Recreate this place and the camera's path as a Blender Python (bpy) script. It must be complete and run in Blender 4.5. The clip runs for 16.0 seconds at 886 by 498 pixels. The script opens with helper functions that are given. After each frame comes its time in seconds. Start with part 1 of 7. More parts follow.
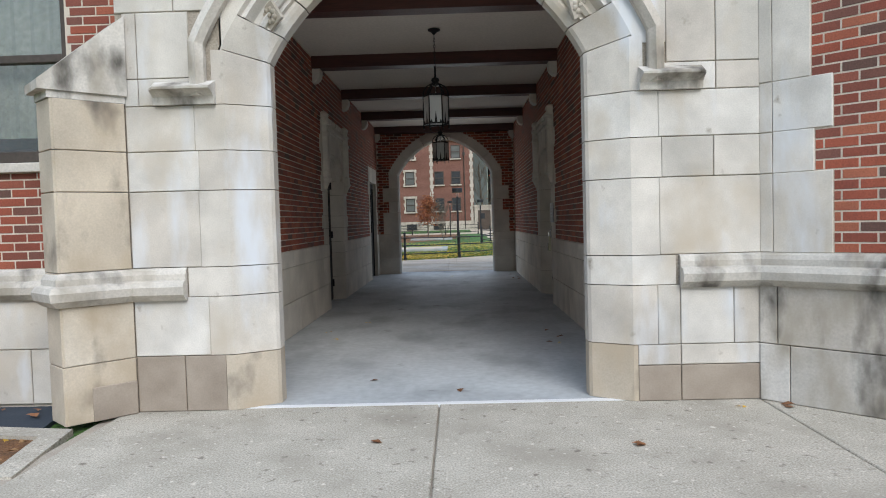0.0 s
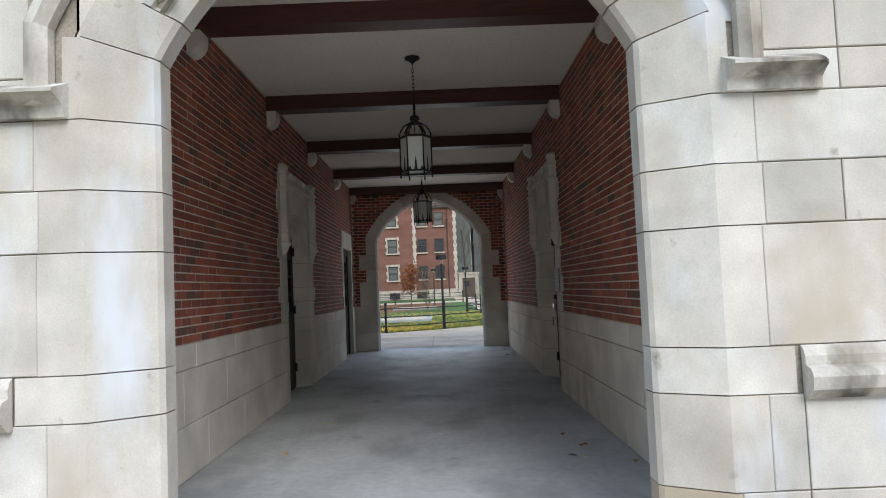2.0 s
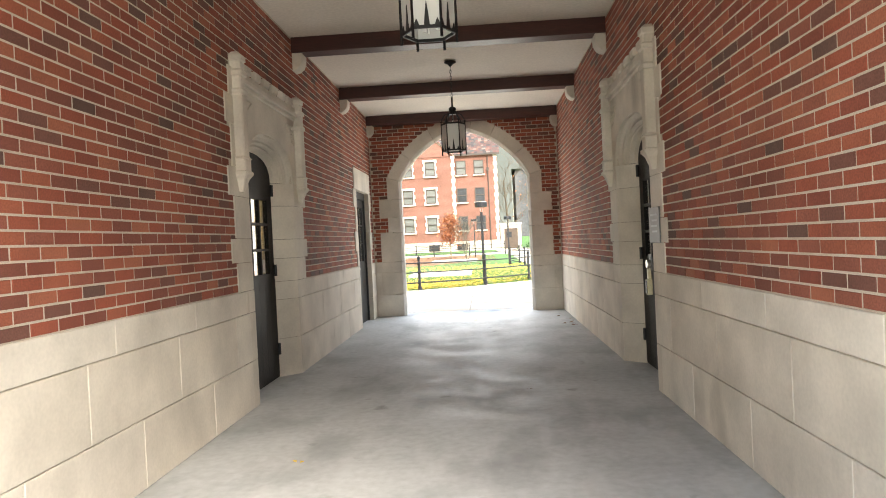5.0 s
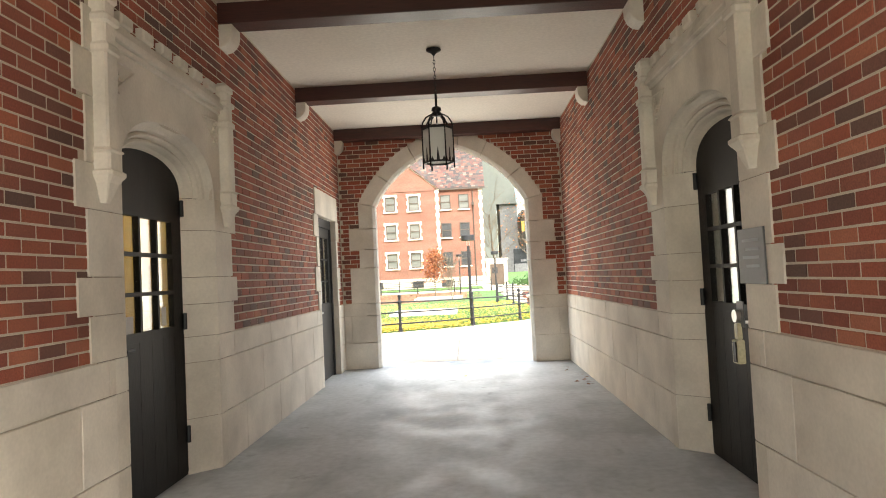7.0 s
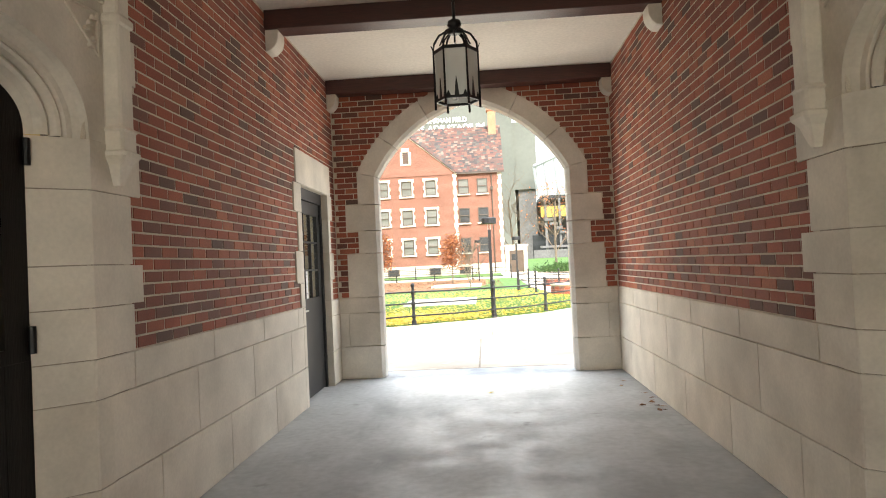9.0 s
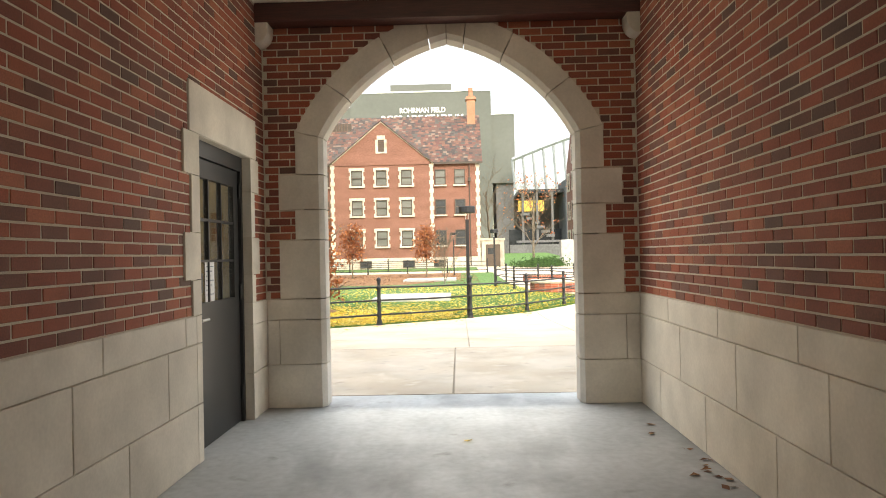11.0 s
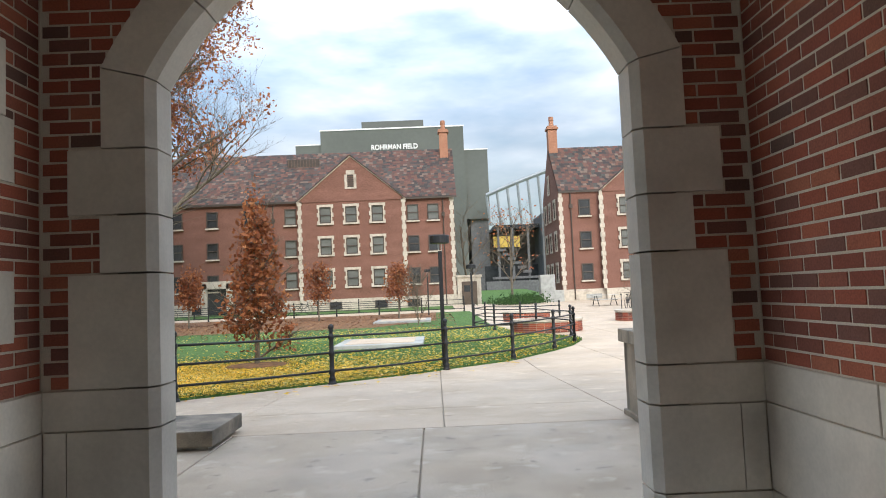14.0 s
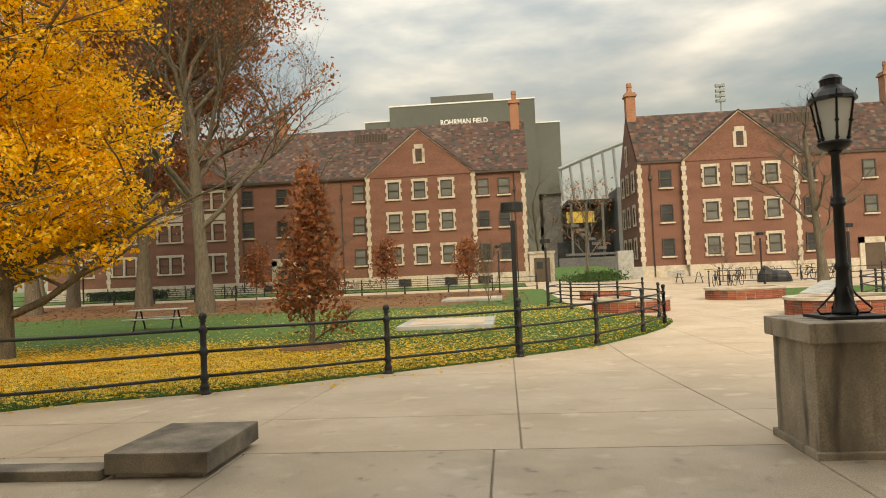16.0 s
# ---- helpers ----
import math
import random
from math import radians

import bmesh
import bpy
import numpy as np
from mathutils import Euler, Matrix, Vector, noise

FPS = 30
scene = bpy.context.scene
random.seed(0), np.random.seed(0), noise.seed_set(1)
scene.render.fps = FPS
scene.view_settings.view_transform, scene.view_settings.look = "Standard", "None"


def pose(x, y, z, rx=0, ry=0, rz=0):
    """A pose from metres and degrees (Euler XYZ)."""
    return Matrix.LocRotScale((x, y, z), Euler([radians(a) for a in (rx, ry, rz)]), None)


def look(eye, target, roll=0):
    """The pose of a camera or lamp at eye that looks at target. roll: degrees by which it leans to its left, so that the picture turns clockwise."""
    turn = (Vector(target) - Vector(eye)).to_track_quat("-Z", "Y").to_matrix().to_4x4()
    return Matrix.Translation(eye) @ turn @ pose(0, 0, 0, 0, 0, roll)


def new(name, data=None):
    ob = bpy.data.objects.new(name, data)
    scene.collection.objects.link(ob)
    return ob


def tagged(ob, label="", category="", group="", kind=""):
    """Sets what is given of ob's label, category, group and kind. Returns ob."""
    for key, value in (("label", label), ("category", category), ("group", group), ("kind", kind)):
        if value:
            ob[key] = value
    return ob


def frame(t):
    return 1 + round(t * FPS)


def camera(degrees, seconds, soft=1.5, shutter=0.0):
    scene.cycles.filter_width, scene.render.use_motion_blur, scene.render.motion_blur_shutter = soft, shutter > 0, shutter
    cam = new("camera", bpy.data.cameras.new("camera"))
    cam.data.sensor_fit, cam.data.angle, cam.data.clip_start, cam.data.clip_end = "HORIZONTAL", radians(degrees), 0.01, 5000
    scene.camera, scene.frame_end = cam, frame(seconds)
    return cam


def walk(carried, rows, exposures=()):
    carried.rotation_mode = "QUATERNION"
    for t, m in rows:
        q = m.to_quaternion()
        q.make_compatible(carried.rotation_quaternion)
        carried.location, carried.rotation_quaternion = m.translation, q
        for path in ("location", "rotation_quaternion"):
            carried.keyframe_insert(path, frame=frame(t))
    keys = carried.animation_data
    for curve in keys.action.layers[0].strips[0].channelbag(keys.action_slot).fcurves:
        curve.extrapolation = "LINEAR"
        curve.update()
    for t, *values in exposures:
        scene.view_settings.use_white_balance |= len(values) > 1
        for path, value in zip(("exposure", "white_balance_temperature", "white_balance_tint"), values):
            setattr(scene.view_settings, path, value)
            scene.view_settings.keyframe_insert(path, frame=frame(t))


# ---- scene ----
cam = camera(66.3, 16.0, soft=1.0)
PATH = [
    (0, (0.113, 0.043, 1.312), (0.069, 2.04, 1.228), -1.6),
    (0.5, (0.111, 0.447, 1.324), (0.109, 2.446, 1.277), -2.2),
    (1, (0.125, 0.867, 1.358), (0.07, 2.866, 1.383), -1.1),
    (1.5, (0.098, 1.365, 1.378), (0.126, 3.361, 1.5), -1.5),
    (2, (0.082, 1.795, 1.347), (0.093, 3.791, 1.461), -2.4),
    (2.5, (0.075, 2.246, 1.306), (0.035, 4.244, 1.377), -2.1),
    (3, (0.092, 2.713, 1.32), (0.073, 4.712, 1.375), -3.0),
    (3.5, (0.135, 3.171, 1.331), (0.08, 5.17, 1.37), -2.8),
    (6, (0.12, 5.67, 1.35), (-0.004, 7.665, 1.308), -2.9),
    (6.5, (0.053, 6.167, 1.363), (-0.063, 8.163, 1.388), -2.7),
    (7, (0.047, 6.686, 1.358), (-0.019, 8.683, 1.438), -2.8),
    (7.5, (0.018, 7.197, 1.342), (-0.062, 9.193, 1.45), -2.3),
    (8, (-0.035, 7.706, 1.358), (-0.076, 9.703, 1.453), -3.2),
    (8.5, (-0.039, 8.224, 1.368), (-0.159, 10.219, 1.432), -2.7),
    (11, (-0.08, 10.855, 1.371), (-0.128, 12.854, 1.39), -1.2),
    (11.5, (-0.077, 11.357, 1.372), (-0.016, 13.356, 1.399), -1.5),
    (12, (-0.028, 11.848, 1.354), (0.074, 13.845, 1.369), -2.1),
    (12.5, (0.003, 12.35, 1.352), (0.052, 14.349, 1.412), -1.3),
    (13, (0.002, 12.849, 1.376), (0.031, 14.846, 1.477), -1.4),
    (13.5, (0.036, 13.332, 1.39), (0.015, 15.329, 1.5), -1.5),
    (14, (0.002, 13.822, 1.384), (0.03, 15.817, 1.513), -2.4),
    (14.5, (0.019, 14.316, 1.354), (0.075, 16.312, 1.475), -2.2),
    (15, (0.001, 14.789, 1.335), (0.03, 16.787, 1.424), -1.4),
    (15.5, (-0.014, 15.257, 1.349), (-0.029, 17.256, 1.415), -2.6),
    (16, (-0.015, 15.718, 1.357), (-0.198, 17.709, 1.428), -2.4),
]
EXPOSURES = [(0, 0.33, 6300, 9), (1, 0.36, 6250, 9), (2, 0.50, 6250, 9), (2.5, 0.68, 6350, 9), (3, 0.95, 6800, 10), (3.5, 1.65, 7300, 10), (6, 2.70, 7500, 10), (7, 2.75, 7700, 10),
             (8, 2.75, 7700, 10), (8.5, 2.72, 7600, 10), (11, 2.0, 8400, 10), (12, 1.88, 8400, 10), (12.5, 1.72, 8000, 10), (13, 1.45, 7500, 10), (14, 0.98, 6850, 10), (14.5, 0.88, 6750, 10),
             (15, 0.88, 7200, 10), (15.5, 0.72, 9000, 10), (16, 0.53, 10700, 10)]
walk(cam, [(t, look(eye, target, roll)) for t, eye, target, roll in PATH], EXPOSURES)

# ---- light ----
world = bpy.data.worlds.new("overcast_sky")
scene.world = world
world.use_nodes = True
wn, wl = world.node_tree.nodes, world.node_tree.links
wn.clear()
w_out, w_bg = wn.new("ShaderNodeOutputWorld"), wn.new("ShaderNodeBackground")
w_sky = wn.new("ShaderNodeTexSky")
w_sky.sky_type, w_sky.sun_disc = "NISHITA", False
w_sky.sun_elevation, w_sky.sun_rotation = radians(38), radians(163)
w_co, w_map, w_noise, w_ramp, w_mix, w_gain = (wn.new("ShaderNodeTexCoord"), wn.new("ShaderNodeMapping"), wn.new("ShaderNodeTexNoise"),
                                               wn.new("ShaderNodeValToRGB"), wn.new("ShaderNodeMix"), wn.new("ShaderNodeMix"))
w_map.inputs["Scale"].default_value = (1.0, 1.0, 3.2)
w_noise.inputs["Scale"].default_value, w_noise.inputs["Detail"].default_value, w_noise.inputs["Roughness"].default_value = 2.1, 6, 0.55
w_ramp.color_ramp.elements[0].position, w_ramp.color_ramp.elements[1].position = 0.36, 0.62
w_mix.data_type = w_gain.data_type = "RGBA"
w_gain.blend_type = "MULTIPLY"
w_gain.inputs["Factor"].default_value = 1.0
w_gain.inputs["B"].default_value = (0.12, 0.12, 0.115, 1)
w_cloud = wn.new("ShaderNodeValToRGB")
w_cloud.color_ramp.elements[0].color, w_cloud.color_ramp.elements[1].color = (0.38, 0.47, 0.61, 1), (0.88, 0.97, 1.10, 1)
w_cloud.color_ramp.elements[0].position, w_cloud.color_ramp.elements[1].position = 0.35, 0.75
w_noise2 = wn.new("ShaderNodeTexNoise")
w_noise2.inputs["Scale"].default_value, w_noise2.inputs["Detail"].default_value = 4.3, 5
wl.new(w_co.outputs["Generated"], w_map.inputs["Vector"])
wl.new(w_map.outputs["Vector"], w_noise.inputs["Vector"])
wl.new(w_map.outputs["Vector"], w_noise2.inputs["Vector"])
wl.new(w_noise.outputs["Fac"], w_ramp.inputs["Fac"])
wl.new(w_noise2.outputs["Fac"], w_cloud.inputs["Fac"])
wl.new(w_sky.outputs["Color"], w_gain.inputs["A"])
wl.new(w_ramp.outputs["Color"], w_mix.inputs["Factor"])
wl.new(w_gain.outputs["Result"], w_mix.inputs["A"])
wl.new(w_cloud.outputs["Color"], w_mix.inputs["B"])
# an overcast sky is brighter towards the zenith
w_sep, w_grad, w_tone = wn.new("ShaderNodeSeparateXYZ"), wn.new("ShaderNodeMapRange"), wn.new("ShaderNodeMix")
w_grad.inputs["From Min"].default_value, w_grad.inputs["From Max"].default_value = 0.15, 1.0
w_grad.inputs["To Min"].default_value, w_grad.inputs["To Max"].default_value = 0.56, 3.2
w_tone.data_type, w_tone.blend_type = "RGBA", "MULTIPLY"
w_tone.inputs["Factor"].default_value = 1.0
wl.new(w_co.outputs["Generated"], w_sep.inputs["Vector"])
wl.new(w_sep.outputs["Z"], w_grad.inputs["Value"])
wl.new(w_mix.outputs["Result"], w_tone.inputs["A"])
wl.new(w_grad.outputs["Result"], w_tone.inputs["B"])
wl.new(w_tone.outputs["Result"], w_bg.inputs["Color"])
w_bg.inputs["Strength"].default_value = 0.85
wl.new(w_bg.outputs["Background"], w_out.inputs["Surface"])
sun = new("sun", bpy.data.lights.new("sun", "SUN"))
sun.data.energy, sun.data.angle, sun.data.color = 1.5, radians(30), (1.0, 0.96, 0.9)
sun.matrix_world = look((0, 0, 30), (-11, 36, 0))

# added fill lamps in the two arches, on top of the sky's own light
for name, y, aim, power in (("arch_fill_north", 17.03, 10.0, 8.2), ("arch_fill_south", 5.13, 12.0, 4.8)):
    lamp_ob = new(name, bpy.data.lights.new(name, "AREA"))
    lamp_ob.data.shape, lamp_ob.data.size, lamp_ob.data.size_y = "RECTANGLE", 2.1, 2.7
    lamp_ob.data.energy, lamp_ob.data.color = power, (0.93, 0.97, 1.0)
    lamp_ob.matrix_basis = look((-0.12, y, 1.45), (-0.12, aim, 1.45))


# ---- materials ----
def ramp(nt, stops, const=False):
    node = nt.nodes.new("ShaderNodeValToRGB")
    cr = node.color_ramp
    cr.interpolation = "CONSTANT" if const else "LINEAR"
    while len(cr.elements) < len(stops):
        cr.elements.new(0.5)
    for e, (p, c) in zip(cr.elements, stops):
        e.position, e.color = p, (*c, 1)
    return node


def mat(name, stops, rough=0.8, scale=3.0, fine=70.0, bump=0.15, metal=0.0, rnd="", palette=(), stain=None, stretch=(1, 1, 1), fine_amt=0.25, dist=0.004, gloss=None):
    """A procedural surface: colour drift at a broad scale, grain at a fine one, an optional tint per piece and dark stains."""
    m = bpy.data.materials.new(name)
    m.use_nodes = True
    nt = m.node_tree
    N, Lk = nt.nodes, nt.links
    bsdf = N["Principled BSDF"]
    bsdf.inputs["Roughness"].default_value, bsdf.inputs["Metallic"].default_value = rough, metal
    geo, mp = N.new("ShaderNodeNewGeometry"), N.new("ShaderNodeMapping")
    mp.inputs["Scale"].default_value = stretch
    Lk.new(geo.outputs["Position"], mp.inputs["Vector"])
    broad, grain = N.new("ShaderNodeTexNoise"), N.new("ShaderNodeTexNoise")
    for node, sc, de in ((broad, scale, 5), (grain, fine, 4)):
        node.inputs["Scale"].default_value, node.inputs["Detail"].default_value = sc, de
        Lk.new(mp.outputs["Vector"], node.inputs["Vector"])
    if rnd:
        src = geo.outputs["Random Per Island"] if rnd == "island" else N.new("ShaderNodeObjectInfo").outputs["Random"]
        tint = ramp(nt, palette, True)
        Lk.new(src, tint.inputs["Fac"])
        colour = tint.outputs["Color"]
    else:
        cr = ramp(nt, stops)
        Lk.new(broad.outputs["Fac"], cr.inputs["Fac"])
        colour = cr.outputs["Color"]
    gr = ramp(nt, [(0.3, (1 - fine_amt,) * 3), (0.7, (1 + fine_amt * 0.5,) * 3)])
    Lk.new(grain.outputs["Fac"], gr.inputs["Fac"])
    mul = N.new("ShaderNodeMix")
    mul.data_type, mul.blend_type = "RGBA", "MULTIPLY"
    mul.inputs["Factor"].default_value = 1.0
    Lk.new(colour, mul.inputs["A"])
    Lk.new(gr.outputs["Color"], mul.inputs["B"])
    colour = mul.outputs["Result"]
    if rnd:
        br = ramp(nt, [(0.3, (0.8,) * 3), (0.7, (1.15,) * 3)])
        Lk.new(broad.outputs["Fac"], br.inputs["Fac"])
        m2 = N.new("ShaderNodeMix")
        m2.data_type, m2.blend_type = "RGBA", "MULTIPLY"
        m2.inputs["Factor"].default_value = 1.0
        Lk.new(colour, m2.inputs["A"])
        Lk.new(br.outputs["Color"], m2.inputs["B"])
        colour = m2.outputs["Result"]
    for scol, lo, hi, ssc, sst in ([stain] if isinstance(stain, tuple) else stain or []):
        sn, sm = N.new("ShaderNodeTexNoise"), N.new("ShaderNodeMapping")
        sm.inputs["Scale"].default_value = sst
        Lk.new(geo.outputs["Position"], sm.inputs["Vector"])
        Lk.new(sm.outputs["Vector"], sn.inputs["Vector"])
        sn.inputs["Scale"].default_value, sn.inputs["Detail"].default_value = ssc, 6
        sr = ramp(nt, [(lo, (0, 0, 0)), (hi, (1, 1, 1))])
        Lk.new(sn.outputs["Fac"], sr.inputs["Fac"])
        m3 = N.new("ShaderNodeMix")
        m3.data_type = "RGBA"
        Lk.new(sr.outputs["Color"], m3.inputs["Factor"])
        Lk.new(colour, m3.inputs["A"])
        m3.inputs["B"].default_value = (*scol, 1)
        colour = m3.outputs["Result"]
    Lk.new(colour, bsdf.inputs["Base Color"])
    if gloss:
        gn, gm = N.new("ShaderNodeTexNoise"), N.new("ShaderNodeMapRange")
        gn.inputs["Scale"].default_value, gn.inputs["Detail"].default_value = gloss[2], 6
        gm.inputs["From Min"].default_value, gm.inputs["From Max"].default_value = 0.38, 0.62
        gm.inputs["To Min"].default_value, gm.inputs["To Max"].default_value = gloss[0], gloss[1]
        Lk.new(geo.outputs["Position"], gn.inputs["Vector"])
        Lk.new(gn.outputs["Fac"], gm.inputs["Value"])
        Lk.new(gm.outputs["Result"], bsdf.inputs["Roughness"])
    if bump:
        bp = N.new("ShaderNodeBump")
        bp.inputs["Strength"].default_value, bp.inputs["Distance"].default_value = bump, dist
        Lk.new(grain.outputs["Fac"], bp.inputs["Height"])
        Lk.new(bp.outputs["Normal"], bsdf.inputs["Normal"])
    return m


BRICKS = [(0.0, (0.34, 0.088, 0.050)), (0.18, (0.26, 0.070, 0.044)), (0.32, (0.37, 0.108, 0.060)), (0.45, (0.235, 0.074, 0.050)),
          (0.60, (0.30, 0.094, 0.060)), (0.76, (0.19, 0.078, 0.058)), (0.88, (0.14, 0.073, 0.057)), (0.93, (0.40, 0.13, 0.073))]
M_BRICK = mat("brick_single", [], 0.85, 2, 120, 0.4, rnd="object", palette=BRICKS, dist=0.003)
M_BRICKS = mat("brick_joined", [], 0.85, 2, 120, 0.4, rnd="island", palette=BRICKS, dist=0.003)
M_MORTAR = mat("mortar", [(0.3, (0.58, 0.51, 0.42)), (0.7, (0.68, 0.61, 0.51))], 0.95, 6, 200, 0.4)
STONES = [(0.0, (0.60, 0.56, 0.50)), (0.25, (0.66, 0.63, 0.58)), (0.5, (0.56, 0.515, 0.455)), (0.75, (0.63, 0.59, 0.53)), (0.9, (0.53, 0.50, 0.45))]
M_STONE = mat("limestone", [], 0.85, 3.4, 110, 0.16, rnd="object", palette=STONES, fine_amt=0.09, dist=0.003,
              stain=[((0.50, 0.43, 0.335), 0.52, 0.78, 2.6, (1, 1, 0.6)), ((0.66, 0.68, 0.71), 0.54, 0.72, 2.1, (1.6, 1.6, 0.45)), ((0.30, 0.26, 0.21), 0.68, 0.80, 9, (1, 1, 0.8))])
M_STONE_OLD = mat("weathered_limestone", [], 0.9, 2.2, 60, 0.25, rnd="object", palette=STONES, fine_amt=0.12,
                  stain=[((0.36, 0.32, 0.26), 0.45, 0.66, 3.6, (1, 1, 0.5)), ((0.11, 0.10, 0.085), 0.52, 0.70, 2.7, (1.5, 1.5, 0.7))])
M_STONE_TAN = mat("tan_limestone", [], 0.9, 2.2, 80, 0.16, rnd="object", palette=[(0, (0.55, 0.475, 0.375)), (0.5, (0.61, 0.545, 0.45)), (0.8, (0.53, 0.46, 0.365))], fine_amt=0.09,
                  stain=[((0.44, 0.36, 0.26), 0.46, 0.70, 2.8, (1, 1, 0.7)), ((0.16, 0.135, 0.11), 0.57, 0.76, 3.3, (1, 1, 0.6))])
M_STONE_BROWN = mat("brown_base_stone", [(0.3, (0.28, 0.232, 0.185)), (0.7, (0.38, 0.322, 0.262))], 0.9, 4, 80, 0.12, fine_amt=0.08)
M_JOINT = mat("stone_joint", [(0.3, (0.34, 0.295, 0.24)), (0.7, (0.44, 0.39, 0.325))], 0.95, 8, 100, 0.3)
M_INNER = mat("passage_limestone", [], 0.8, 2, 50, 0.12, rnd="object", palette=[(0, (0.67, 0.615, 0.53)), (0.3, (0.71, 0.66, 0.58)), (0.6, (0.64, 0.585, 0.505)), (0.8, (0.69, 0.635, 0.555))],
              fine_amt=0.06, stain=((0.30, 0.265, 0.22), 0.62, 0.9, 1.6, (1, 1, 0.5)))
M_FLOOR = mat("painted_concrete_floor", [(0.3, (0.40, 0.42, 0.43)), (0.7, (0.50, 0.52, 0.53))], 0.42, 1.1, 16, 0.22, fine_amt=0.12, gloss=(0.52, 0.74, 2.4),
              stain=[((0.24, 0.25, 0.255), 0.50, 0.76, 1.5, (1.0, 0.6, 1)), ((0.53, 0.55, 0.56), 0.56, 0.90, 2.2, (2.2, 0.7, 1)), ((0.17, 0.165, 0.16), 0.66, 0.80, 3.0, (1, 1, 1))])
M_FLOOR.node_tree.nodes["Principled BSDF"].inputs["Specular IOR Level"].default_value = 0.35
M_CONC = mat("concrete_paving", [(0.3, (0.44, 0.345, 0.25)), (0.7, (0.56, 0.45, 0.335))], 0.7, 0.6, 110, 0.3, fine_amt=0.30, dist=0.003, gloss=(0.45, 0.8, 0.7),
             stain=[((0.37, 0.29, 0.205), 0.50, 0.80, 1.1, (1, 1, 1)), ((0.60, 0.50, 0.385), 0.58, 0.76, 2.8, (1, 1, 1)), ((0.26, 0.20, 0.145), 0.66, 0.78, 6, (1, 1, 1))])
M_CONC_OLD = mat("stained_concrete_paving", [(0.3, (0.37, 0.30, 0.225)), (0.7, (0.49, 0.405, 0.31))], 0.75, 1.1, 95, 0.35, fine_amt=0.36, dist=0.003, gloss=(0.4, 0.8, 0.9),
                 stain=[((0.29, 0.24, 0.18), 0.50, 0.80, 1.7, (1, 1, 1)), ((0.52, 0.46, 0.38), 0.58, 0.76, 3.6, (1, 1, 1)), ((0.20, 0.165, 0.13), 0.62, 0.74, 6, (1, 1, 1))])
M_SLAB = mat("soot_stained_slab", [(0.35, (0.10, 0.088, 0.072)), (0.65, (0.31, 0.26, 0.20))], 0.8, 2.6, 90, 0.4, fine_amt=0.3)
M_CONC_FRONT = mat("front_concrete", [(0.3, (0.42, 0.385, 0.32)), (0.7, (0.53, 0.49, 0.415))], 0.9, 2.6, 95, 0.10, fine_amt=0.42, dist=0.003,
                   stain=[((0.30, 0.27, 0.22), 0.50, 0.74, 1.5, (1, 1, 1)), ((0.20, 0.175, 0.14), 0.62, 0.72, 14, (1, 1, 1)), ((0.62, 0.58, 0.50), 0.62, 0.70, 24, (1, 1, 1))])
M_PLASTER = mat("ceiling_plaster", [(0.3, (0.72, 0.66, 0.57)), (0.7, (0.78, 0.72, 0.63))], 0.9, 1.2, 30, 0.15, fine_amt=0.08)
M_BEAM = mat("dark_red_timber", [(0.3, (0.050, 0.014, 0.010)), (0.7, (0.085, 0.024, 0.017))], 0.45, 1.5, 25, 0.25, stretch=(0.3, 6, 6), fine_amt=0.35)
M_IRON = mat("black_iron", [(0.3, (0.008, 0.008, 0.009)), (0.7, (0.016, 0.016, 0.018))], 0.45, 8, 90, 0.2, metal=0.3, fine_amt=0.3)
M_RAIL = mat("dark_painted_iron", [(0.3, (0.007, 0.008, 0.010)), (0.7, (0.014, 0.016, 0.019))], 0.5, 6, 90, 0.2, metal=0.0, fine_amt=0.3)
M_DOOR = mat("black_stained_oak", [(0.3, (0.006, 0.0055, 0.005)), (0.7, (0.013, 0.0115, 0.010))], 0.5, 3, 30, 0.35, stretch=(6, 6, 0.4), fine_amt=0.4)
M_DOOR.node_tree.nodes["Principled BSDF"].inputs["Specular IOR Level"].default_value = 0.16
M_DOOR2 = mat("charcoal_painted_metal", [(0.3, (0.011, 0.011, 0.012)), (0.7, (0.017, 0.017, 0.019))], 0.42, 2, 60, 0.08, fine_amt=0.1)
M_STEEL = mat("brushed_steel", [(0.3, (0.52, 0.51, 0.48)), (0.7, (0.62, 0.61, 0.58))], 0.3, 9, 120, 0.1, metal=1.0, fine_amt=0.1)
M_SIGN = mat("grey_sign_plate", [(0.3, (0.10, 0.105, 0.11)), (0.7, (0.13, 0.135, 0.14))], 0.5, 3, 80, 0.05, fine_amt=0.1)
M_PAPER = mat("white_paper", [(0.3, (0.70, 0.72, 0.72)), (0.7, (0.78, 0.79, 0.78))], 0.8, 3, 80, 0.05, fine_amt=0.05)
M_INK = mat("grey_print", [(0.3, (0.2, 0.25, 0.3)), (0.7, (0.25, 0.3, 0.35))], 0.8, 3, 80, 0.0)
M_YWALL = mat("yellow_painted_wall", [(0.3, (0.60, 0.46, 0.19)), (0.7, (0.68, 0.53, 0.24))], 0.7, 2, 60, 0.05, fine_amt=0.05)
# dark grey that puts the dimness of an unlit room into the walls
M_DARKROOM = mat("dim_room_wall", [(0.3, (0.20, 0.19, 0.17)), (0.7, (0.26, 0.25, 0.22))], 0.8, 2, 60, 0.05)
M_GRASS = mat("grass", [(0.25, (0.040, 0.105, 0.017)), (0.6, (0.070, 0.155, 0.027)), (0.8, (0.12, 0.155, 0.04))], 0.95, 1.6, 22, 0.8, fine_amt=0.6, dist=0.04)
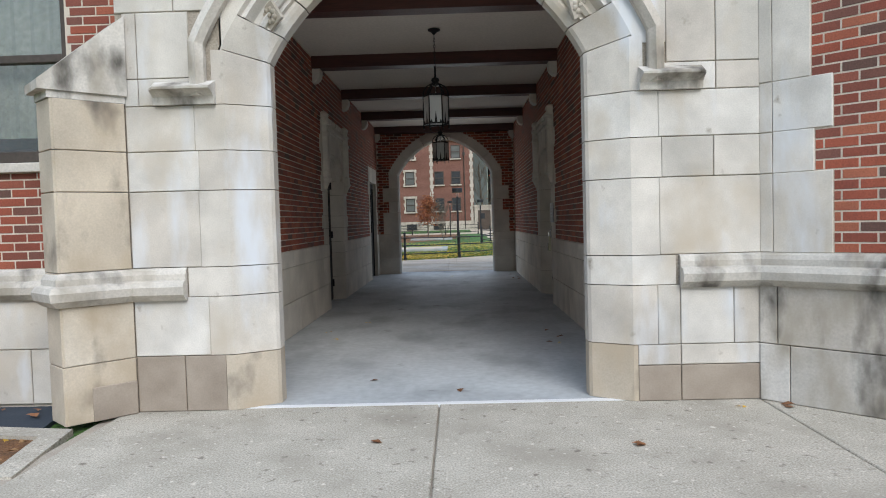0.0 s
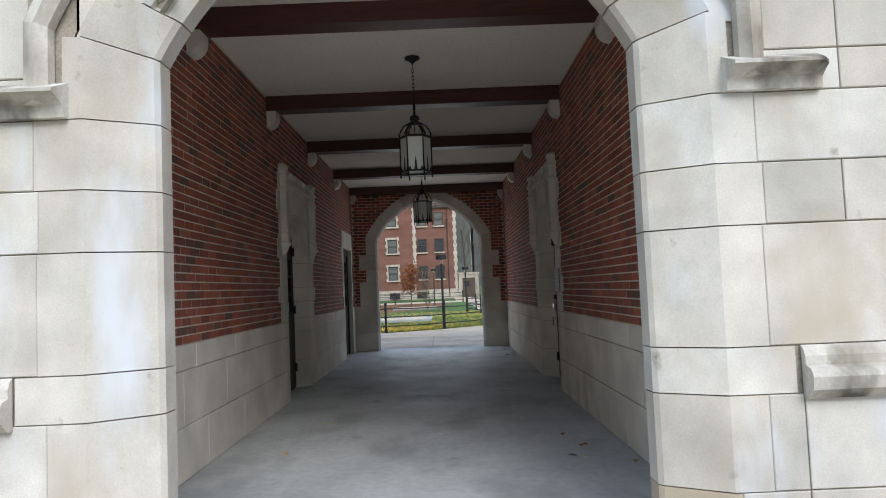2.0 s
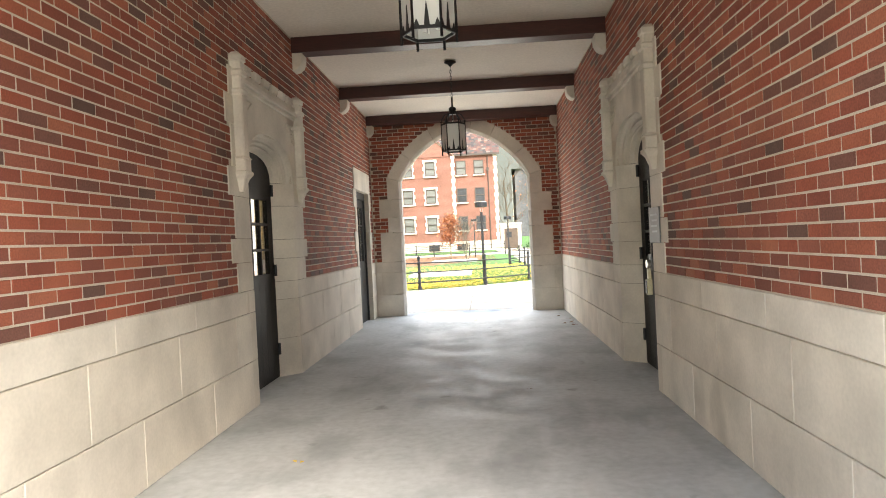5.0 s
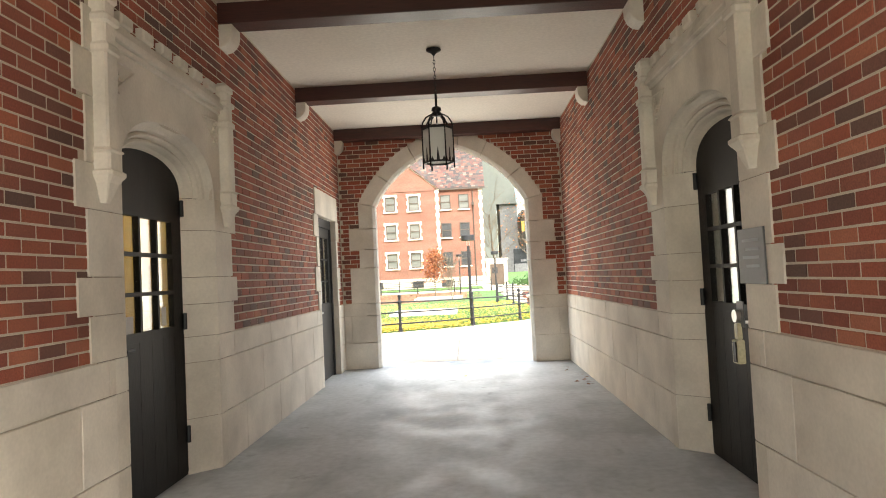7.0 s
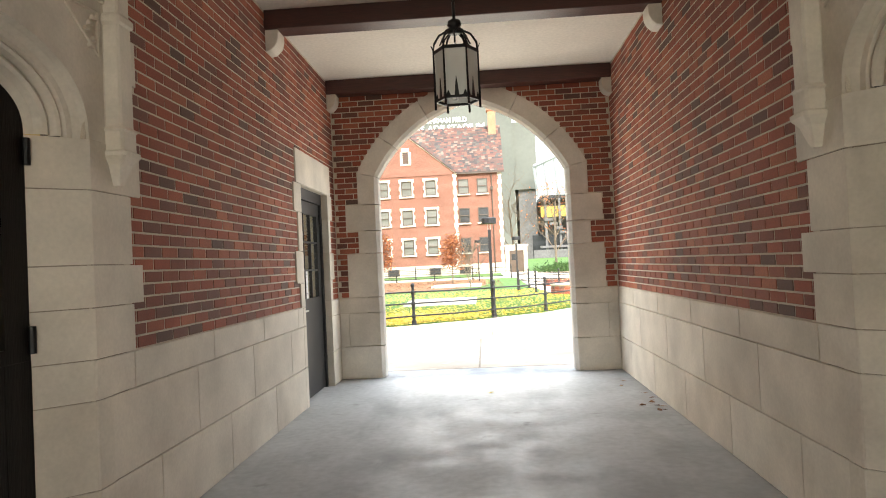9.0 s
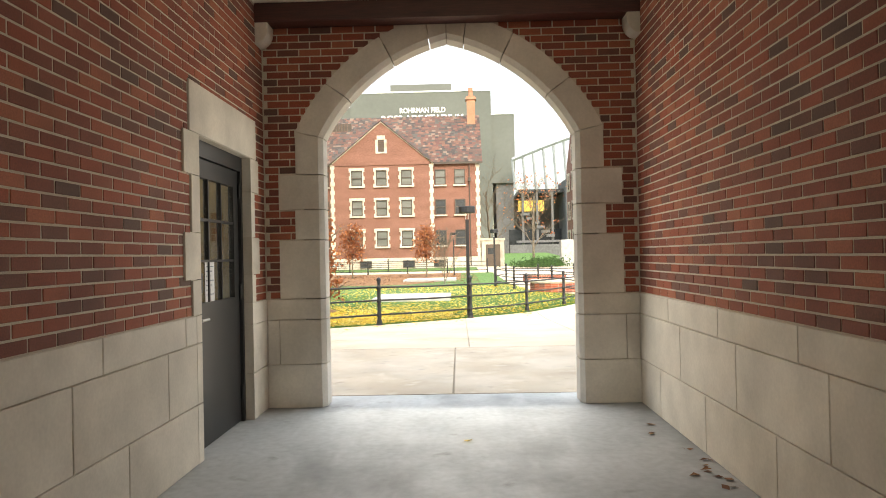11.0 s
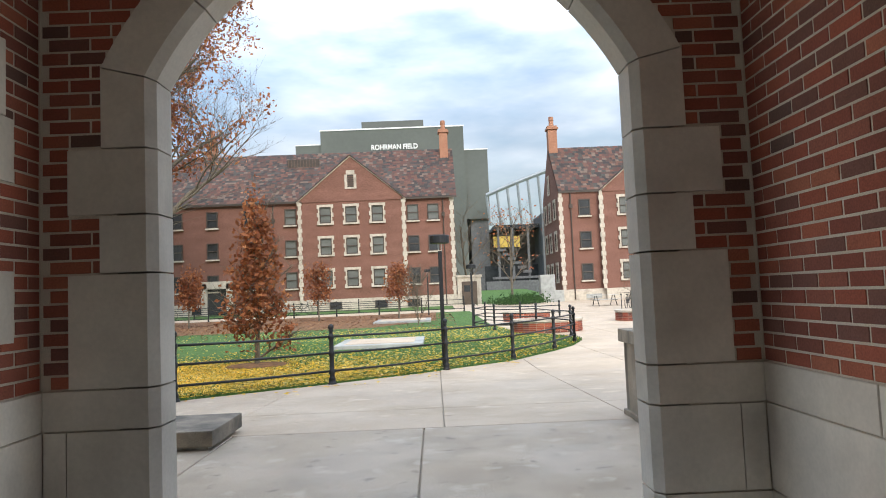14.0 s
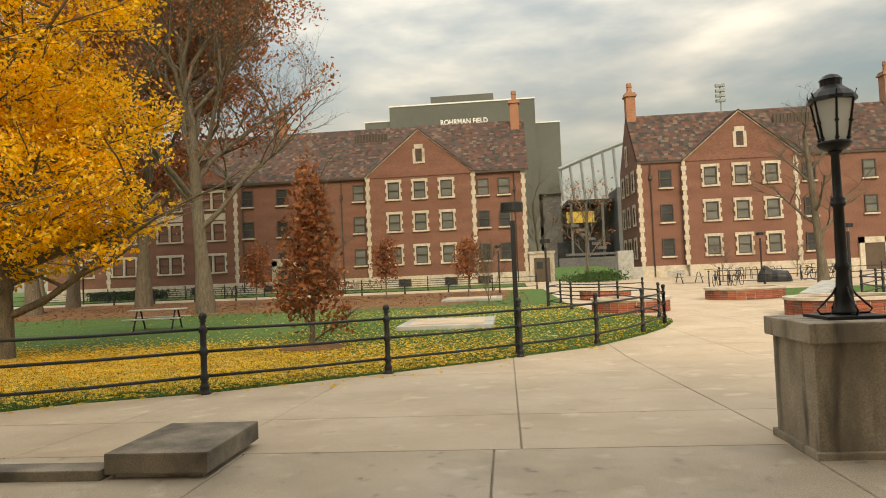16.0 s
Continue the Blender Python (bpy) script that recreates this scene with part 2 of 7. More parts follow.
M_BLADE = mat("grass_blade", [], 0.7, 2, 30, 0, rnd="island", palette=[(0, (0.045, 0.125, 0.018)), (0.4, (0.068, 0.16, 0.026)), (0.75, (0.115, 0.165, 0.038))])
M_LEAFY = mat("yellow_fallen_leaf", [], 0.6, 2, 40, 0, rnd="island", palette=[(0, (0.86, 0.56, 0.06)), (0.35, (0.90, 0.64, 0.12)), (0.6, (0.80, 0.47, 0.05)), (0.8, (0.88, 0.72, 0.28)), (0.95, (0.38, 0.19, 0.05))])
M_LEAFB = mat("brown_fallen_leaf", [], 0.7, 2, 40, 0, rnd="island", palette=[(0, (0.20, 0.085, 0.035)), (0.4, (0.28, 0.12, 0.05)), (0.7, (0.15, 0.06, 0.03)), (0.85, (0.34, 0.19, 0.08))])
M_LITTER = mat("leaf_litter", [(0.25, (0.10, 0.055, 0.026)), (0.5, (0.20, 0.095, 0.04)), (0.75, (0.30, 0.15, 0.06))], 0.95, 4, 60, 0.6, fine_amt=0.5, dist=0.03)
M_GINKGO = mat("golden_leaf", [], 0.55, 2, 40, 0, rnd="island", palette=[(0, (0.95, 0.54, 0.03)), (0.35, (0.97, 0.60, 0.05)), (0.65, (0.90, 0.45, 0.02)), (0.85, (0.97, 0.68, 0.12))])
M_OAKLEAF = mat("russet_leaf", [], 0.65, 2, 40, 0, rnd="island", palette=[(0, (0.29, 0.10, 0.042)), (0.3, (0.40, 0.145, 0.06)), (0.6, (0.22, 0.075, 0.035)), (0.85, (0.48, 0.21, 0.09))])
M_REDLEAF = mat("dark_red_leaf", [], 0.65, 2, 40, 0, rnd="island", palette=[(0, (0.36, 0.12, 0.06)), (0.35, (0.50, 0.18, 0.08)), (0.7, (0.55, 0.23, 0.09)), (0.9, (0.60, 0.29, 0.12))])
M_BUSH = mat("evergreen_leaf", [], 0.6, 2, 40, 0, rnd="island", palette=[(0, (0.025, 0.07, 0.018)), (0.5, (0.04, 0.10, 0.022))])
M_BARK = mat("grey_bark", [(0.3, (0.105, 0.086, 0.062)), (0.7, (0.20, 0.165, 0.122))], 0.95, 4, 30, 0.8, stretch=(3, 3, 0.6), fine_amt=0.5, dist=0.03)
M_FARBRICK = mat("far_brickwork", [(0.3, (0.180, 0.084, 0.060)), (0.7, (0.240, 0.116, 0.086))], 0.9, 0.35, 7, 0.1, stretch=(1, 1, 3.5), fine_amt=0.42)
M_FARSTONE = mat("far_limestone", [(0.3, (0.47, 0.42, 0.345)), (0.7, (0.57, 0.51, 0.43))], 0.9, 0.5, 6, 0.1, fine_amt=0.2, stain=((0.30, 0.26, 0.21), 0.55, 0.75, 1.4, (1, 1, 0.5)))
M_ROOF = mat("mottled_roof_tile", [], 0.85, 0.5, 12, 0.2, rnd="island", palette=[(0, (0.085, 0.050, 0.040)), (0.2, (0.15, 0.072, 0.050)), (0.38, (0.045, 0.038, 0.035)), (0.6, (0.11, 0.048, 0.038)), (0.76, (0.17, 0.12, 0.09)), (0.86, (0.065, 0.062, 0.055))])
M_WFRAME = mat("brown_window_frame", [(0.3, (0.05, 0.038, 0.03)), (0.7, (0.075, 0.058, 0.046))], 0.6, 2, 30, 0.05)
M_BLIND = mat("window_blind", [(0.3, (0.085, 0.092, 0.085)), (0.7, (0.15, 0.16, 0.148))], 0.5, 0.4, 20, 0.05, stretch=(1, 1, 4))
M_CURTAIN = mat("pale_curtain", [(0.3, (0.30, 0.29, 0.25)), (0.7, (0.40, 0.38, 0.34))], 0.9, 1.5, 30, 0.1)
M_WDARK = mat("dark_room_behind_glass", [(0.3, (0.025, 0.028, 0.03)), (0.7, (0.05, 0.055, 0.06))], 0.25, 0.6, 9, 0.0)
M_TOWER = mat("grey_green_panel", [(0.3, (0.098, 0.108, 0.098)), (0.7, (0.122, 0.132, 0.12))], 0.8, 0.12, 1.5, 0.05, fine_amt=0.06)
M_TOWERL = mat("pale_concrete", [(0.3, (0.30, 0.31, 0.30)), (0.7, (0.38, 0.39, 0.37))], 0.85, 0.2, 3, 0.05)
M_STANDC = mat("dull_grey_concrete", [(0.3, (0.10, 0.102, 0.105)), (0.7, (0.15, 0.152, 0.155))], 0.9, 0.3, 3, 0.05)
M_CREAM = mat("cream_painted_metal", [(0.3, (0.50, 0.46, 0.30)), (0.7, (0.56, 0.52, 0.35))], 0.45, 4, 60, 0.05)
M_WHITE = mat("white_paint", [(0.3, (0.74, 0.74, 0.74)), (0.7, (0.80, 0.80, 0.80))], 0.6, 1, 10, 0.0, fine_amt=0.04)
M_STEELBLUE = mat("galvanised_steel", [(0.3, (0.24, 0.27, 0.29)), (0.7, (0.32, 0.35, 0.37))], 0.6, 0.5, 6, 0.05, metal=0.2)
M_YELLOW = mat("yellow_panel", [(0.3, (0.55, 0.37, 0.06)), (0.7, (0.62, 0.43, 0.09))], 0.7, 1, 10, 0.0)
M_CHIM = mat("orange_chimney_pot", [(0.3, (0.33, 0.15, 0.09)), (0.7, (0.40, 0.20, 0.125))], 0.85, 1, 12, 0.1)
M_TIMBER = mat("grey_weathered_timber", [(0.3, (0.38, 0.385, 0.37)), (0.7, (0.50, 0.50, 0.48))], 0.8, 3, 40, 0.3, fine_amt=0.3)
M_MAT = mat("dark_blue_ground_fabric", [(0.3, (0.018, 0.028, 0.045)), (0.7, (0.03, 0.042, 0.06))], 0.8, 4, 60, 0.3)
M_BROWNDOOR = mat("brown_painted_door", [(0.3, (0.075, 0.05, 0.035)), (0.7, (0.10, 0.07, 0.05))], 0.6, 2, 30, 0.1)


def leafy(m, share=0.45):
    """Lets light through a leaf: part of it is translucent in the leaf's own colour."""
    nt = m.node_tree
    b, out = nt.nodes["Principled BSDF"], nt.nodes["Material Output"]
    tl, mx = nt.nodes.new("ShaderNodeBsdfTranslucent"), nt.nodes.new("ShaderNodeMixShader")
    mx.inputs["Fac"].default_value = share
    nt.links.new(b.inputs["Base Color"].links[0].from_socket, tl.inputs["Color"])
    nt.links.new(b.outputs["BSDF"], mx.inputs[1])
    nt.links.new(tl.outputs["BSDF"], mx.inputs[2])
    nt.links.new(mx.outputs["Shader"], out.inputs["Surface"])


for leaf_m in (M_GINKGO, M_OAKLEAF, M_REDLEAF, M_BLADE, M_LEAFY):
    leafy(leaf_m, 0.55)
M_PIER = mat("old_tan_concrete", [(0.3, (0.31, 0.26, 0.195)), (0.7, (0.42, 0.36, 0.28))], 0.9, 3, 80, 0.5, fine_amt=0.3,
             stain=[((0.19, 0.16, 0.125), 0.44, 0.68, 2.4, (1.4, 1.4, 0.5)), ((0.07, 0.06, 0.05), 0.53, 0.72, 3.0, (2.2, 2.2, 0.35))])


def glass(name, tint, rough=0.03, alpha=0.0):
    """Thin pane: mostly clear, with a real gloss; alpha raises how milky it is."""
    m = bpy.data.materials.new(name)
    m.use_nodes = True
    nt = m.node_tree
    out, N = nt.nodes["Material Output"], nt.nodes
    N.remove(N["Principled BSDF"])
    tr, gl, df, fr = N.new("ShaderNodeBsdfTransparent"), N.new("ShaderNodeBsdfGlossy"), N.new("ShaderNodeBsdfDiffuse"), N.new("ShaderNodeLayerWeight")
    tr.inputs["Color"].default_value = gl.inputs["Color"].default_value = (*tint, 1)
    df.inputs["Color"].default_value = (*tint, 1)
    gl.inputs["Roughness"].default_value = rough
    fr.inputs["Blend"].default_value = 0.5
    pw, sc = N.new("ShaderNodeMath"), N.new("ShaderNodeMath")
    pw.operation, sc.operation = "POWER", "MULTIPLY_ADD"
    pw.inputs[1].default_value, sc.inputs[1].default_value, sc.inputs[2].default_value = 3.4, 0.9, 0.07
    nt.links.new(fr.outputs["Facing"], pw.inputs[0])
    nt.links.new(pw.outputs["Value"], sc.inputs[0])
    a, b = N.new("ShaderNodeMixShader"), N.new("ShaderNodeMixShader")
    a.inputs["Fac"].default_value = alpha
    nt.links.new(tr.outputs["BSDF"], a.inputs[1])
    nt.links.new(df.outputs["BSDF"], a.inputs[2])
    nt.links.new(sc.outputs["Value"], b.inputs["Fac"])
    nt.links.new(a.outputs["Shader"], b.inputs[1])
    nt.links.new(gl.outputs["BSDF"], b.inputs[2])
    nt.links.new(b.outputs["Shader"], out.inputs["Surface"])
    return m


M_GLASS = glass("window_glass", (0.9, 0.93, 0.92), 0.02, 0.04)
M_FROST = glass("seeded_lantern_glass", (0.86, 0.87, 0.85), 0.25, 0.6)


# ---- building blocks ----
def thing(name, label="", category="", group="", kind="", at=None):
    ob = new(name)
    ob.empty_display_size = 0.1
    if at is not None:
        ob.matrix_basis = at
    return tagged(ob, label, category, group, kind)


def mesh_of(name, verts, faces, material, smooth=False):
    me = bpy.data.meshes.new(name)
    me.from_pydata([tuple(map(float, v)) for v in verts], [], [tuple(map(int, q)) for q in faces])
    me.materials.append(material)
    if smooth:
        me.shade_smooth()
    me.update()
    return me


def put(name, me, parent=None, m=None, label="", kind=""):
    ob = new(name, me)
    if parent is not None:
        ob.parent = parent
    if m is not None:
        ob.matrix_basis = m
    return tagged(ob, label, kind=kind)


def part(name, bm, material, parent=None, label="", smooth=False):
    me = bpy.data.meshes.new(name)
    bmesh.ops.recalc_face_normals(bm, faces=bm.faces)
    bm.to_mesh(me)
    bm.free()
    me.materials.append(material)
    if smooth:
        me.shade_smooth()
    return put(name, me, parent, label=label)


def add_box(bm, x0, x1, y0, y1, z0, z1, m=None):
    vs = [bm.verts.new((x, y, z)) for z in (z0, z1) for x, y in ((x0, y0), (x1, y0), (x1, y1), (x0, y1))]
    if m is not None:
        for v in vs:
            v.co = m @ v.co
    for q in ((3, 2, 1, 0), (4, 5, 6, 7), (0, 1, 5, 4), (1, 2, 6, 5), (2, 3, 7, 6), (3, 0, 4, 7)):
        bm.faces.new([vs[i] for i in q])
    return vs


def boxes(*rows, bevel=0.0):
    bm = bmesh.new()
    for r in rows:
        add_box(bm, *r)
    if bevel:
        bmesh.ops.bevel(bm, geom=list(bm.edges), offset=bevel, segments=2, affect="EDGES", profile=0.6)
    return bm


def lathe(bm, profile, n=16, at=(0, 0, 0)):
    """Turns (radius, height) pairs round the upright axis."""
    rings = []
    for r, z in profile:
        rings.append([bm.verts.new((at[0] + r * math.cos(2 * math.pi * i / n), at[1] + r * math.sin(2 * math.pi * i / n), at[2] + z)) for i in range(n)])
    for a, b in zip(rings, rings[1:]):
        for i in range(n):
            bm.faces.new((a[i], a[(i + 1) % n], b[(i + 1) % n], b[i]))
    bm.faces.new(list(reversed(rings[0])))
    bm.faces.new(rings[-1])
    return bm


def tube(bm, pts, r, n=8, taper=None):
    """A round bar along points; taper gives the end radius."""
    pts = [Vector(p) for p in pts]
    rings = []
    for i, p in enumerate(pts):
        d = (pts[min(i + 1, len(pts) - 1)] - pts[max(i - 1, 0)]).normalized()
        side = d.cross(Vector((0, 0, 1)) if abs(d.z) < 0.95 else Vector((1, 0, 0))).normalized()
        up = side.cross(d)
        rr = r if taper is None else r + (taper - r) * i / (len(pts) - 1)
        rings.append([bm.verts.new(p + rr * (math.cos(2 * math.pi * k / n) * side + math.sin(2 * math.pi * k / n) * up)) for k in range(n)])
    for a, b in zip(rings, rings[1:]):
        for k in range(n):
            bm.faces.new((a[k], a[(k + 1) % n], b[(k + 1) % n], b[k]))
    bm.faces.new(list(reversed(rings[0])))
    bm.faces.new(rings[-1])
    return bm


def square_turn(bm, profile, at):
    """Stacks squares of (half width, height) pairs into a moulded square shaft, with eased corners."""
    rings = []
    for w, z in profile:
        e = w * 0.82
        rings.append([bm.verts.new((at[0] + x, at[1] + y, at[2] + z)) for x, y in ((w, -e), (w, e), (e, w), (-e, w), (-w, e), (-w, -e), (-e, -w), (e, -w))])
    for a, b in zip(rings, rings[1:]):
        for i in range(8):
            bm.faces.new((a[i], a[(i + 1) % 8], b[(i + 1) % 8], b[i]))
    bm.faces.new(list(reversed(rings[0])))
    bm.faces.new(rings[-1])
    return bm


def piece_data(w, h, d, c):
    """A masonry piece seen from its face: width w, height h, proud by d, edges eased by c. x along, y out of the wall, z up."""
    a, b = w / 2, h / 2
    v = []
    for s, out in ((0, -0.02), (0, d - c), (c, d)):
        v += [(-a + s, out, -b + s), (a - s, out, -b + s), (a - s, out, b - s), (-a + s, out, b - s)]
    q = []
    for r in (0, 4):
        q += [(r + i, r + (i + 1) % 4, r + 4 + (i + 1) % 4, r + 4 + i) for i in range(4)]
    q.append((8, 9, 10, 11))
    return v, q


def plane_matrix(origin, U, N):
    """Wall frame: x along U, y along the outward normal N, z up."""
    U, N = Vector(U).normalized(), Vector(N).normalized()
    m = Matrix.Identity(4)
    m.col[0][:3], m.col[1][:3], m.col[2][:3], m.col[3][:3] = U, N, (0, 0, 1), origin
    return m


PIECES = {}


def shared_piece(w, h, d, c, material, name):
    key = (round(w, 3), round(h, 3), d, c, material.name)
    if key not in PIECES:
        PIECES[key] = mesh_of(name, *piece_data(w, h, d, c), material)
    return PIECES[key]


def intervals(u0, u1, cuts):
    out = [(u0, u1)]
    for a, b in cuts:
        out = [seg for s, e in out for seg in ((s, min(e, a)), (max(s, b), e)) if seg[1] - seg[0] > 0.03]
    return out


COURSE, BRICK_L = 0.0677, 0.2032


def brickwork(parent, frame_m, u0, u1, z0, z1, holes=None, near=(0, 0), limit=300, seed=1, proud=0.0035, start=0.0):
    """Running-bond brick facing. holes(z) lists the spans left out of a course; bricks within near are objects of their own."""
    rng = random.Random(seed)
    V, Q, made, k = [], [], 0, 0
    z = z0
    while z + 0.03 < z1:
        h = min(COURSE, z1 - z) - 0.0115
        zc = z + h / 2 + 0.0057
        for s, e in intervals(u0, u1, holes(zc) if holes else ()):
            j = math.floor((s - start) / BRICK_L) - 1
            while True:
                a = start + j * BRICK_L + (0.5 * BRICK_L if k % 2 else 0)
                b = a + BRICK_L
                j += 1
                if b <= s:
                    continue
                if a >= e:
                    break
                a, b = max(a, s), min(b, e)
                w = b - a - 0.0115
                if w < 0.025:
                    continue
                d = proud + rng.uniform(-0.001, 0.0015)
                c = Vector(((a + b) / 2, 0, zc))
                tilt = rng.uniform(-0.006, 0.006)
                if near[0] <= c.x < near[1] and made < limit:
                    put("brick", shared_piece(w, h, proud, 0.002, M_BRICK, "brick"), parent, frame_m @ Matrix.Translation(c) @ pose(0, d - proud, 0, 0, math.degrees(tilt), 0))
                    made += 1
                else:
                    v, q = piece_data(w, h, d, 0.002)
                    n0 = len(V)
                    mm = frame_m @ Matrix.Translation(c) @ pose(0, 0, 0, 0, math.degrees(tilt), 0)
                    V += [mm @ Vector(p) for p in v]
                    Q += [tuple(i + n0 for i in f) for f in q]
        z += COURSE
        k += 1
    if V:
        put("brickwork", mesh_of("brickwork", V, Q, M_BRICKS), parent, kind="stuff")


def block(parent, frame_m, u0, u1, z0, z1, d=0.012, material=None, joint=0.006, c=0.004, name="stone_block"):
    """One dressed stone, with its joint left open round it."""
    v, q = piece_data(u1 - u0 - joint, z1 - z0 - joint, d, c)
    me = mesh_of(name, v, q, material or M_STONE)
    return put(name, me, parent, frame_m @ Matrix.Translation(((u0 + u1) / 2, 0, (z0 + z1) / 2)))


def prism(name, pts, z0, z1, material, parent=None, label="", z1s=None):
    """Upright solid on a plan outline; z1s gives each corner its own top."""
    n = len(pts)
    tops = z1s or [z1] * n
    V = [(x, y, z0) for x, y in pts] + [(x, y, t) for (x, y), t in zip(pts, tops)]
    bm = bmesh.new()
    vs = [bm.verts.new(v) for v in V]
    bm.faces.new(vs[:n][::-1])
    bm.faces.new(vs[n:])
    for i in range(n):
        j = (i + 1) % n
        bm.faces.new((vs[i], vs[j], vs[n + j], vs[n + i]))
    return part(name, bm, material, parent, label)


def gz(y):
    return float(np.interp(y, (-10, 17.6, 21, 28, 34, 45, 76, 400), (0, 0, 0, -0.26, -0.3, -0.25, 0.22, 0.22)))


# ---- the passage ----
XL, XR, Y0, CEIL = -1.87, 1.56, 5.10, 3.66
FACE = 4.80


def arc_of(w):
    """Centre and radius of the arch's flank through its spring, its haunch and its crown, for half span w."""
    (x1, y1), (x2, y2), (x3, y3) = (w, 0.0), (0.619 * w, 0.4675 * w), (0.0, 0.77 * w)
    d = 2 * (x1 * (y2 - y3) + x2 * (y3 - y1) + x3 * (y1 - y2))
    a = ((x1**2 + y1**2) * (y2 - y3) + (x2**2 + y2**2) * (y3 - y1) + (x3**2 + y3**2) * (y1 - y2)) / d
    b = ((x1**2 + y1**2) * (x3 - x2) + (x2**2 + y2**2) * (x1 - x3) + (x3**2 + y3**2) * (x2 - x1)) / d
    return a, b, math.hypot(x1 - a, y1 - b)


def arch_pts(w, o, n=24):
    """Right flank of the arch, offset by o outwards, from the jamb to the crown, as (u, z over the spring)."""
    a, b, r = arc_of(w)
    r += o
    t0 = math.acos(max(-1, min(1, (w + o - a) / r)))
    t1 = math.acos(max(-1, min(1, (0 - a) / r)))
    return [(a + r * math.cos(t0 + (t1 - t0) * i / n), b + r * math.sin(t0 + (t1 - t0) * i / n)) for i in range(n + 1)]


def arch_half(w, o, z):
    """Half width of the offset arch at height z over the spring, or 0 above the crown."""
    a, b, r = arc_of(w)
    r += o
    if abs(z - b) >= r:
        return 0.0
    return max(0.0, min(w + o, a + math.sqrt(r * r - (z - b) ** 2)))


def arch_stones(parent, cx, w, zs, profile, back, cuts, material, name="voussoir", n=28):
    """Wedge stones of an arch. profile: (offset, y) from the outside to the reveal; back: y behind; cuts: fractions of the flank."""
    loop = profile + [(profile[-1][0], back), (profile[0][0], back)] if profile[-1][1] < back - 1e-4 else profile + [(profile[0][0], profile[-1][1])]
    curves = [arch_pts(w, o, n) for o, _ in loop]
    for side in (-1, 1):
        for a, b in zip(cuts, cuts[1:]):
            i0, i1 = round(a * n), round(b * n)
            bm = bmesh.new()
            rings = []
            for i in range(i0, i1 + 1):
                shift = 0.0045 if i == i0 else (-0.0045 if i == i1 else 0)
                ring = []
                for (o, y), cv in zip(loop, curves):
                    u, z = cv[i]
                    k = min(max(i + (1 if shift > 0 else -1), 0), n)
                    du, dz = cv[k][0] - u, cv[k][1] - z
                    ln = math.hypot(du, dz) or 1
                    if shift:
                        u, z = u + du / ln * abs(shift), z + dz / ln * abs(shift)
                    ring.append(bm.verts.new((cx + side * u, y, zs + z)))
                rings.append(ring)
            for r0, r1 in zip(rings, rings[1:]):
                for k in range(len(loop)):
                    bm.faces.new((r0[k], r0[(k + 1) % len(loop)], r1[(k + 1) % len(loop)], r1[k]))
            bm.faces.new(rings[0])
            bm.faces.new(rings[-1][::-1])
            part(name, bm, material, parent)


def arch_wall(name, cx, w, zs, o, x0, x1, z1, y0, y1, material, label, n=24):
    """Wall with an arched opening right through it."""
    bm = boxes((x0, cx - w - o, y0, y1, -0.3, zs), (cx + w + o, x1, y0, y1, -0.3, zs))
    pts = [(u, zs + z) for u, z in arch_pts(w, o, n)]
    pts[0] = (w + o, pts[0][1])
    for side, edge in ((-1, x0), (1, x1)):
        prof = [(edge, zs), (cx + side * (w + o), zs)] + [(cx + side * u, z) for u, z in pts]
        for (xa, za), (xb, zb) in zip(prof, prof[1:]):
            if abs(xa - xb) < 1e-5:
                continue
            q = [(xa, za), (xb, zb), (xb, z1), (xa, z1)]
            f = [bm.verts.new((x, y0, z)) for x, z in q]
            g = [bm.verts.new((x, y1, z)) for x, z in q]
            bm.faces.new(f)
            bm.faces.new(g[::-1])
            bm.faces.new((f[0], f[1], g[1], g[0]))
            bm.faces.new((f[2], f[3], g[3], g[2]))
    bmesh.ops.remove_doubles(bm, verts=bm.verts, dist=0.0005)
    ob = part(name, bm, material)
    return tagged(ob, label, "wall", kind="structure")


floor = tagged(part("floor", boxes((XL - 0.02, XR + 0.02, Y0, 17.56, -0.2, 0.0), (-1.5, 1.31, 4.9, Y0, -0.2, 0.0), (XL - 0.3, XL - 0.02, 10.4, 11.8, -0.2, 0.0), (XR + 0.02, XR + 0.3, 10.4, 11.8, -0.2, 0.0), (XL - 0.3, XL - 0.02, 15.40, 16.68, -0.2, 0.0)), M_FLOOR),
               "grey painted concrete passage floor, worn and faintly shiny", "floor", kind="structure")
skirt = boxes((-1.5, 1.31, 4.84, 4.9, -0.15, 0.003))
tagged(part("threshold", skirt, M_WHITE), "white painted edge strip of the passage floor", "threshold", kind="structure")
ceiling = tagged(part("ceiling", boxes((XL - 0.5, XR + 0.5, 5.105, 17.3, CEIL, CEIL + 0.25)), M_PLASTER), "cream plaster ceiling between dark beams", "ceiling", kind="structure")

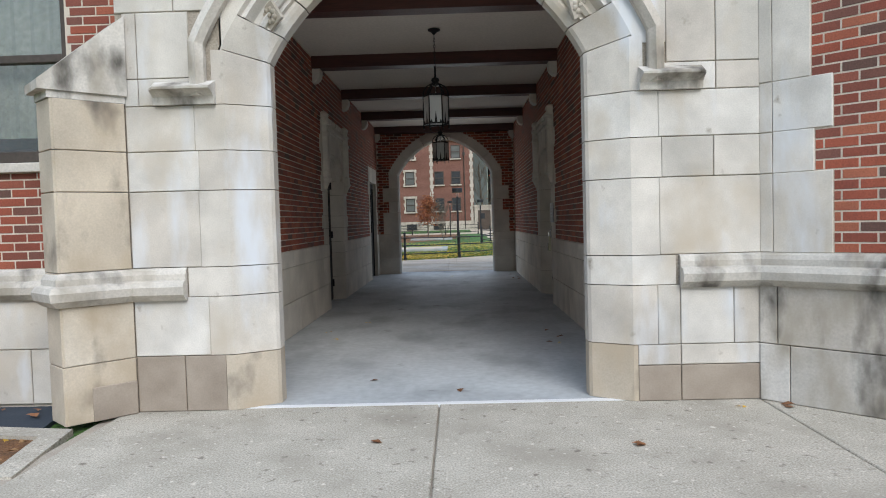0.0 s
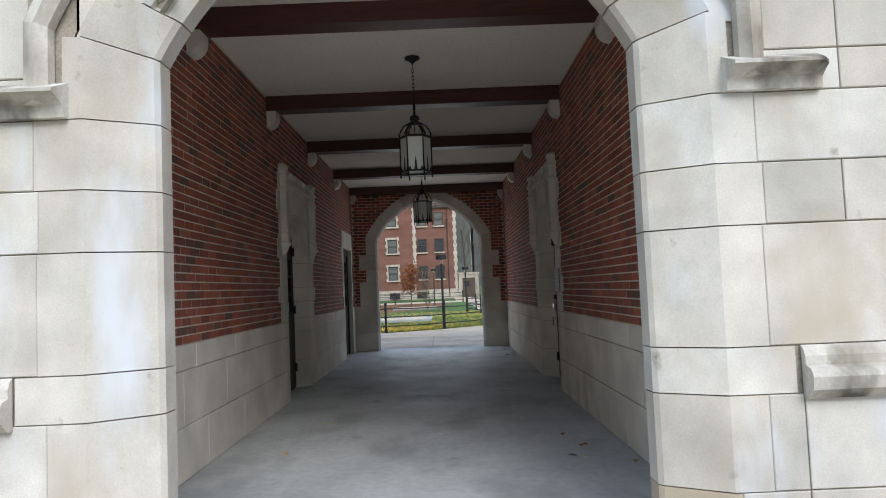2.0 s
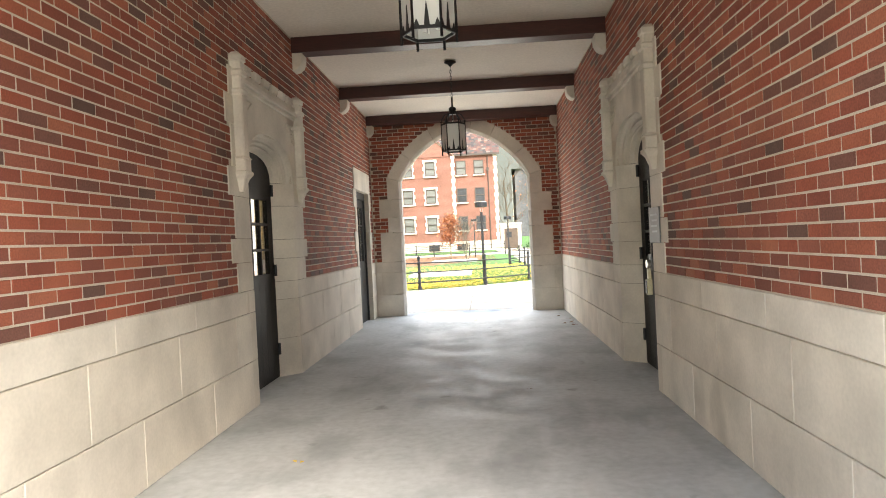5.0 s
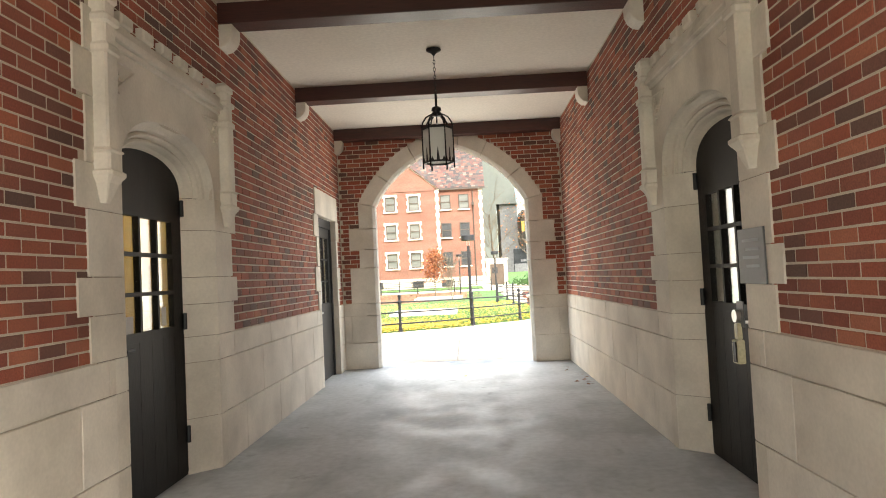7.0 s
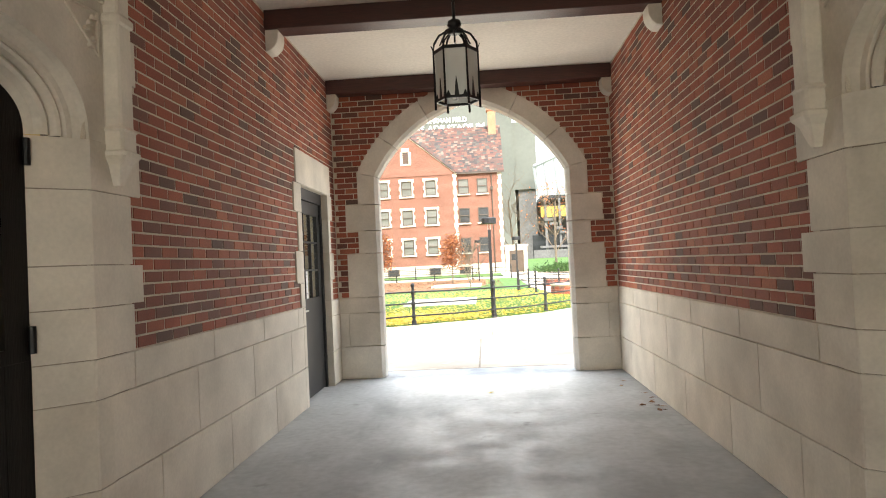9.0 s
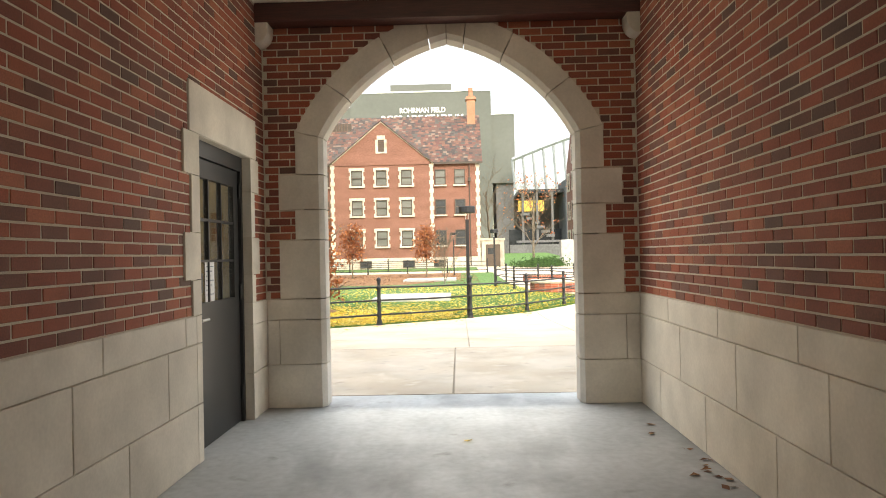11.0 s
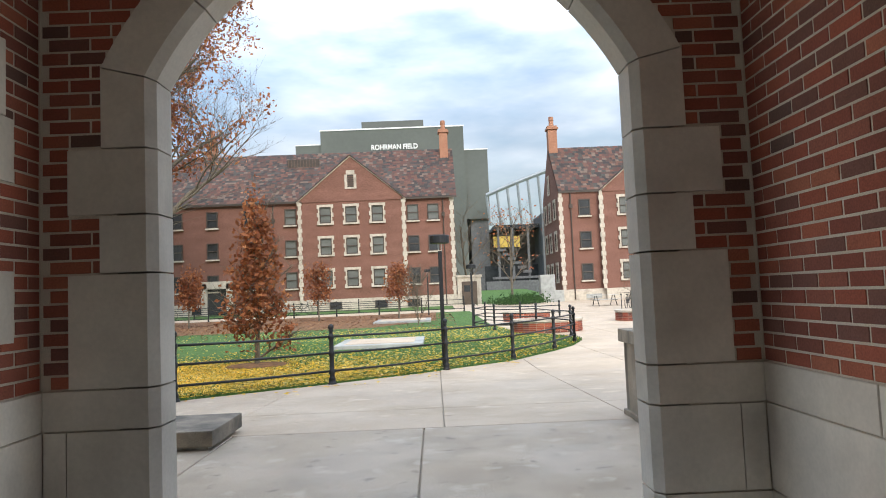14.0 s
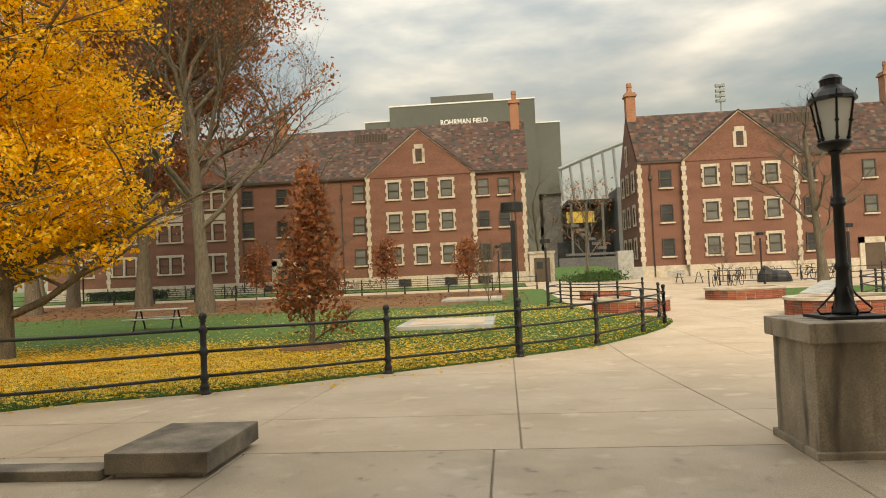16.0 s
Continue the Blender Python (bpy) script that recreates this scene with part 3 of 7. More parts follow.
D1, D2 = (10.42, 11.79), (15.42, 16.66)
wall_west = tagged(part("wall_west", boxes((XL - 0.12, XL, Y0, D1[0], 0, CEIL), (XL - 0.12, XL, D1[0], D1[1], 2.42, CEIL), (XL - 0.12, XL, D1[1], D2[0], 0, CEIL),
                                           (XL - 0.12, XL, D2[0], D2[1], 2.24, CEIL), (XL - 0.12, XL, D2[1], 17.07, 0, CEIL)), M_MORTAR),
                   "red brick passage wall over a limestone base", "wall", kind="structure")
wall_east = tagged(part("wall_east", boxes((XR, XR + 0.12, Y0, D1[0], 0, CEIL), (XR, XR + 0.12, D1[0], D1[1], 2.42, CEIL), (XR, XR + 0.12, D1[1], 17.07, 0, CEIL)), M_MORTAR),
                   "red brick passage wall over a limestone base", "wall", kind="structure")
F_WEST = plane_matrix((XL, 0, 0), (0, 1, 0), (1, 0, 0))
F_EAST = plane_matrix((XR, 0, 0), (0, 1, 0), (-1, 0, 0))
CAPZ = 1.0


def door_quoin(z):
    """How far the stone of the arched doors reaches into the brick at a height."""
    wide = [(1.24, 1.44), (1.79, 2.07), (2.38, 2.62)]
    return 0.10 if any(a <= z <= b for a, b in wide) else 0.0


def west_holes(z):
    cuts = []
    if z < 2.97:
        w = door_quoin(z)
        top = z > 2.86
        cuts.append((10.1 - w, 10.1 + 0.22) if top else (10.1 - w, 12.15 + w))
        if top:
            cuts.append((11.93, 12.15))
    if z < 2.59:
        wide = 0.12 if (1.95 < z < 2.24 or 1.24 < z < 1.56) else 0.0
        cuts.append((15.33 - wide if z < 2.24 else 15.31, 16.72 + wide if z < 2.24 else 16.79))
    return cuts


def east_holes(z):
    cuts = []
    if z < 2.97:
        w = door_quoin(z)
        top = z > 2.86
        cuts.append((10.1 - w, 10.1 + 0.22) if top else (10.1 - w, 12.15 + w))
        if top:
            cuts.append((11.93, 12.15))
    return cuts


def wainscot(parent, frame_m, spans):
    for k, (za, zb, off) in enumerate(((0.0, 0.40, 0.35), (0.40, 0.81, 0.85), (0.81, CAPZ, 0.1))):
        for s, e in spans:
            cutsu = [s] + [u for u in np.arange(math.floor(s) - 1 + off, e, 1.02) if s + 0.2 < u < e - 0.2] + [e]
            for a, b in zip(cutsu, cutsu[1:]):
                block(parent, frame_m, a, b, za, zb, 0.014, M_INNER)


wainscot(wall_west, F_WEST, [(Y0, D1[0]), (D1[1], D2[0]), (D2[1], 17.06)])
wainscot(wall_east, F_EAST, [(Y0, D1[0]), (D1[1], 17.06)])

# front wall of the building, inner side of the entrance
ACX, AW, AZ = -0.082, 1.13, 2.48
FCX, FW, FZ = -0.16, 1.16, 2.475
wall_south = arch_wall("wall_south", ACX, AW + 0.02, AZ, 0.30, -2.25, 2.26, 5.4, 4.815, 5.09, M_JOINT, "pale limestone front wall with a pointed entrance arch")
F_SOUTH = plane_matrix((0, 4.815, 0), (1, 0, 0), (0, -1, 0))
COURSES = [0.0, 0.40, 0.82, 1.03, 1.57, 1.85, 2.17, 2.50]
L_JOINT = [-1.555, -1.66, -1.80, -1.70, -1.69, -1.71, -1.58]
R_JOINT = [1.36, 1.50, 1.63, 1.52, 1.54, 1.52, 1.42]
for k, (za, zb) in enumerate(zip(COURSES, COURSES[1:])):
    for side, joint in ((-1, L_JOINT[k]), (1, R_JOINT[k])):
        x = lambda h: ACX + side * h
        plan = [(joint, FACE), (x(1.41), FACE), (x(1.15), 4.955), (x(1.13), 4.98), (x(1.13), 5.10), (joint, 5.10)]
        if abs(joint) < abs(x(1.41)):
            plan = plan[1:-1] + [(x(1.41), 5.10)]
        tops = None
        if k == len(L_JOINT) - 1:
            tz = lambda px: AZ + arch_pts(AW, min(0.30, max(0.0, abs(px - ACX) - AW)), 4)[0][1] - 0.003
            tops = [tz(px) for px, _ in plan]
        prism("jamb_stone", plan if side < 0 else plan[::-1], za + 0.003, zb - 0.003, M_STONE_TAN if k == 0 else M_STONE, wall_south, z1s=tops if side < 0 or not tops else tops[::-1])
for za, zb, xs in ((0.40, 0.82, (-2.2, -1.66)), (1.03, 1.57, (-2.2, -1.70)), (1.57, 1.85, (-2.2, -1.69)), (1.85, 2.17, (-2.2, -1.71)), (2.17, 2.36, (-2.2, -2.1, -1.73)),
                   (2.36, 2.82, (-2.2, -2.1, -1.73)), (2.82, 3.5, (-2.25, -1.83, -1.5)), (0.0, 0.40, (-2.2, -1.85, -1.555)),
                   (0.40, 0.82, (1.50, 1.66, 2.03, 2.22)), (1.03, 1.57, (1.52, 2.22)), (1.57, 1.85, (1.54, 1.90, 2.22)), (1.85, 2.17, (1.52, 2.22)),
                   (2.17, 2.36, (1.56, 1.92, 2.22)), (2.36, 3.5, (1.58, 1.92, 2.22)), (0.0, 0.255, (1.36, 1.66, 2.22)), (0.255, 0.40, (1.36, 1.66, 2.22))):
    for a, b in zip(xs, xs[1:]):
        block(wall_south, F_SOUTH, a, b, za, zb, 0.016, M_STONE_BROWN if zb <= 0.30 or (zb <= 0.40 and b < 0) else M_STONE)
# face stones between the label and the arch
fill = bmesh.new()
for side in (-1, 1):
    outer = [(ACX + side * u, AZ + z) for u, z in arch_pts(AW, 0.30, 20)]
    for (xa, za), (xb, zb) in zip(outer, outer[1:]):
        f = [fill.verts.new(p) for p in ((xa, 4.802, za), (xb, 4.802, zb), (xb, 4.802, 5.4), (xa, 4.802, 5.4))]
        g = [fill.verts.new((v.co.x, 4.83, v.co.z)) for v in f]
        fill.faces.new(f)
        for i in range(4):
            fill.faces.new((f[i], f[(i + 1) % 4], g[(i + 1) % 4], g[i]))
    sx = [ACX + side * 1.43, (-1.5 if side < 0 else 1.58)]
    add_box(fill, min(sx), max(sx), 4.802, 4.83, 2.5, 5.4)
part("spandrel", fill, M_STONE, wall_south)
MOULD = [(0.30, 4.80), (0.285, 4.835), (0.25, 4.825), (0.235, 4.86), (0.215, 4.905), (0.18, 4.915), (0.155, 4.885), (0.13, 4.905), (0.125, 4.935), (0.095, 4.925), (0.085, 4.955),
         (0.06, 4.945), (0.035, 4.955), (0.0, 4.98), (0.0, 5.09)]
PLAIN = [(0.30, 4.80), (0.02, 4.955), (0.0, 4.98), (0.0, 5.09)]
arch_stones(wall_south, ACX, AW, AZ, PLAIN, 5.10, [0, 4 / 28], M_STONE)
arch_stones(wall_south, ACX, AW, AZ, MOULD, 5.10, [4 / 28, 9 / 28, 14 / 28, 19 / 28, 24 / 28, 1], M_STONE)
# label moulding over the arch, with its returned stops
hood = thing("label_moulding", "weathered limestone drip moulding round the entrance arch", "moulding", kind="structure")
a_in, a_mid, a_out = arch_pts(AW, 0.40, 24), arch_pts(AW, 0.44, 24), arch_pts(AW, 0.50, 24)
for side in (-1, 1):
    bm = bmesh.new()
    rings = []
    for i in [-1] + list(range(25)):
        ring = []
        for pts, off, y in ((a_in, 0.40, 4.80), (a_in, 0.40, 4.745), (a_mid, 0.44, 4.70), (a_out, 0.50, 4.73), (a_out, 0.50, 4.80)):
            u, z = (AW + off, -0.26) if i < 0 else pts[i]
            ring.append(bm.verts.new((ACX + side * u, y, AZ + z)))
        rings.append(ring)
    for r0, r1 in zip(rings, rings[1:]):
        for k in range(5):
            bm.faces.new((r0[k], r0[(k + 1) % 5], r1[(k + 1) % 5], r1[k]))
    bm.faces.new(rings[0])
    part("hood", bm, M_STONE_OLD, hood)
    xa, xb = ACX + side * 1.47, ACX + side * 1.86
    bm = bmesh.new()
    sec = [(4.80, 2.17), (4.76, 2.17), (4.745, 2.22), (4.70, 2.245), (4.66, 2.26), (4.66, 2.275), (4.80, 2.335)]
    cols = [[bm.verts.new((xx, y + (FACE - y) * sk, z)) for y, z in sec] for xx, sk in ((xa, 0), (xb, 0), (xb + side * 0.045, 0.35))]
    for c0, c1 in zip(cols, cols[1:]):
        for k in range(len(sec)):
            bm.faces.new((c0[k], c0[(k + 1) % len(sec)], c1[(k + 1) % len(sec)], c1[k]))
    bm.faces.new(cols[0])
    bm.faces.new(cols[-1][::-1])
    part("label_stop", bm, M_STONE_OLD, hood)
    # carved rosette on the splay
    ros = bmesh.new()
    for i in range(8):
        lathe(ros, [(0.022, -0.01), (0.021, 0.006), (0.008, 0.014)], 8, (0.042 * math.cos(i * math.pi / 4), 0.042 * math.sin(i * math.pi / 4), 0))
    lathe(ros, [(0.016, -0.01), (0.016, 0.012), (0.006, 0.02)], 8)
    add_box(ros, -0.075, 0.075, -0.075, 0.075, -0.03, 0.0)
    r_ob = tagged(part("rosette", ros, M_STONE_OLD), "carved limestone flower boss on the arch splay", "carving", group="arch bosses", kind="")
    r_ob.matrix_basis = Matrix.Translation((ACX + side * 1.095, 4.900, 2.80)) @ pose(0, 0, 0, 90 + 12, 0, side * 30) @ pose(0, 0, 0, 0, 0, 30)


def string_course(name, pts, label):
    """Moulded band at sill height along plan points, projecting to the outside (right of the way walked)."""
    sec = [(0.0, 0.80), (0.035, 0.80), (0.085, 0.845), (0.095, 0.90), (0.075, 0.935), (0.035, 0.945), (0.035, 0.985), (0.02, 1.015), (0.0, 1.03)]
    P = [Vector((x, y, 0)) for x, y in pts]
    bm = bmesh.new()
    rings = []
    for i, p in enumerate(P):
        ds = [(P[j + 1] - P[j]).normalized() for j in (i - 1, i) if 0 <= j < len(P) - 1]
        ns = [Vector((d.y, -d.x, 0)) for d in ds]
        n = sum(ns, Vector()).normalized()
        k = 1 / max(0.4, n.dot(ns[0]))
        rings.append([bm.verts.new(p + n * (o * k) + Vector((0, 0, z))) for o, z in sec])
    for r0, r1 in zip(rings, rings[1:]):
        for k in range(len(sec) - 1):
            bm.faces.new((r0[k], r0[k + 1], r1[k + 1], r1[k]))
    bm.faces.new(rings[0])
    bm.faces.new(rings[-1][::-1])
    return tagged(part(name, bm, M_STONE_OLD), label, "moulding", kind="structure")


# slanted wing wall on the east side of the entrance
CW = Vector((0.71, -0.704, 0))
wall_wing = tagged(prism("wall_wing", [(2.22, 4.81), (2.22 + CW.x * 4, 4.81 + CW.y * 4), (2.6 + CW.x * 4, 5.4 + CW.y * 4), (2.6, 5.4)], -0.2, 5.4, M_MORTAR),
                   "slanted red brick wing wall with limestone quoins and base", "wall", kind="structure")
F_WING = plane_matrix((2.22, 4.81, 0), CW, (-0.704, -0.71, 0))


def wing_holes(z):
    for a, b, w in ((1.03, 1.57, 0.46), (1.57, 1.85, 0.35), (1.85, 2.19, 0.46), (2.19, 2.9, 0.33), (2.9, 3.3, 0.46)):
        if a <= z <= b:
            return [(-0.1, w)]
    return [(-0.1, 0.36)]


for za, zb, w in ((1.03, 1.57, 0.46), (1.57, 1.85, 0.35), (1.85, 2.19, 0.46), (2.19, 2.9, 0.33), (2.9, 3.3, 0.46)):
    block(wall_wing, F_WING, 0.0, 0.09, za, zb, 0.014, M_STONE)
    block(wall_wing, F_WING, 0.09, w, za, zb, 0.014, M_STONE, joint=0.002)
for za, zb, cu in ((0.0, 0.40, (0.0, 0.2, 1.3, 2.6, 4.0)), (0.40, 0.82, (0.0, 0.12, 0.9, 1.9, 3.0, 4.0))):
    for a, b in zip(cu, cu[1:]):
        block(wall_wing, F_WING, a, b, za, zb, 0.03, M_STONE_OLD)
string_course("string_course_east", [(1.655, 4.80), (2.215, 4.80), (2.22 + CW.x * 4, 4.80 + CW.y * 4)], "weathered limestone string course, dark with soot")

# diagonal buttress and recessed window wall on the west side
buttress = thing("buttress", "limestone buttress with a sloping weathered top", "buttress", kind="structure")
bp = [(-2.2, 4.79), (-2.53, 4.47), (-2.72, 4.64), (-2.39, 4.97)]
prism("core", [(-2.21, 4.80), (-2.53, 4.48), (-2.71, 4.64), (-2.40, 4.95)], 0, 2.2, M_STONE, buttress)
F_BUT = plane_matrix((-2.2, 4.79, 0), (-0.718, -0.696, 0), (0.696, -0.718, 0))
F_BEND = plane_matrix((-2.53, 4.47, 0), (-0.745, 0.667, 0), (-0.667, -0.745, 0))
for za, zb in zip([0, 0.40, 0.80, 1.03, 1.57, 1.85], [0.40, 0.80, 1.03, 1.57, 1.85, 2.19]):
    mt = M_STONE_OLD if za == 0.8 else M_STONE_TAN
    block(buttress, F_BUT, 0.0, 0.459, za, zb, 0.012, mt)
    block(buttress, F_BEND, -0.01, 0.255, za, zb, 0.012, M_STONE_TAN)
block(buttress, F_BUT, 0.0, 0.30, 0.0, 0.24, 0.022, M_STONE_BROWN)
prism("weathering", [(-2.19, 4.79), (-2.545, 4.45), (-2.745, 4.64), (-2.39, 4.98)], 2.19, 2.2, M_STONE_OLD, buttress, z1s=[2.74, 2.27, 2.27, 2.74])
prism("coping", [(-2.17, 4.78), (-2.575, 4.40), (-2.80, 4.63), (-2.395, 5.0)], 2.24, 2.3, M_STONE_OLD, buttress, z1s=[2.795, 2.30, 2.30, 2.795])
string_course("string_course_west", [(-6.0, 5.09), (-2.85, 5.09), (-2.72, 4.64), (-2.53, 4.47), (-2.2, 4.79), (-1.81, 4.80)], "weathered limestone string course, dark with soot")
wall_bay = tagged(part("wall_bay", boxes((-6, -2.2, 5.12, 5.4, -0.2, 1.80), (-2.78, -2.2, 5.12, 5.4, 1.80, 5.4), (-6, -2.78, 5.12, 5.4, 3.6, 5.4)), M_MORTAR),
                  "red brick wall under a tall window", "wall", kind="structure")
F_BAY = plane_matrix((0, 5.12, 0), (1, 0, 0), (0, -1, 0))
for a, b in ((-6, -4.6), (-4.6, -3.15), (-3.15, -2.4)):
    for za, zb in ((0.0, 0.42), (0.42, 0.82)):
        block(wall_bay, F_BAY, a + (0.3 if za else 0), b + (0.3 if za and b < -2.5 else 0), za, zb, 0.03, M_STONE)
window_1 = thing("window_1", "tall dark-framed window with pale curtains behind", "window", kind="structure")
part("window_sill", boxes((-6, -2.78, 5.06, 5.3, 1.76, 1.83), bevel=0.008), M_STONE_OLD, window_1)
wf = [(-2.86, -2.79, 5.2, 5.28, 1.83, 3.6), (-6, -2.86, 5.2, 5.28, 1.83, 1.93), (-6, -2.86, 5.2, 5.28, 2.60, 2.66), (-4.4, -4.3, 5.2, 5.28, 1.93, 3.6)]
part("window_frame", boxes(*wf, bevel=0.006), M_WFRAME, window_1)
part("pane", boxes((-6, -2.86, 5.235, 5.245, 1.93, 3.6)), M_GLASS, window_1)
cb = bmesh.new()
for i in range(60):
    xa = -5.9 + i * 0.05
    f = [cb.verts.new((x, 5.36 + 0.02 * math.sin(i * 1.9 + s), z)) for s, x in ((0, xa), (1.9, xa + 0.05)) for z in (2.05, 3.6)]
    cb.faces.new((f[0], f[2], f[3], f[1]))
part("curtain", cb, M_CURTAIN, window_1)
roof_slab = tagged(part("roof", boxes((-6.2, 5.7, 4.7, 17.7, 9.0, 9.3)), M_ROOF), "dark roof over the gatehouse", "roof", kind="structure")

# far arch
wall_north = arch_wall("wall_north", FCX, FW + 0.01, FZ, 0.175, -9.0, 9.0, 5.4, 17.07, 17.52, M_MORTAR, "red brick end wall with a stone pointed arch")
F_NORTH = plane_matrix((0, 17.07, 0), (1, 0, 0), (0, -1, 0))
arch_stones(wall_north, FCX, FW, FZ, [(0.25, 17.05), (0.04, 17.05), (0.0, 17.10), (0.0, 17.28), (0.2, 17.54)], 17.54, [0, 8 / 28, 18 / 28, 25 / 28, 1], M_INNER)
key_z = FZ + max(z for _, z in arch_pts(FW, 0.0, 8))
part("key_joint", boxes((FCX - 0.03, FCX + 0.03, 17.056, 17.27, key_z + 0.065, key_z + 0.30), (FCX - 0.004, FCX + 0.004, 17.12, 17.27, key_z + 0.006, key_z + 0.065)), M_JOINT, wall_north)
QN = [(0.0, 0.40, 9, 9), (0.40, 0.81, 0.42, 9), (0.81, 1.0, 9, 9), (1.0, 1.54, 0.41, 0), (1.54, 1.82, 0.26, 0), (1.82, 2.14, 0.41, 0), (2.14, FZ, 0.25, 0)]
for za, zb, reach, rest in QN:
    for side in (-1, 1):
        x = lambda h: FCX + side * h
        lim = XL + 0.016 if side < 0 else XR - 0.016
        end = lim if reach == 9 else x(FW + reach)
        plan = [(end, 17.05), (x(FW + 0.04), 17.05), (x(FW), 17.10), (x(FW), 17.28), (x(FW + 0.2), 17.54), (end, 17.54)]
        if abs(end - FCX) > FW + 0.1:
            tops = None
            if zb == FZ:
                tops = [FZ + arch_pts(FW, min(0.25, max(0.0, abs(px - FCX) - FW)), 4)[0][1] - 0.003 for px, _ in plan]
            prism("quoin", plan if side > 0 else plan[::-1], za + 0.0045, zb - 0.0045, M_INNER, wall_north, z1s=tops if side > 0 or not tops else tops[::-1])
        if reach == 0.42:
            prism("quoin", [(min(end, lim) + 0.005, 17.05), (max(end, lim) - 0.005, 17.05), (max(end, lim) - 0.005, 17.1), (min(end, lim) + 0.005, 17.1)], za + 0.0045, zb - 0.0045, M_INNER, wall_north)


def north_holes(z):
    if z < FZ:
        reach = next((r for a, b, r, _ in QN if a <= z < b), 0.25)
        return [(FCX - FW - reach, FCX + FW + reach)]
    h = arch_half(FW, 0.255, z - FZ)
    return [(FCX - h, FCX + h)] if h else []


# unseen storeys, raised so the gatehouse keeps the south sun off the court
tagged(part("wall_upper", boxes((-6.1, 5.6, 4.83, 5.40, 5.4, 9.0), (-6.1, 5.6, 17.07, 17.52, 5.4, 9.0), (-6.1, -6.0, 5.4, 17.07, 5.4, 9.0), (5.5, 5.6, 5.4, 17.07, 5.4, 9.0)), M_FARBRICK), "unseen red brick upper storeys of the gatehouse, added to shade the court", "wall", kind="structure")
# outer walls that close the gatehouse
tagged(part("wall_outer", boxes((-6.1, -6.0, 5.12, 17.07, -0.1, 5.4), (5.5, 5.6, 2.0, 17.07, -0.1, 5.4), (5.0, 5.5, 1.9, 2.0, -0.1, 5.4)), M_FARBRICK), "red brick outer walls of the gatehouse", "wall", kind="structure")

# ---- ceiling beams, corbels ----
for yb in (7.2, 9.7, 12.15, 14.65, 16.95):
    w = 0.11 if yb < 16.9 else 0.10
    tagged(part("ceiling_beam", boxes((XL, XR, yb - w, yb + w, 3.49, CEIL), bevel=0.008), M_BEAM), "dark red-brown timber ceiling beam spanning the passage", "beam", group="ceiling beams")
    for x, s in ((XL, 1), (XR, -1)):
        bm = bmesh.new()
        prof = [(0.0, 3.30), (0.05, 3.31), (0.095, 3.35), (0.115, 3.40), (0.12, 3.487), (0.0, 3.487)]
        cols = [[bm.verts.new((x + s * o, yb + d, z)) for o, z in prof] for d in (-0.10, 0.10)]
        for k in range(len(prof)):
            j = (k + 1) % len(prof)
            bm.faces.new((cols[0][k], cols[0][j], cols[1][j], cols[1][k]))
        bm.faces.new(cols[0])
        bm.faces.new(cols[1][::-1])
        bmesh.ops.bevel(bm, geom=list(bm.edges), offset=0.006, segments=2, affect="EDGES")
        tagged(part("corbel", bm, M_INNER), "rounded limestone corbel under a ceiling beam", "corbel", group="corbels")


# ---- doors of the passage ----
def tudor(h, z0, rise, n=10):
    """Flat pointed head from (h, z0) up to (0, z0 + rise)."""
    return [(h * math.cos(t) ** 0.9 if t < math.pi / 2 else 0.0, z0 + rise * math.sin(t) ** 0.8) for t in [math.pi / 2 * i / n for i in range(n + 1)]]


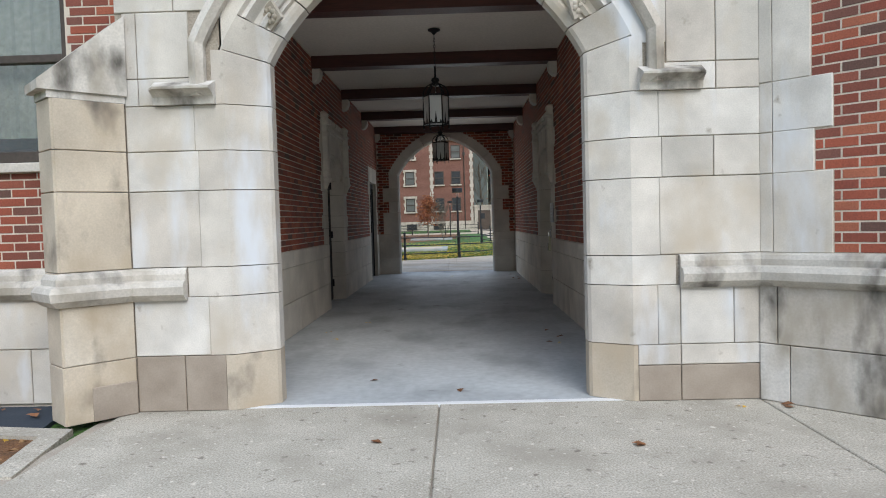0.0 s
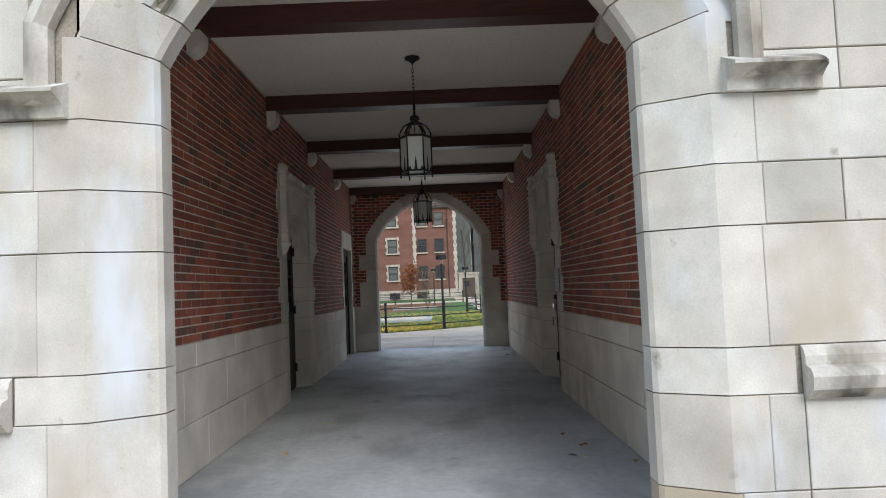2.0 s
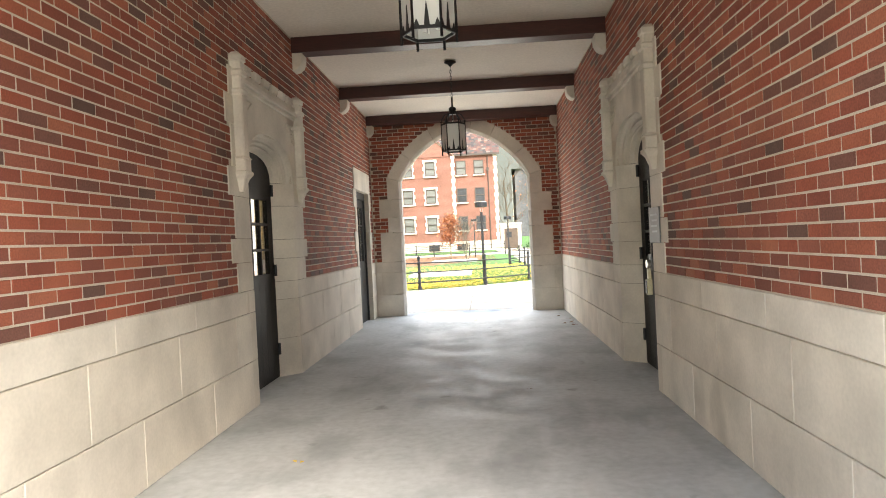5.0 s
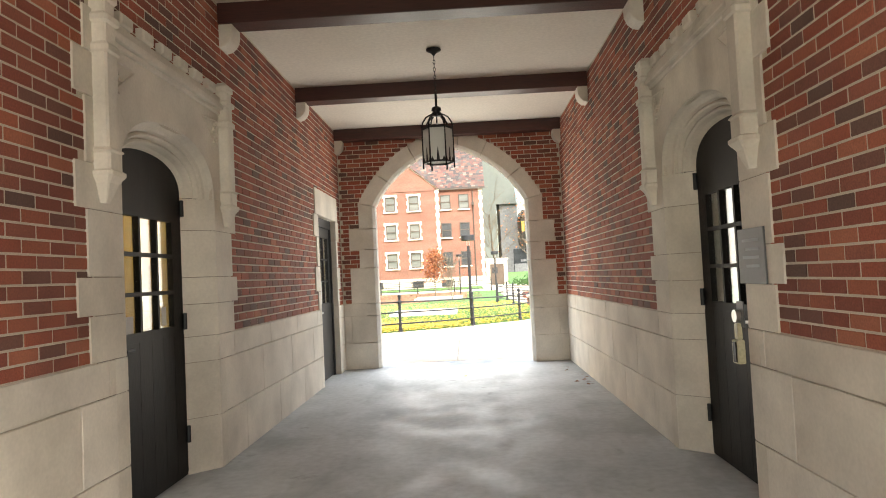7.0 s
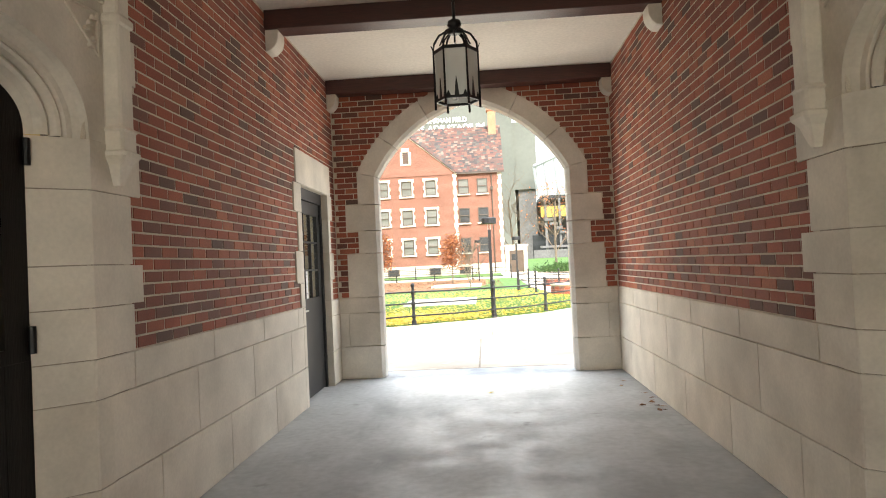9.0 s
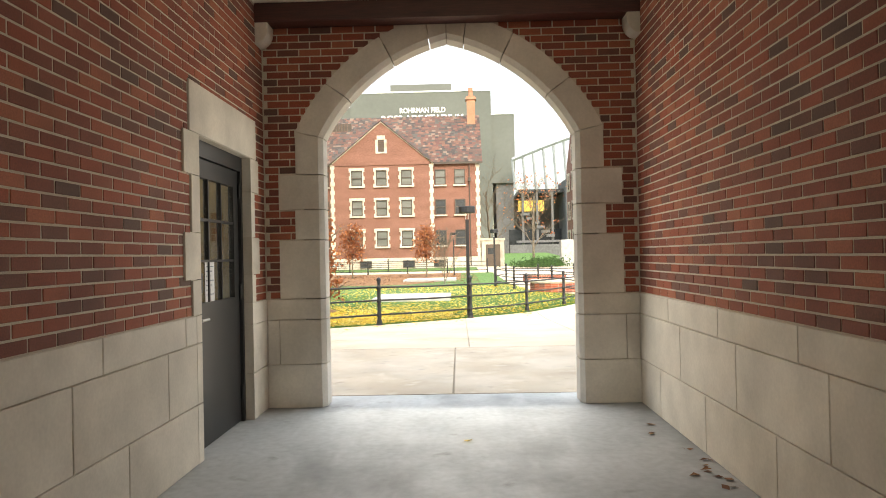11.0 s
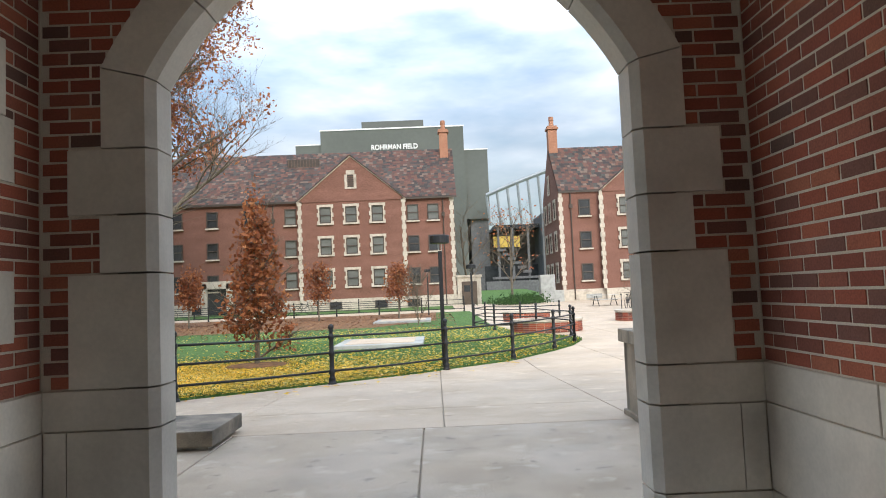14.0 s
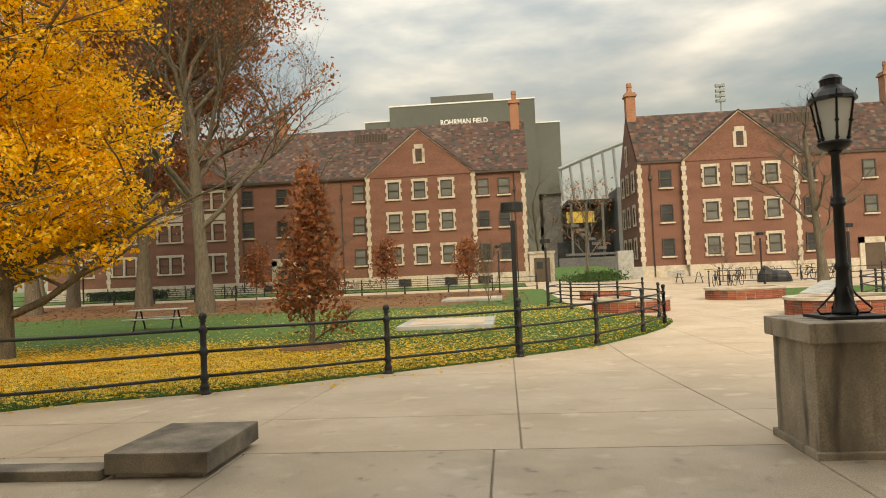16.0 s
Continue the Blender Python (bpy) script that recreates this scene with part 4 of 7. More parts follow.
def arched_doorway(side, label_sur, label_door, note):
    """Limestone doorway with a panelled head and an arched oak door, on the west (-1) or east (1) wall."""
    X = XL if side < 0 else XR
    F = plane_matrix((X, 11.1, 0), (0, 1, 0), (-side, 0, 0))
    sur = thing("door_surround", label_sur, "door surround", kind="structure")
    HF, HD, DEP = 0.70, 0.52, 0.18
    head_f, head_d = tudor(HF, 2.03, 0.40, 16), tudor(HD, 2.03, 0.25, 16)
    # jamb stones and their splayed reveals
    edges = [0.0, 0.40, 0.81, 1.0, 1.24, 1.44, 1.79, 2.03]
    for sg in (-1, 1):
        for za, zb in zip(edges, edges[1:]):
            zc = (za + zb) / 2
            out = 1.0 + 0.05 + door_quoin(zc) if za >= 0.99 else HF + 0.12
            V = []
            for z in (za + 0.003, zb - 0.003):
                V += [(sg * HF, 0.015, z), (sg * HD, -DEP, z), (sg * HD, -DEP - 0.1, z), (sg * out, -0.1, z), (sg * out, 0.015, z)]
            n = 5
            Q = [tuple(range(n))[::-1], tuple(range(n, 2 * n))] + [(i, (i + 1) % n, n + (i + 1) % n, n + i) for i in range(n)]
            bm = bmesh.new()
            vs = [bm.verts.new(F @ Vector(v)) for v in V]
            for q in Q:
                bm.faces.new([vs[i] for i in q])
            part("jamb_stone", bm, M_INNER, sur)
        back = bmesh.new()
        lo_r, hi_r = [[back.verts.new(F @ Vector((sg * u, d, z))) for u, d in ((HF + 0.006, 0.006), (HD + 0.008, -DEP), (HD + 0.008, -DEP - 0.09), (0.98, -0.09), (0.98, 0.006))] for z in (0.005, 2.027)]
        back.faces.new(lo_r[::-1])
        back.faces.new(hi_r)
        for k in range(5):
            back.faces.new((lo_r[k], lo_r[(k + 1) % 5], hi_r[(k + 1) % 5], hi_r[k]))
        part("bedding_joint", back, M_JOINT, sur)
        # upright outer strips beside the panel
        for za, zb in ((2.03, 2.38), (2.38, 2.62), (2.62, 2.86)):
            o = 1.0 + 0.05 + door_quoin((za + zb) / 2)
            a, b = sorted((sg * 0.84, sg * o))
            block(sur, F, a, b, za, zb, 0.015, M_INNER, c=0.003)
        # slim shaft on a corbel
        bm = bmesh.new()
        y = sg * 0.91
        for prof in ([(0.02, 1.83), (0.045, 1.9), (0.055, 1.93), (0.085, 1.97), (0.085, 1.99), (0.07, 2.0), (0.07, 2.09), (0.08, 2.10), (0.062, 2.12), (0.062, 2.62), (0.075, 2.63), (0.075, 2.66),
                      (0.058, 2.68), (0.058, 2.78), (0.075, 2.79), (0.075, 2.82), (0.055, 2.84), (0.055, 2.90), (0.068, 2.91), (0.068, 2.95), (0.03, 2.985)],):
            square_turn(bm, prof, F @ Vector((y, 0.03, 0)))
        part("shaft", bm, M_INNER, sur)
    # panel over the arch
    bm = bmesh.new()
    for sg in (-1, 1):
        pf = [(0.84, 2.03)] + head_f
        for (ua, za), (ub, zb) in zip(pf, pf[1:]):
            if abs(ua - ub) < 1e-6:
                continue
            q = [F @ Vector((sg * u, 0.012, z)) for u, z in ((ua, za), (ub, zb), (ub, 2.72), (ua, 2.72))]
            bm.faces.new([bm.verts.new(p) for p in q])
        # moulded rings of the arch: a broad hollow, then two rolls, stepping back to the door
        rings = [(0.0, 0.012), (0.05, -0.022), (0.16, -0.05), (0.30, -0.06), (0.36, -0.085), (0.41, -0.07), (0.49, -0.064), (0.56, -0.075), (0.60, -0.115),
                 (0.66, -0.10), (0.75, -0.097), (0.82, -0.112), (0.86, -0.15), (1.0, -DEP)]
        mix = lambda p, q, t: (p[0] + (q[0] - p[0]) * t, p[1] + (q[1] - p[1]) * t)
        for (t0, d0), (t1, d1) in zip(rings, rings[1:]):
            for a, b, c, d in zip(head_f, head_f[1:], head_d, head_d[1:]):
                p = [(*mix(a, c, t0), d0), (*mix(b, d, t0), d0), (*mix(b, d, t1), d1), (*mix(a, c, t1), d1)]
                bm.faces.new([bm.verts.new(F @ Vector((sg * u, dd, z))) for u, z, dd in p])
    part("arch_panel", bm, M_INNER, sur)
    for za, zb, d in ((2.72, 2.755, 0.03), (2.755, 2.80, 0.06), (2.80, 2.86, 0.035)):
        block(sur, F, -0.85, 0.85, za, zb, d, M_INNER, joint=0.0, c=0.006, name="cornice")
    for i in range(6):
        u = -0.72 + i * 0.26
        block(sur, F, u, u + 0.14, 2.86, 2.935, 0.055, M_INNER, joint=0.0, c=0.012, name="crenel")
    for sg in (-1, 1):
        bm = bmesh.new()
        for (ua, za), (ub, zb) in zip([(0.80, 2.45), (0.80, 2.66), (0.52, 2.64)], [(0.80, 2.66), (0.52, 2.64), (0.80, 2.45)]):
            tube(bm, [F @ Vector((sg * ua, 0.016, za)), F @ Vector((sg * (ua + ub) / 2 * 0.99, 0.016, (za + zb) / 2)), F @ Vector((sg * ub, 0.016, zb))], 0.007, 6)
        for i in range(5):
            lathe(bm, [(0.02, -0.012), (0.012, 0.012)], 7, F @ Vector((sg * (0.76 - 0.03 * (i % 3)), 0.016, 2.62 - 0.035 * i)))
        part("spandrel_leaf", bm, M_INNER, sur)
    # the door leaf
    door = thing("door_%d" % (1 if side < 0 else 2), label_door, "door", kind="structure")
    yd = -DEP - 0.04
    outline = [(-HD, 0.01)] + [(-u, z) for u, z in head_d] + [(u, z) for u, z in head_d[::-1]] + [(HD, 0.01)]
    W0, W1, Z0, Z1 = (-0.37, 0.37, 1.08, 1.85)
    bm = bmesh.new()
    rects = [(-HD, W0, 0.01, 2.03), (W1, HD, 0.01, 2.03), (W0, W1, 0.01, Z0), (W0, W1, Z1, 2.03)]
    for a, b, c, d in rects:
        add_box(bm, a, b, yd, yd + 0.04, c, d, F)
    top = [(u, z) for u, z in outline if z >= 2.03]
    f = [bm.verts.new(F @ Vector((u, yd + 0.04, z))) for u, z in top]
    bm.faces.new(f)
    part("leaf", bm, M_DOOR, door)
    for i in range(6):
        u = -HD + 0.02 + i * 0.17
        bm = bmesh.new()
        add_box(bm, u, u + 0.167, yd + 0.041, yd + 0.044, 0.03, Z0 - 0.05, F)
        part("board", bm, M_DOOR, door)
    bm = bmesh.new()
    for i in range(4):
        u = W0 + (W1 - W0) * i / 3
        add_box(bm, u - 0.013, u + 0.013, yd + 0.005, yd + 0.045, Z0, Z1, F)
        z = Z0 + (Z1 - Z0) * i / 3
        add_box(bm, W0, W1, yd + 0.006, yd + 0.044, z - 0.013, z + 0.013, F)
    part("glazing_bar", bm, M_DOOR, door)
    bm = bmesh.new()
    add_box(bm, W0, W1, yd + 0.016, yd + 0.022, Z0, Z1, F)
    g = part("pane", bm, M_GLASS, door)
    g.visible_shadow = False
    for z in (0.3, 1.12, 1.95):
        bm = bmesh.new()
        tube(bm, [F @ Vector((0.515, yd + 0.055, z - 0.06)), F @ Vector((0.515, yd + 0.055, z + 0.06))], 0.016, 8)
        part("hinge", bm, M_IRON, door)
    bm = bmesh.new()
    hz = 1.0
    add_box(bm, -0.47, -0.40, yd + 0.04, yd + 0.052, hz - 0.12, hz + 0.12, F)
    tube(bm, [F @ Vector((-0.435, yd + 0.05, hz)), F @ Vector((-0.435, yd + 0.10, hz)), F @ Vector((-0.34, yd + 0.10, hz))], 0.011, 8)
    part("handle", bm, M_STEEL if side > 0 else M_IRON, door, note)
    if side < 0:
        bm = bmesh.new()
        add_box(bm, -0.33, -0.20, yd + 0.024, yd + 0.027, 1.09, 1.20, F)
        add_box(bm, 0.20, 0.27, yd + 0.024, yd + 0.027, 1.11, 1.24, F)
        part("notice", bm, M_PAPER, door, "small paper notices stuck inside the glass")
    return F, yd


F1, YD = arched_doorway(-1, "limestone Tudor doorway with slim shafts and carved spandrels", "black oak door with a small-paned window, closed", "")
F2, _ = arched_doorway(1, "limestone Tudor doorway with slim shafts and carved spandrels", "black oak door with a small-paned window, closed", "steel lever handle")
# lit lobby behind the west door; the east one's dimness is in its wall colour
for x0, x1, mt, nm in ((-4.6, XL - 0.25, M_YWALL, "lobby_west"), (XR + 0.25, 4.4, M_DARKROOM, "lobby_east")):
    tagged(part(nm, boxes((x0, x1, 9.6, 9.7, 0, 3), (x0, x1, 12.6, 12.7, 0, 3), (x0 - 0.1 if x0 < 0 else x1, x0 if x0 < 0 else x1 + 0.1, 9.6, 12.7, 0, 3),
                          (x0, x1, 9.7, 12.6, -0.1, 0.0), (x0, x1, 9.7, 12.6, 3.0, 3.1)), mt), "plain painted lobby walls seen through the door glass, toned dark on the unlit east side", "wall", kind="structure")
for x0, x1 in ((XL - 0.25, XL - 0.121), (XR + 0.121, XR + 0.25)):
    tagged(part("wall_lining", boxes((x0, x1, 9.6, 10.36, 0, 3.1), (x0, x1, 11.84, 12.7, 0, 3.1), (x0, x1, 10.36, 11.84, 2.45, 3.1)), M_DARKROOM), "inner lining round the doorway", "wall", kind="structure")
lobby_door = thing("lobby_door", "cream painted inner door with a dark frame in the lit lobby", "door", kind="structure")
part("leaf", boxes((-4.56, -4.52, 11.55, 12.35, 0.0, 2.05), bevel=0.006), M_PLASTER, lobby_door)
part("door_frame", boxes((-4.595, -4.50, 11.45, 11.55, 0.0, 2.15), (-4.595, -4.50, 12.35, 12.45, 0.0, 2.15), (-4.595, -4.50, 11.55, 12.35, 2.05, 2.15)), M_BROWNDOOR, lobby_door)
part("handle", tube(bmesh.new(), [(-4.52, 11.65, 1.0), (-4.46, 11.65, 1.0), (-4.46, 11.78, 1.0)], 0.012, 8), M_STEEL, lobby_door)
tagged(part("column", boxes((-3.25, -3.10, 10.95, 11.08, 0.0, 3.0), bevel=0.008), M_BROWNDOOR), "slim brown column in the lit lobby", "column", kind="structure")
lob = new("lobby_lamp", bpy.data.lights.new("lobby_lamp", "AREA"))
lob.data.energy, lob.data.size, lob.data.color = 6, 0.3, (1.0, 0.88, 0.62)
lob.matrix_basis = look((XL - 0.3, 11.1, 2.62), (-4.6, 11.1, 2.6))
# keypad box, chrome lock and sign plate beside the east door
bm = boxes()
add_box(bm, -0.65, -0.57, 0.018, 0.06, 0.80, 0.93, F2)
add_box(bm, -0.625, -0.575, 0.018, 0.045, 0.93, 1.02, F2)
bmesh.ops.bevel(bm, geom=list(bm.edges), offset=0.004, segments=2, affect="EDGES")
box_ob = thing("card_reader", "pale door-entry box with a dark reader on the jamb", "card reader")
part("housing", bm, M_CREAM, box_ob)
bm = bmesh.new()
tube(bm, [F2 @ Vector((-0.60, 0.016, 1.06)), F2 @ Vector((-0.60, 0.05, 1.06))], 0.036, 14)
part("lock_dial", bm, M_STEEL, box_ob, "round steel lock dial")
bm = bmesh.new()
add_box(bm, -0.64, -0.60, 0.061, 0.068, 0.81, 0.92, F2)
part("reader", bm, M_IRON, box_ob)
bm = bmesh.new()
add_box(bm, -0.665, -0.575, 0.0165, 0.024, 1.0, 1.14, F2)
part("back_plate", bm, M_SIGN, box_ob, "grey metal back plate")
sg_ob = thing("sign_plate", "dark grey engraved sign plate on the door surround", "sign")
bm = bmesh.new()
add_box(bm, -0.98, -0.66, 0.017, 0.027, 1.24, 1.53, F2)
part("plate", bm, M_SIGN, sg_ob)
bm = bmesh.new()
for i in range(4):
    add_box(bm, -0.92, -0.72 - 0.04 * (i % 2), 0.028, 0.029, 1.46 - i * 0.045, 1.475 - i * 0.045, F2)
part("lettering", bm, M_STEELBLUE, sg_ob)

# plain metal door by the far arch
FD = plane_matrix((XL, -0.08, 0), (0, 1, 0), (1, 0, 0))
sur2 = thing("door_surround", "plain limestone door surround with a flat lintel", "door surround", kind="structure")
block(sur2, FD, 15.39, 16.87, 2.24, 2.59, 0.016, M_INNER)
for za, zb, wd in ((0, 0.40, 0), (0.40, 0.81, 0), (0.81, 1.0, 0), (1.0, 1.24, 0), (1.24, 1.56, 0.12), (1.56, 1.95, 0), (1.95, 2.24, 0.12)):
    lo = 15.41 - wd if za >= 1 else 15.5
    for a, b, y_in in (((lo if lo < 15.5 else 15.46), 15.55, 1), (16.70, 16.80 + (wd if za >= 1 else 0), -1)):
        bm = bmesh.new()
        add_box(bm, a, b, -0.14, 0.016, za + 0.003, zb - 0.003, FD)
        part("jamb_stone", bm, M_INNER, sur2)
door3 = thing("door_3", "charcoal metal door with a wired-glass window, closed", "door", kind="structure")
bm = bmesh.new()
for r in ((15.56, 15.60, -0.14, -0.06, 0.0, 2.24), (16.66, 16.70, -0.14, -0.06, 0.0, 2.24), (15.60, 16.66, -0.14, -0.06, 2.12, 2.24)):
    add_box(bm, *r, FD)
part("door_frame", bm, M_DOOR2, door3)
bm = bmesh.new()
for r in ((15.605, 15.72, -0.13, -0.085, 0.01, 2.115), (16.54, 16.655, -0.13, -0.085, 0.01, 2.115), (15.72, 16.54, -0.13, -0.085, 0.01, 1.06), (15.72, 16.54, -0.13, -0.085, 1.98, 2.115)):
    add_box(bm, *r, FD)
part("leaf", bm, M_DOOR2, door3)
bm = bmesh.new()
for i in range(1, 3):
    add_box(bm, 15.72 + 0.82 * i / 3 - 0.01, 15.72 + 0.82 * i / 3 + 0.01, -0.128, -0.09, 1.06, 1.98, FD)
    add_box(bm, 15.72, 16.54, -0.127, -0.091, 1.06 + 0.92 * i / 3 - 0.01, 1.06 + 0.92 * i / 3 + 0.01, FD)
part("glazing_bar", bm, M_DOOR2, door3)
bm = bmesh.new()
add_box(bm, 15.72, 16.54, -0.112, -0.106, 1.06, 1.98, FD)
part("pane", bm, M_GLASS, door3)
bm = bmesh.new()
add_box(bm, 15.93, 16.12, -0.104, -0.101, 1.06, 1.36, FD)
part("notice", bm, M_PAPER, door3, "white paper notice behind the glass")
bm = bmesh.new()
for i in range(7):
    add_box(bm, 15.95, 16.10 - 0.03 * (i % 3), -0.1005, -0.0998, 1.32 - i * 0.035, 1.327 - i * 0.035, FD)
part("print", bm, M_INK, door3)
bm = bmesh.new()
add_box(bm, 15.63, 15.70, -0.085, -0.03, 1.14, 1.28, FD)
part("lock_box", bm, M_IRON, door3)
bm = bmesh.new()
tube(bm, [FD @ Vector((15.66, -0.085, 0.945)), FD @ Vector((15.66, -0.025, 0.945)), FD @ Vector((15.79, -0.025, 0.945))], 0.011, 8)
lathe(bm, [(0.028, 0), (0.028, 0.01)], 12, FD @ Vector((15.66, -0.08, 0.94)))
part("handle", bm, M_STEEL, door3, "steel lever handle")
for z in (0.25, 1.1, 1.95):
    bm = bmesh.new()
    tube(bm, [FD @ Vector((16.655, -0.075, z - 0.06)), FD @ Vector((16.655, -0.075, z + 0.06))], 0.013, 8)
    part("hinge", bm, M_IRON, door3)
tagged(part("lobby_north", boxes((-3.6, XL - 0.15, 15.0, 15.1, 0, 2.6), (-3.6, XL - 0.15, 17.0, 17.06, 0, 2.6), (-3.7, -3.6, 15.0, 17.06, 0, 2.6), (-3.6, XL - 0.15, 15.1, 17.0, -0.1, 0), (-3.6, XL - 0.15, 15.1, 17.0, 2.6, 2.7)), M_YWALL),
       "dim stairwell walls seen through the metal door's glass", "wall", kind="structure")


stair_lamp = new("stairwell_lamp", bpy.data.lights.new("stairwell_lamp", "AREA"))
stair_lamp.data.energy, stair_lamp.data.size, stair_lamp.data.color = 0.9, 0.3, (1.0, 0.92, 0.78)
stair_lamp.matrix_basis = look((XL - 0.2, 16.1, 2.38), (-3.6, 16.1, 2.36))


# ---- pendant lanterns ----
def pendant(x, y, zbot):
    ob = thing("pendant_lantern", "black wrought-iron hexagonal lantern hanging on a chain", "lantern", "passage lanterns", at=Matrix.Translation((x, y, zbot)))
    top = CEIL - zbot
    R, H = 0.155, 0.36
    bm = lathe(bmesh.new(), [(0.0, top - 0.005), (0.075, top - 0.01), (0.075, top - 0.025), (0.04, top - 0.04), (0.012, top - 0.07), (0.0, top - 0.08)], 16)
    part("ceiling_rose", bm, M_IRON, ob, smooth=True)
    z, k = top - 0.08, 0
    ch = bmesh.new()
    while z > 0.72:
        pts = []
        for i in range(11):
            a = 2 * math.pi * i / 10
            u, v = 0.011 * math.cos(a), 0.024 * math.sin(a)
            pts.append((u if k % 2 else 0, 0 if k % 2 else u, z - 0.022 + v))
        tube(ch, pts, 0.0035, 5)
        z -= 0.038
        k += 1
    part("chain", ch, M_IRON, ob)
    bm = lathe(bmesh.new(), [(0.012, 0.72), (0.012, 0.60), (0.045, 0.585), (0.05, 0.555), (0.03, 0.54), (0.05, 0.53), (0.05, 0.50)], 12)
    part("finial", bm, M_IRON, ob, smooth=True)
    hexp = [(math.cos(math.pi / 3 * i), math.sin(math.pi / 3 * i)) for i in range(6)]
    for i in range(6):
        bm = bmesh.new()
        c, s = hexp[i]
        tube(bm, [(0.05 * c, 0.05 * s, 0.52), (0.11 * c, 0.11 * s, 0.49), (0.148 * c, 0.148 * s, 0.43), (R * c, R * s, H)], 0.008, 6)
        tube(bm, [(R * c, R * s, -0.03), (R * c, R * s, H + 0.03), (1.1 * R * c, 1.1 * R * s, H + 0.06)], 0.009, 6, 0.004)
        part("cage_bar", bm, M_IRON, ob)
    for z, h in ((0.02, 0.018), (H, 0.022)):
        bm = bmesh.new()
        for i in range(6):
            (c0, s0), (c1, s1) = hexp[i], hexp[(i + 1) % 6]
            for q in ([(c0, s0, z), (c1, s1, z), (c1, s1, z + h), (c0, s0, z + h)],):
                a = [bm.verts.new((R * cc, R * ss, zz)) for cc, ss, zz in q]
                b = [bm.verts.new((R * 0.92 * cc, R * 0.92 * ss, zz)) for cc, ss, zz in q]
                bm.faces.new(a)
                bm.faces.new(b[::-1])
                bm.faces.new((a[3], a[2], b[2], b[3]))
                bm.faces.new((a[0], b[0], b[1], a[1]))
        part("band", bm, M_IRON, ob)
    for i in range(6):
        (c0, s0), (c1, s1) = hexp[i], hexp[(i + 1) % 6]
        for t0, hh in ((0.12, 0.04), (0.5, 0.14), (0.88, 0.04)):
            bm = bmesh.new()
            base = [((c0 + (c1 - c0) * t) * R * 0.985, (s0 + (s1 - s0) * t) * R * 0.985, z) for t, z in ((t0 - 0.11, 0.035), (t0 + 0.11, 0.035), (t0 + 0.05, 0.035 + hh * 0.6), (t0, 0.035 + hh), (t0 - 0.05, 0.035 + hh * 0.6))]
            f = [bm.verts.new(p) for p in base]
            g = [bm.verts.new((p[0] * 0.97, p[1] * 0.97, p[2])) for p in base]
            bm.faces.new(f)
            bm.faces.new(g[::-1])
            for k2 in range(5):
                bm.faces.new((f[k2], f[(k2 + 1) % 5], g[(k2 + 1) % 5], g[k2]))
            part("cresting_leaf", bm, M_IRON, ob)
        bm = bmesh.new()
        tube(bm, [((c0 + c1) / 2 * 0.14, (s0 + s1) / 2 * 0.14, 0.40), ((c0 + c1) / 2 * 0.10, (s0 + s1) / 2 * 0.10, 0.47), ((c0 + c1) / 2 * 0.04, (s0 + s1) / 2 * 0.04, 0.52)], 0.006, 5)
        part("dome_rib", bm, M_IRON, ob)
    for i in range(6):
        (c0, s0), (c1, s1) = hexp[i], hexp[(i + 1) % 6]
        q = [(c0 * R * 0.95, s0 * R * 0.95, 0.035), (c1 * R * 0.95, s1 * R * 0.95, 0.035), (c1 * R * 0.95, s1 * R * 0.95, H), (c0 * R * 0.95, s0 * R * 0.95, H)]
        bm = bmesh.new()
        f = [bm.verts.new(p) for p in q]
        g = [bm.verts.new((p[0] * 0.97, p[1] * 0.97, p[2])) for p in q]
        bm.faces.new(f)
        bm.faces.new(g[::-1])
        for k2 in range(4):
            bm.faces.new((f[k2], f[(k2 + 1) % 4], g[(k2 + 1) % 4], g[k2]))
        part("pane", bm, M_FROST, ob, "seeded pale glass pane").visible_shadow = False
    bm = bmesh.new()
    for i in range(3):
        a = 2 * math.pi * i / 3
        lathe(bm, [(0.012, 0.05), (0.012, 0.16), (0.022, 0.19), (0.016, 0.25), (0.003, 0.27)], 8, (0.05 * math.cos(a), 0.05 * math.sin(a), 0))
    tube(bm, [(0, 0, 0.03), (0, 0, 0.5)], 0.006, 6)
    part("lamp_cluster", bm, M_PAPER, ob)
    return ob


pendant(-0.11, 8.45, 2.47)
pendant(-0.175, 13.45, 2.47)


# ---- ground, paving, lawn ----
gy = [-60, 17.6, 21, 28, 34, 45, 76, 400]
ground = tagged(put("ground", mesh_of("ground", [(x, y, gz(y) - 0.05) for y in gy for x in (-400, 400)], [(2 * i, 2 * i + 1, 2 * i + 3, 2 * i + 2) for i in range(len(gy) - 1)], M_GRASS)),
                "grassy campus ground reaching the horizon", "ground", kind="structure")
EDGE_Y = (17.6, 19.0, 21.5, 23.37, 24.05, 24.47, 25.77, 26.55, 28.53, 29.88, 32.12, 33.6, 35.21, 36.3, 37.2, 40.2, 43, 47, 62)
EDGE_X = (-14, -11.5, -8.3, -6.12, -5.38, -4.3, -2.75, -1.86, 0.18, 1.78, 3.18, 3.95, 4.52, 4.75, 4.6, 3.2, 3.0, 2.6, 2.4)


def edge_x(y):
    return float(np.interp(y, EDGE_Y, EDGE_X))


pavement = thing("pavement", "tan concrete walk in large slabs with tooled joints", "pavement", kind="structure")


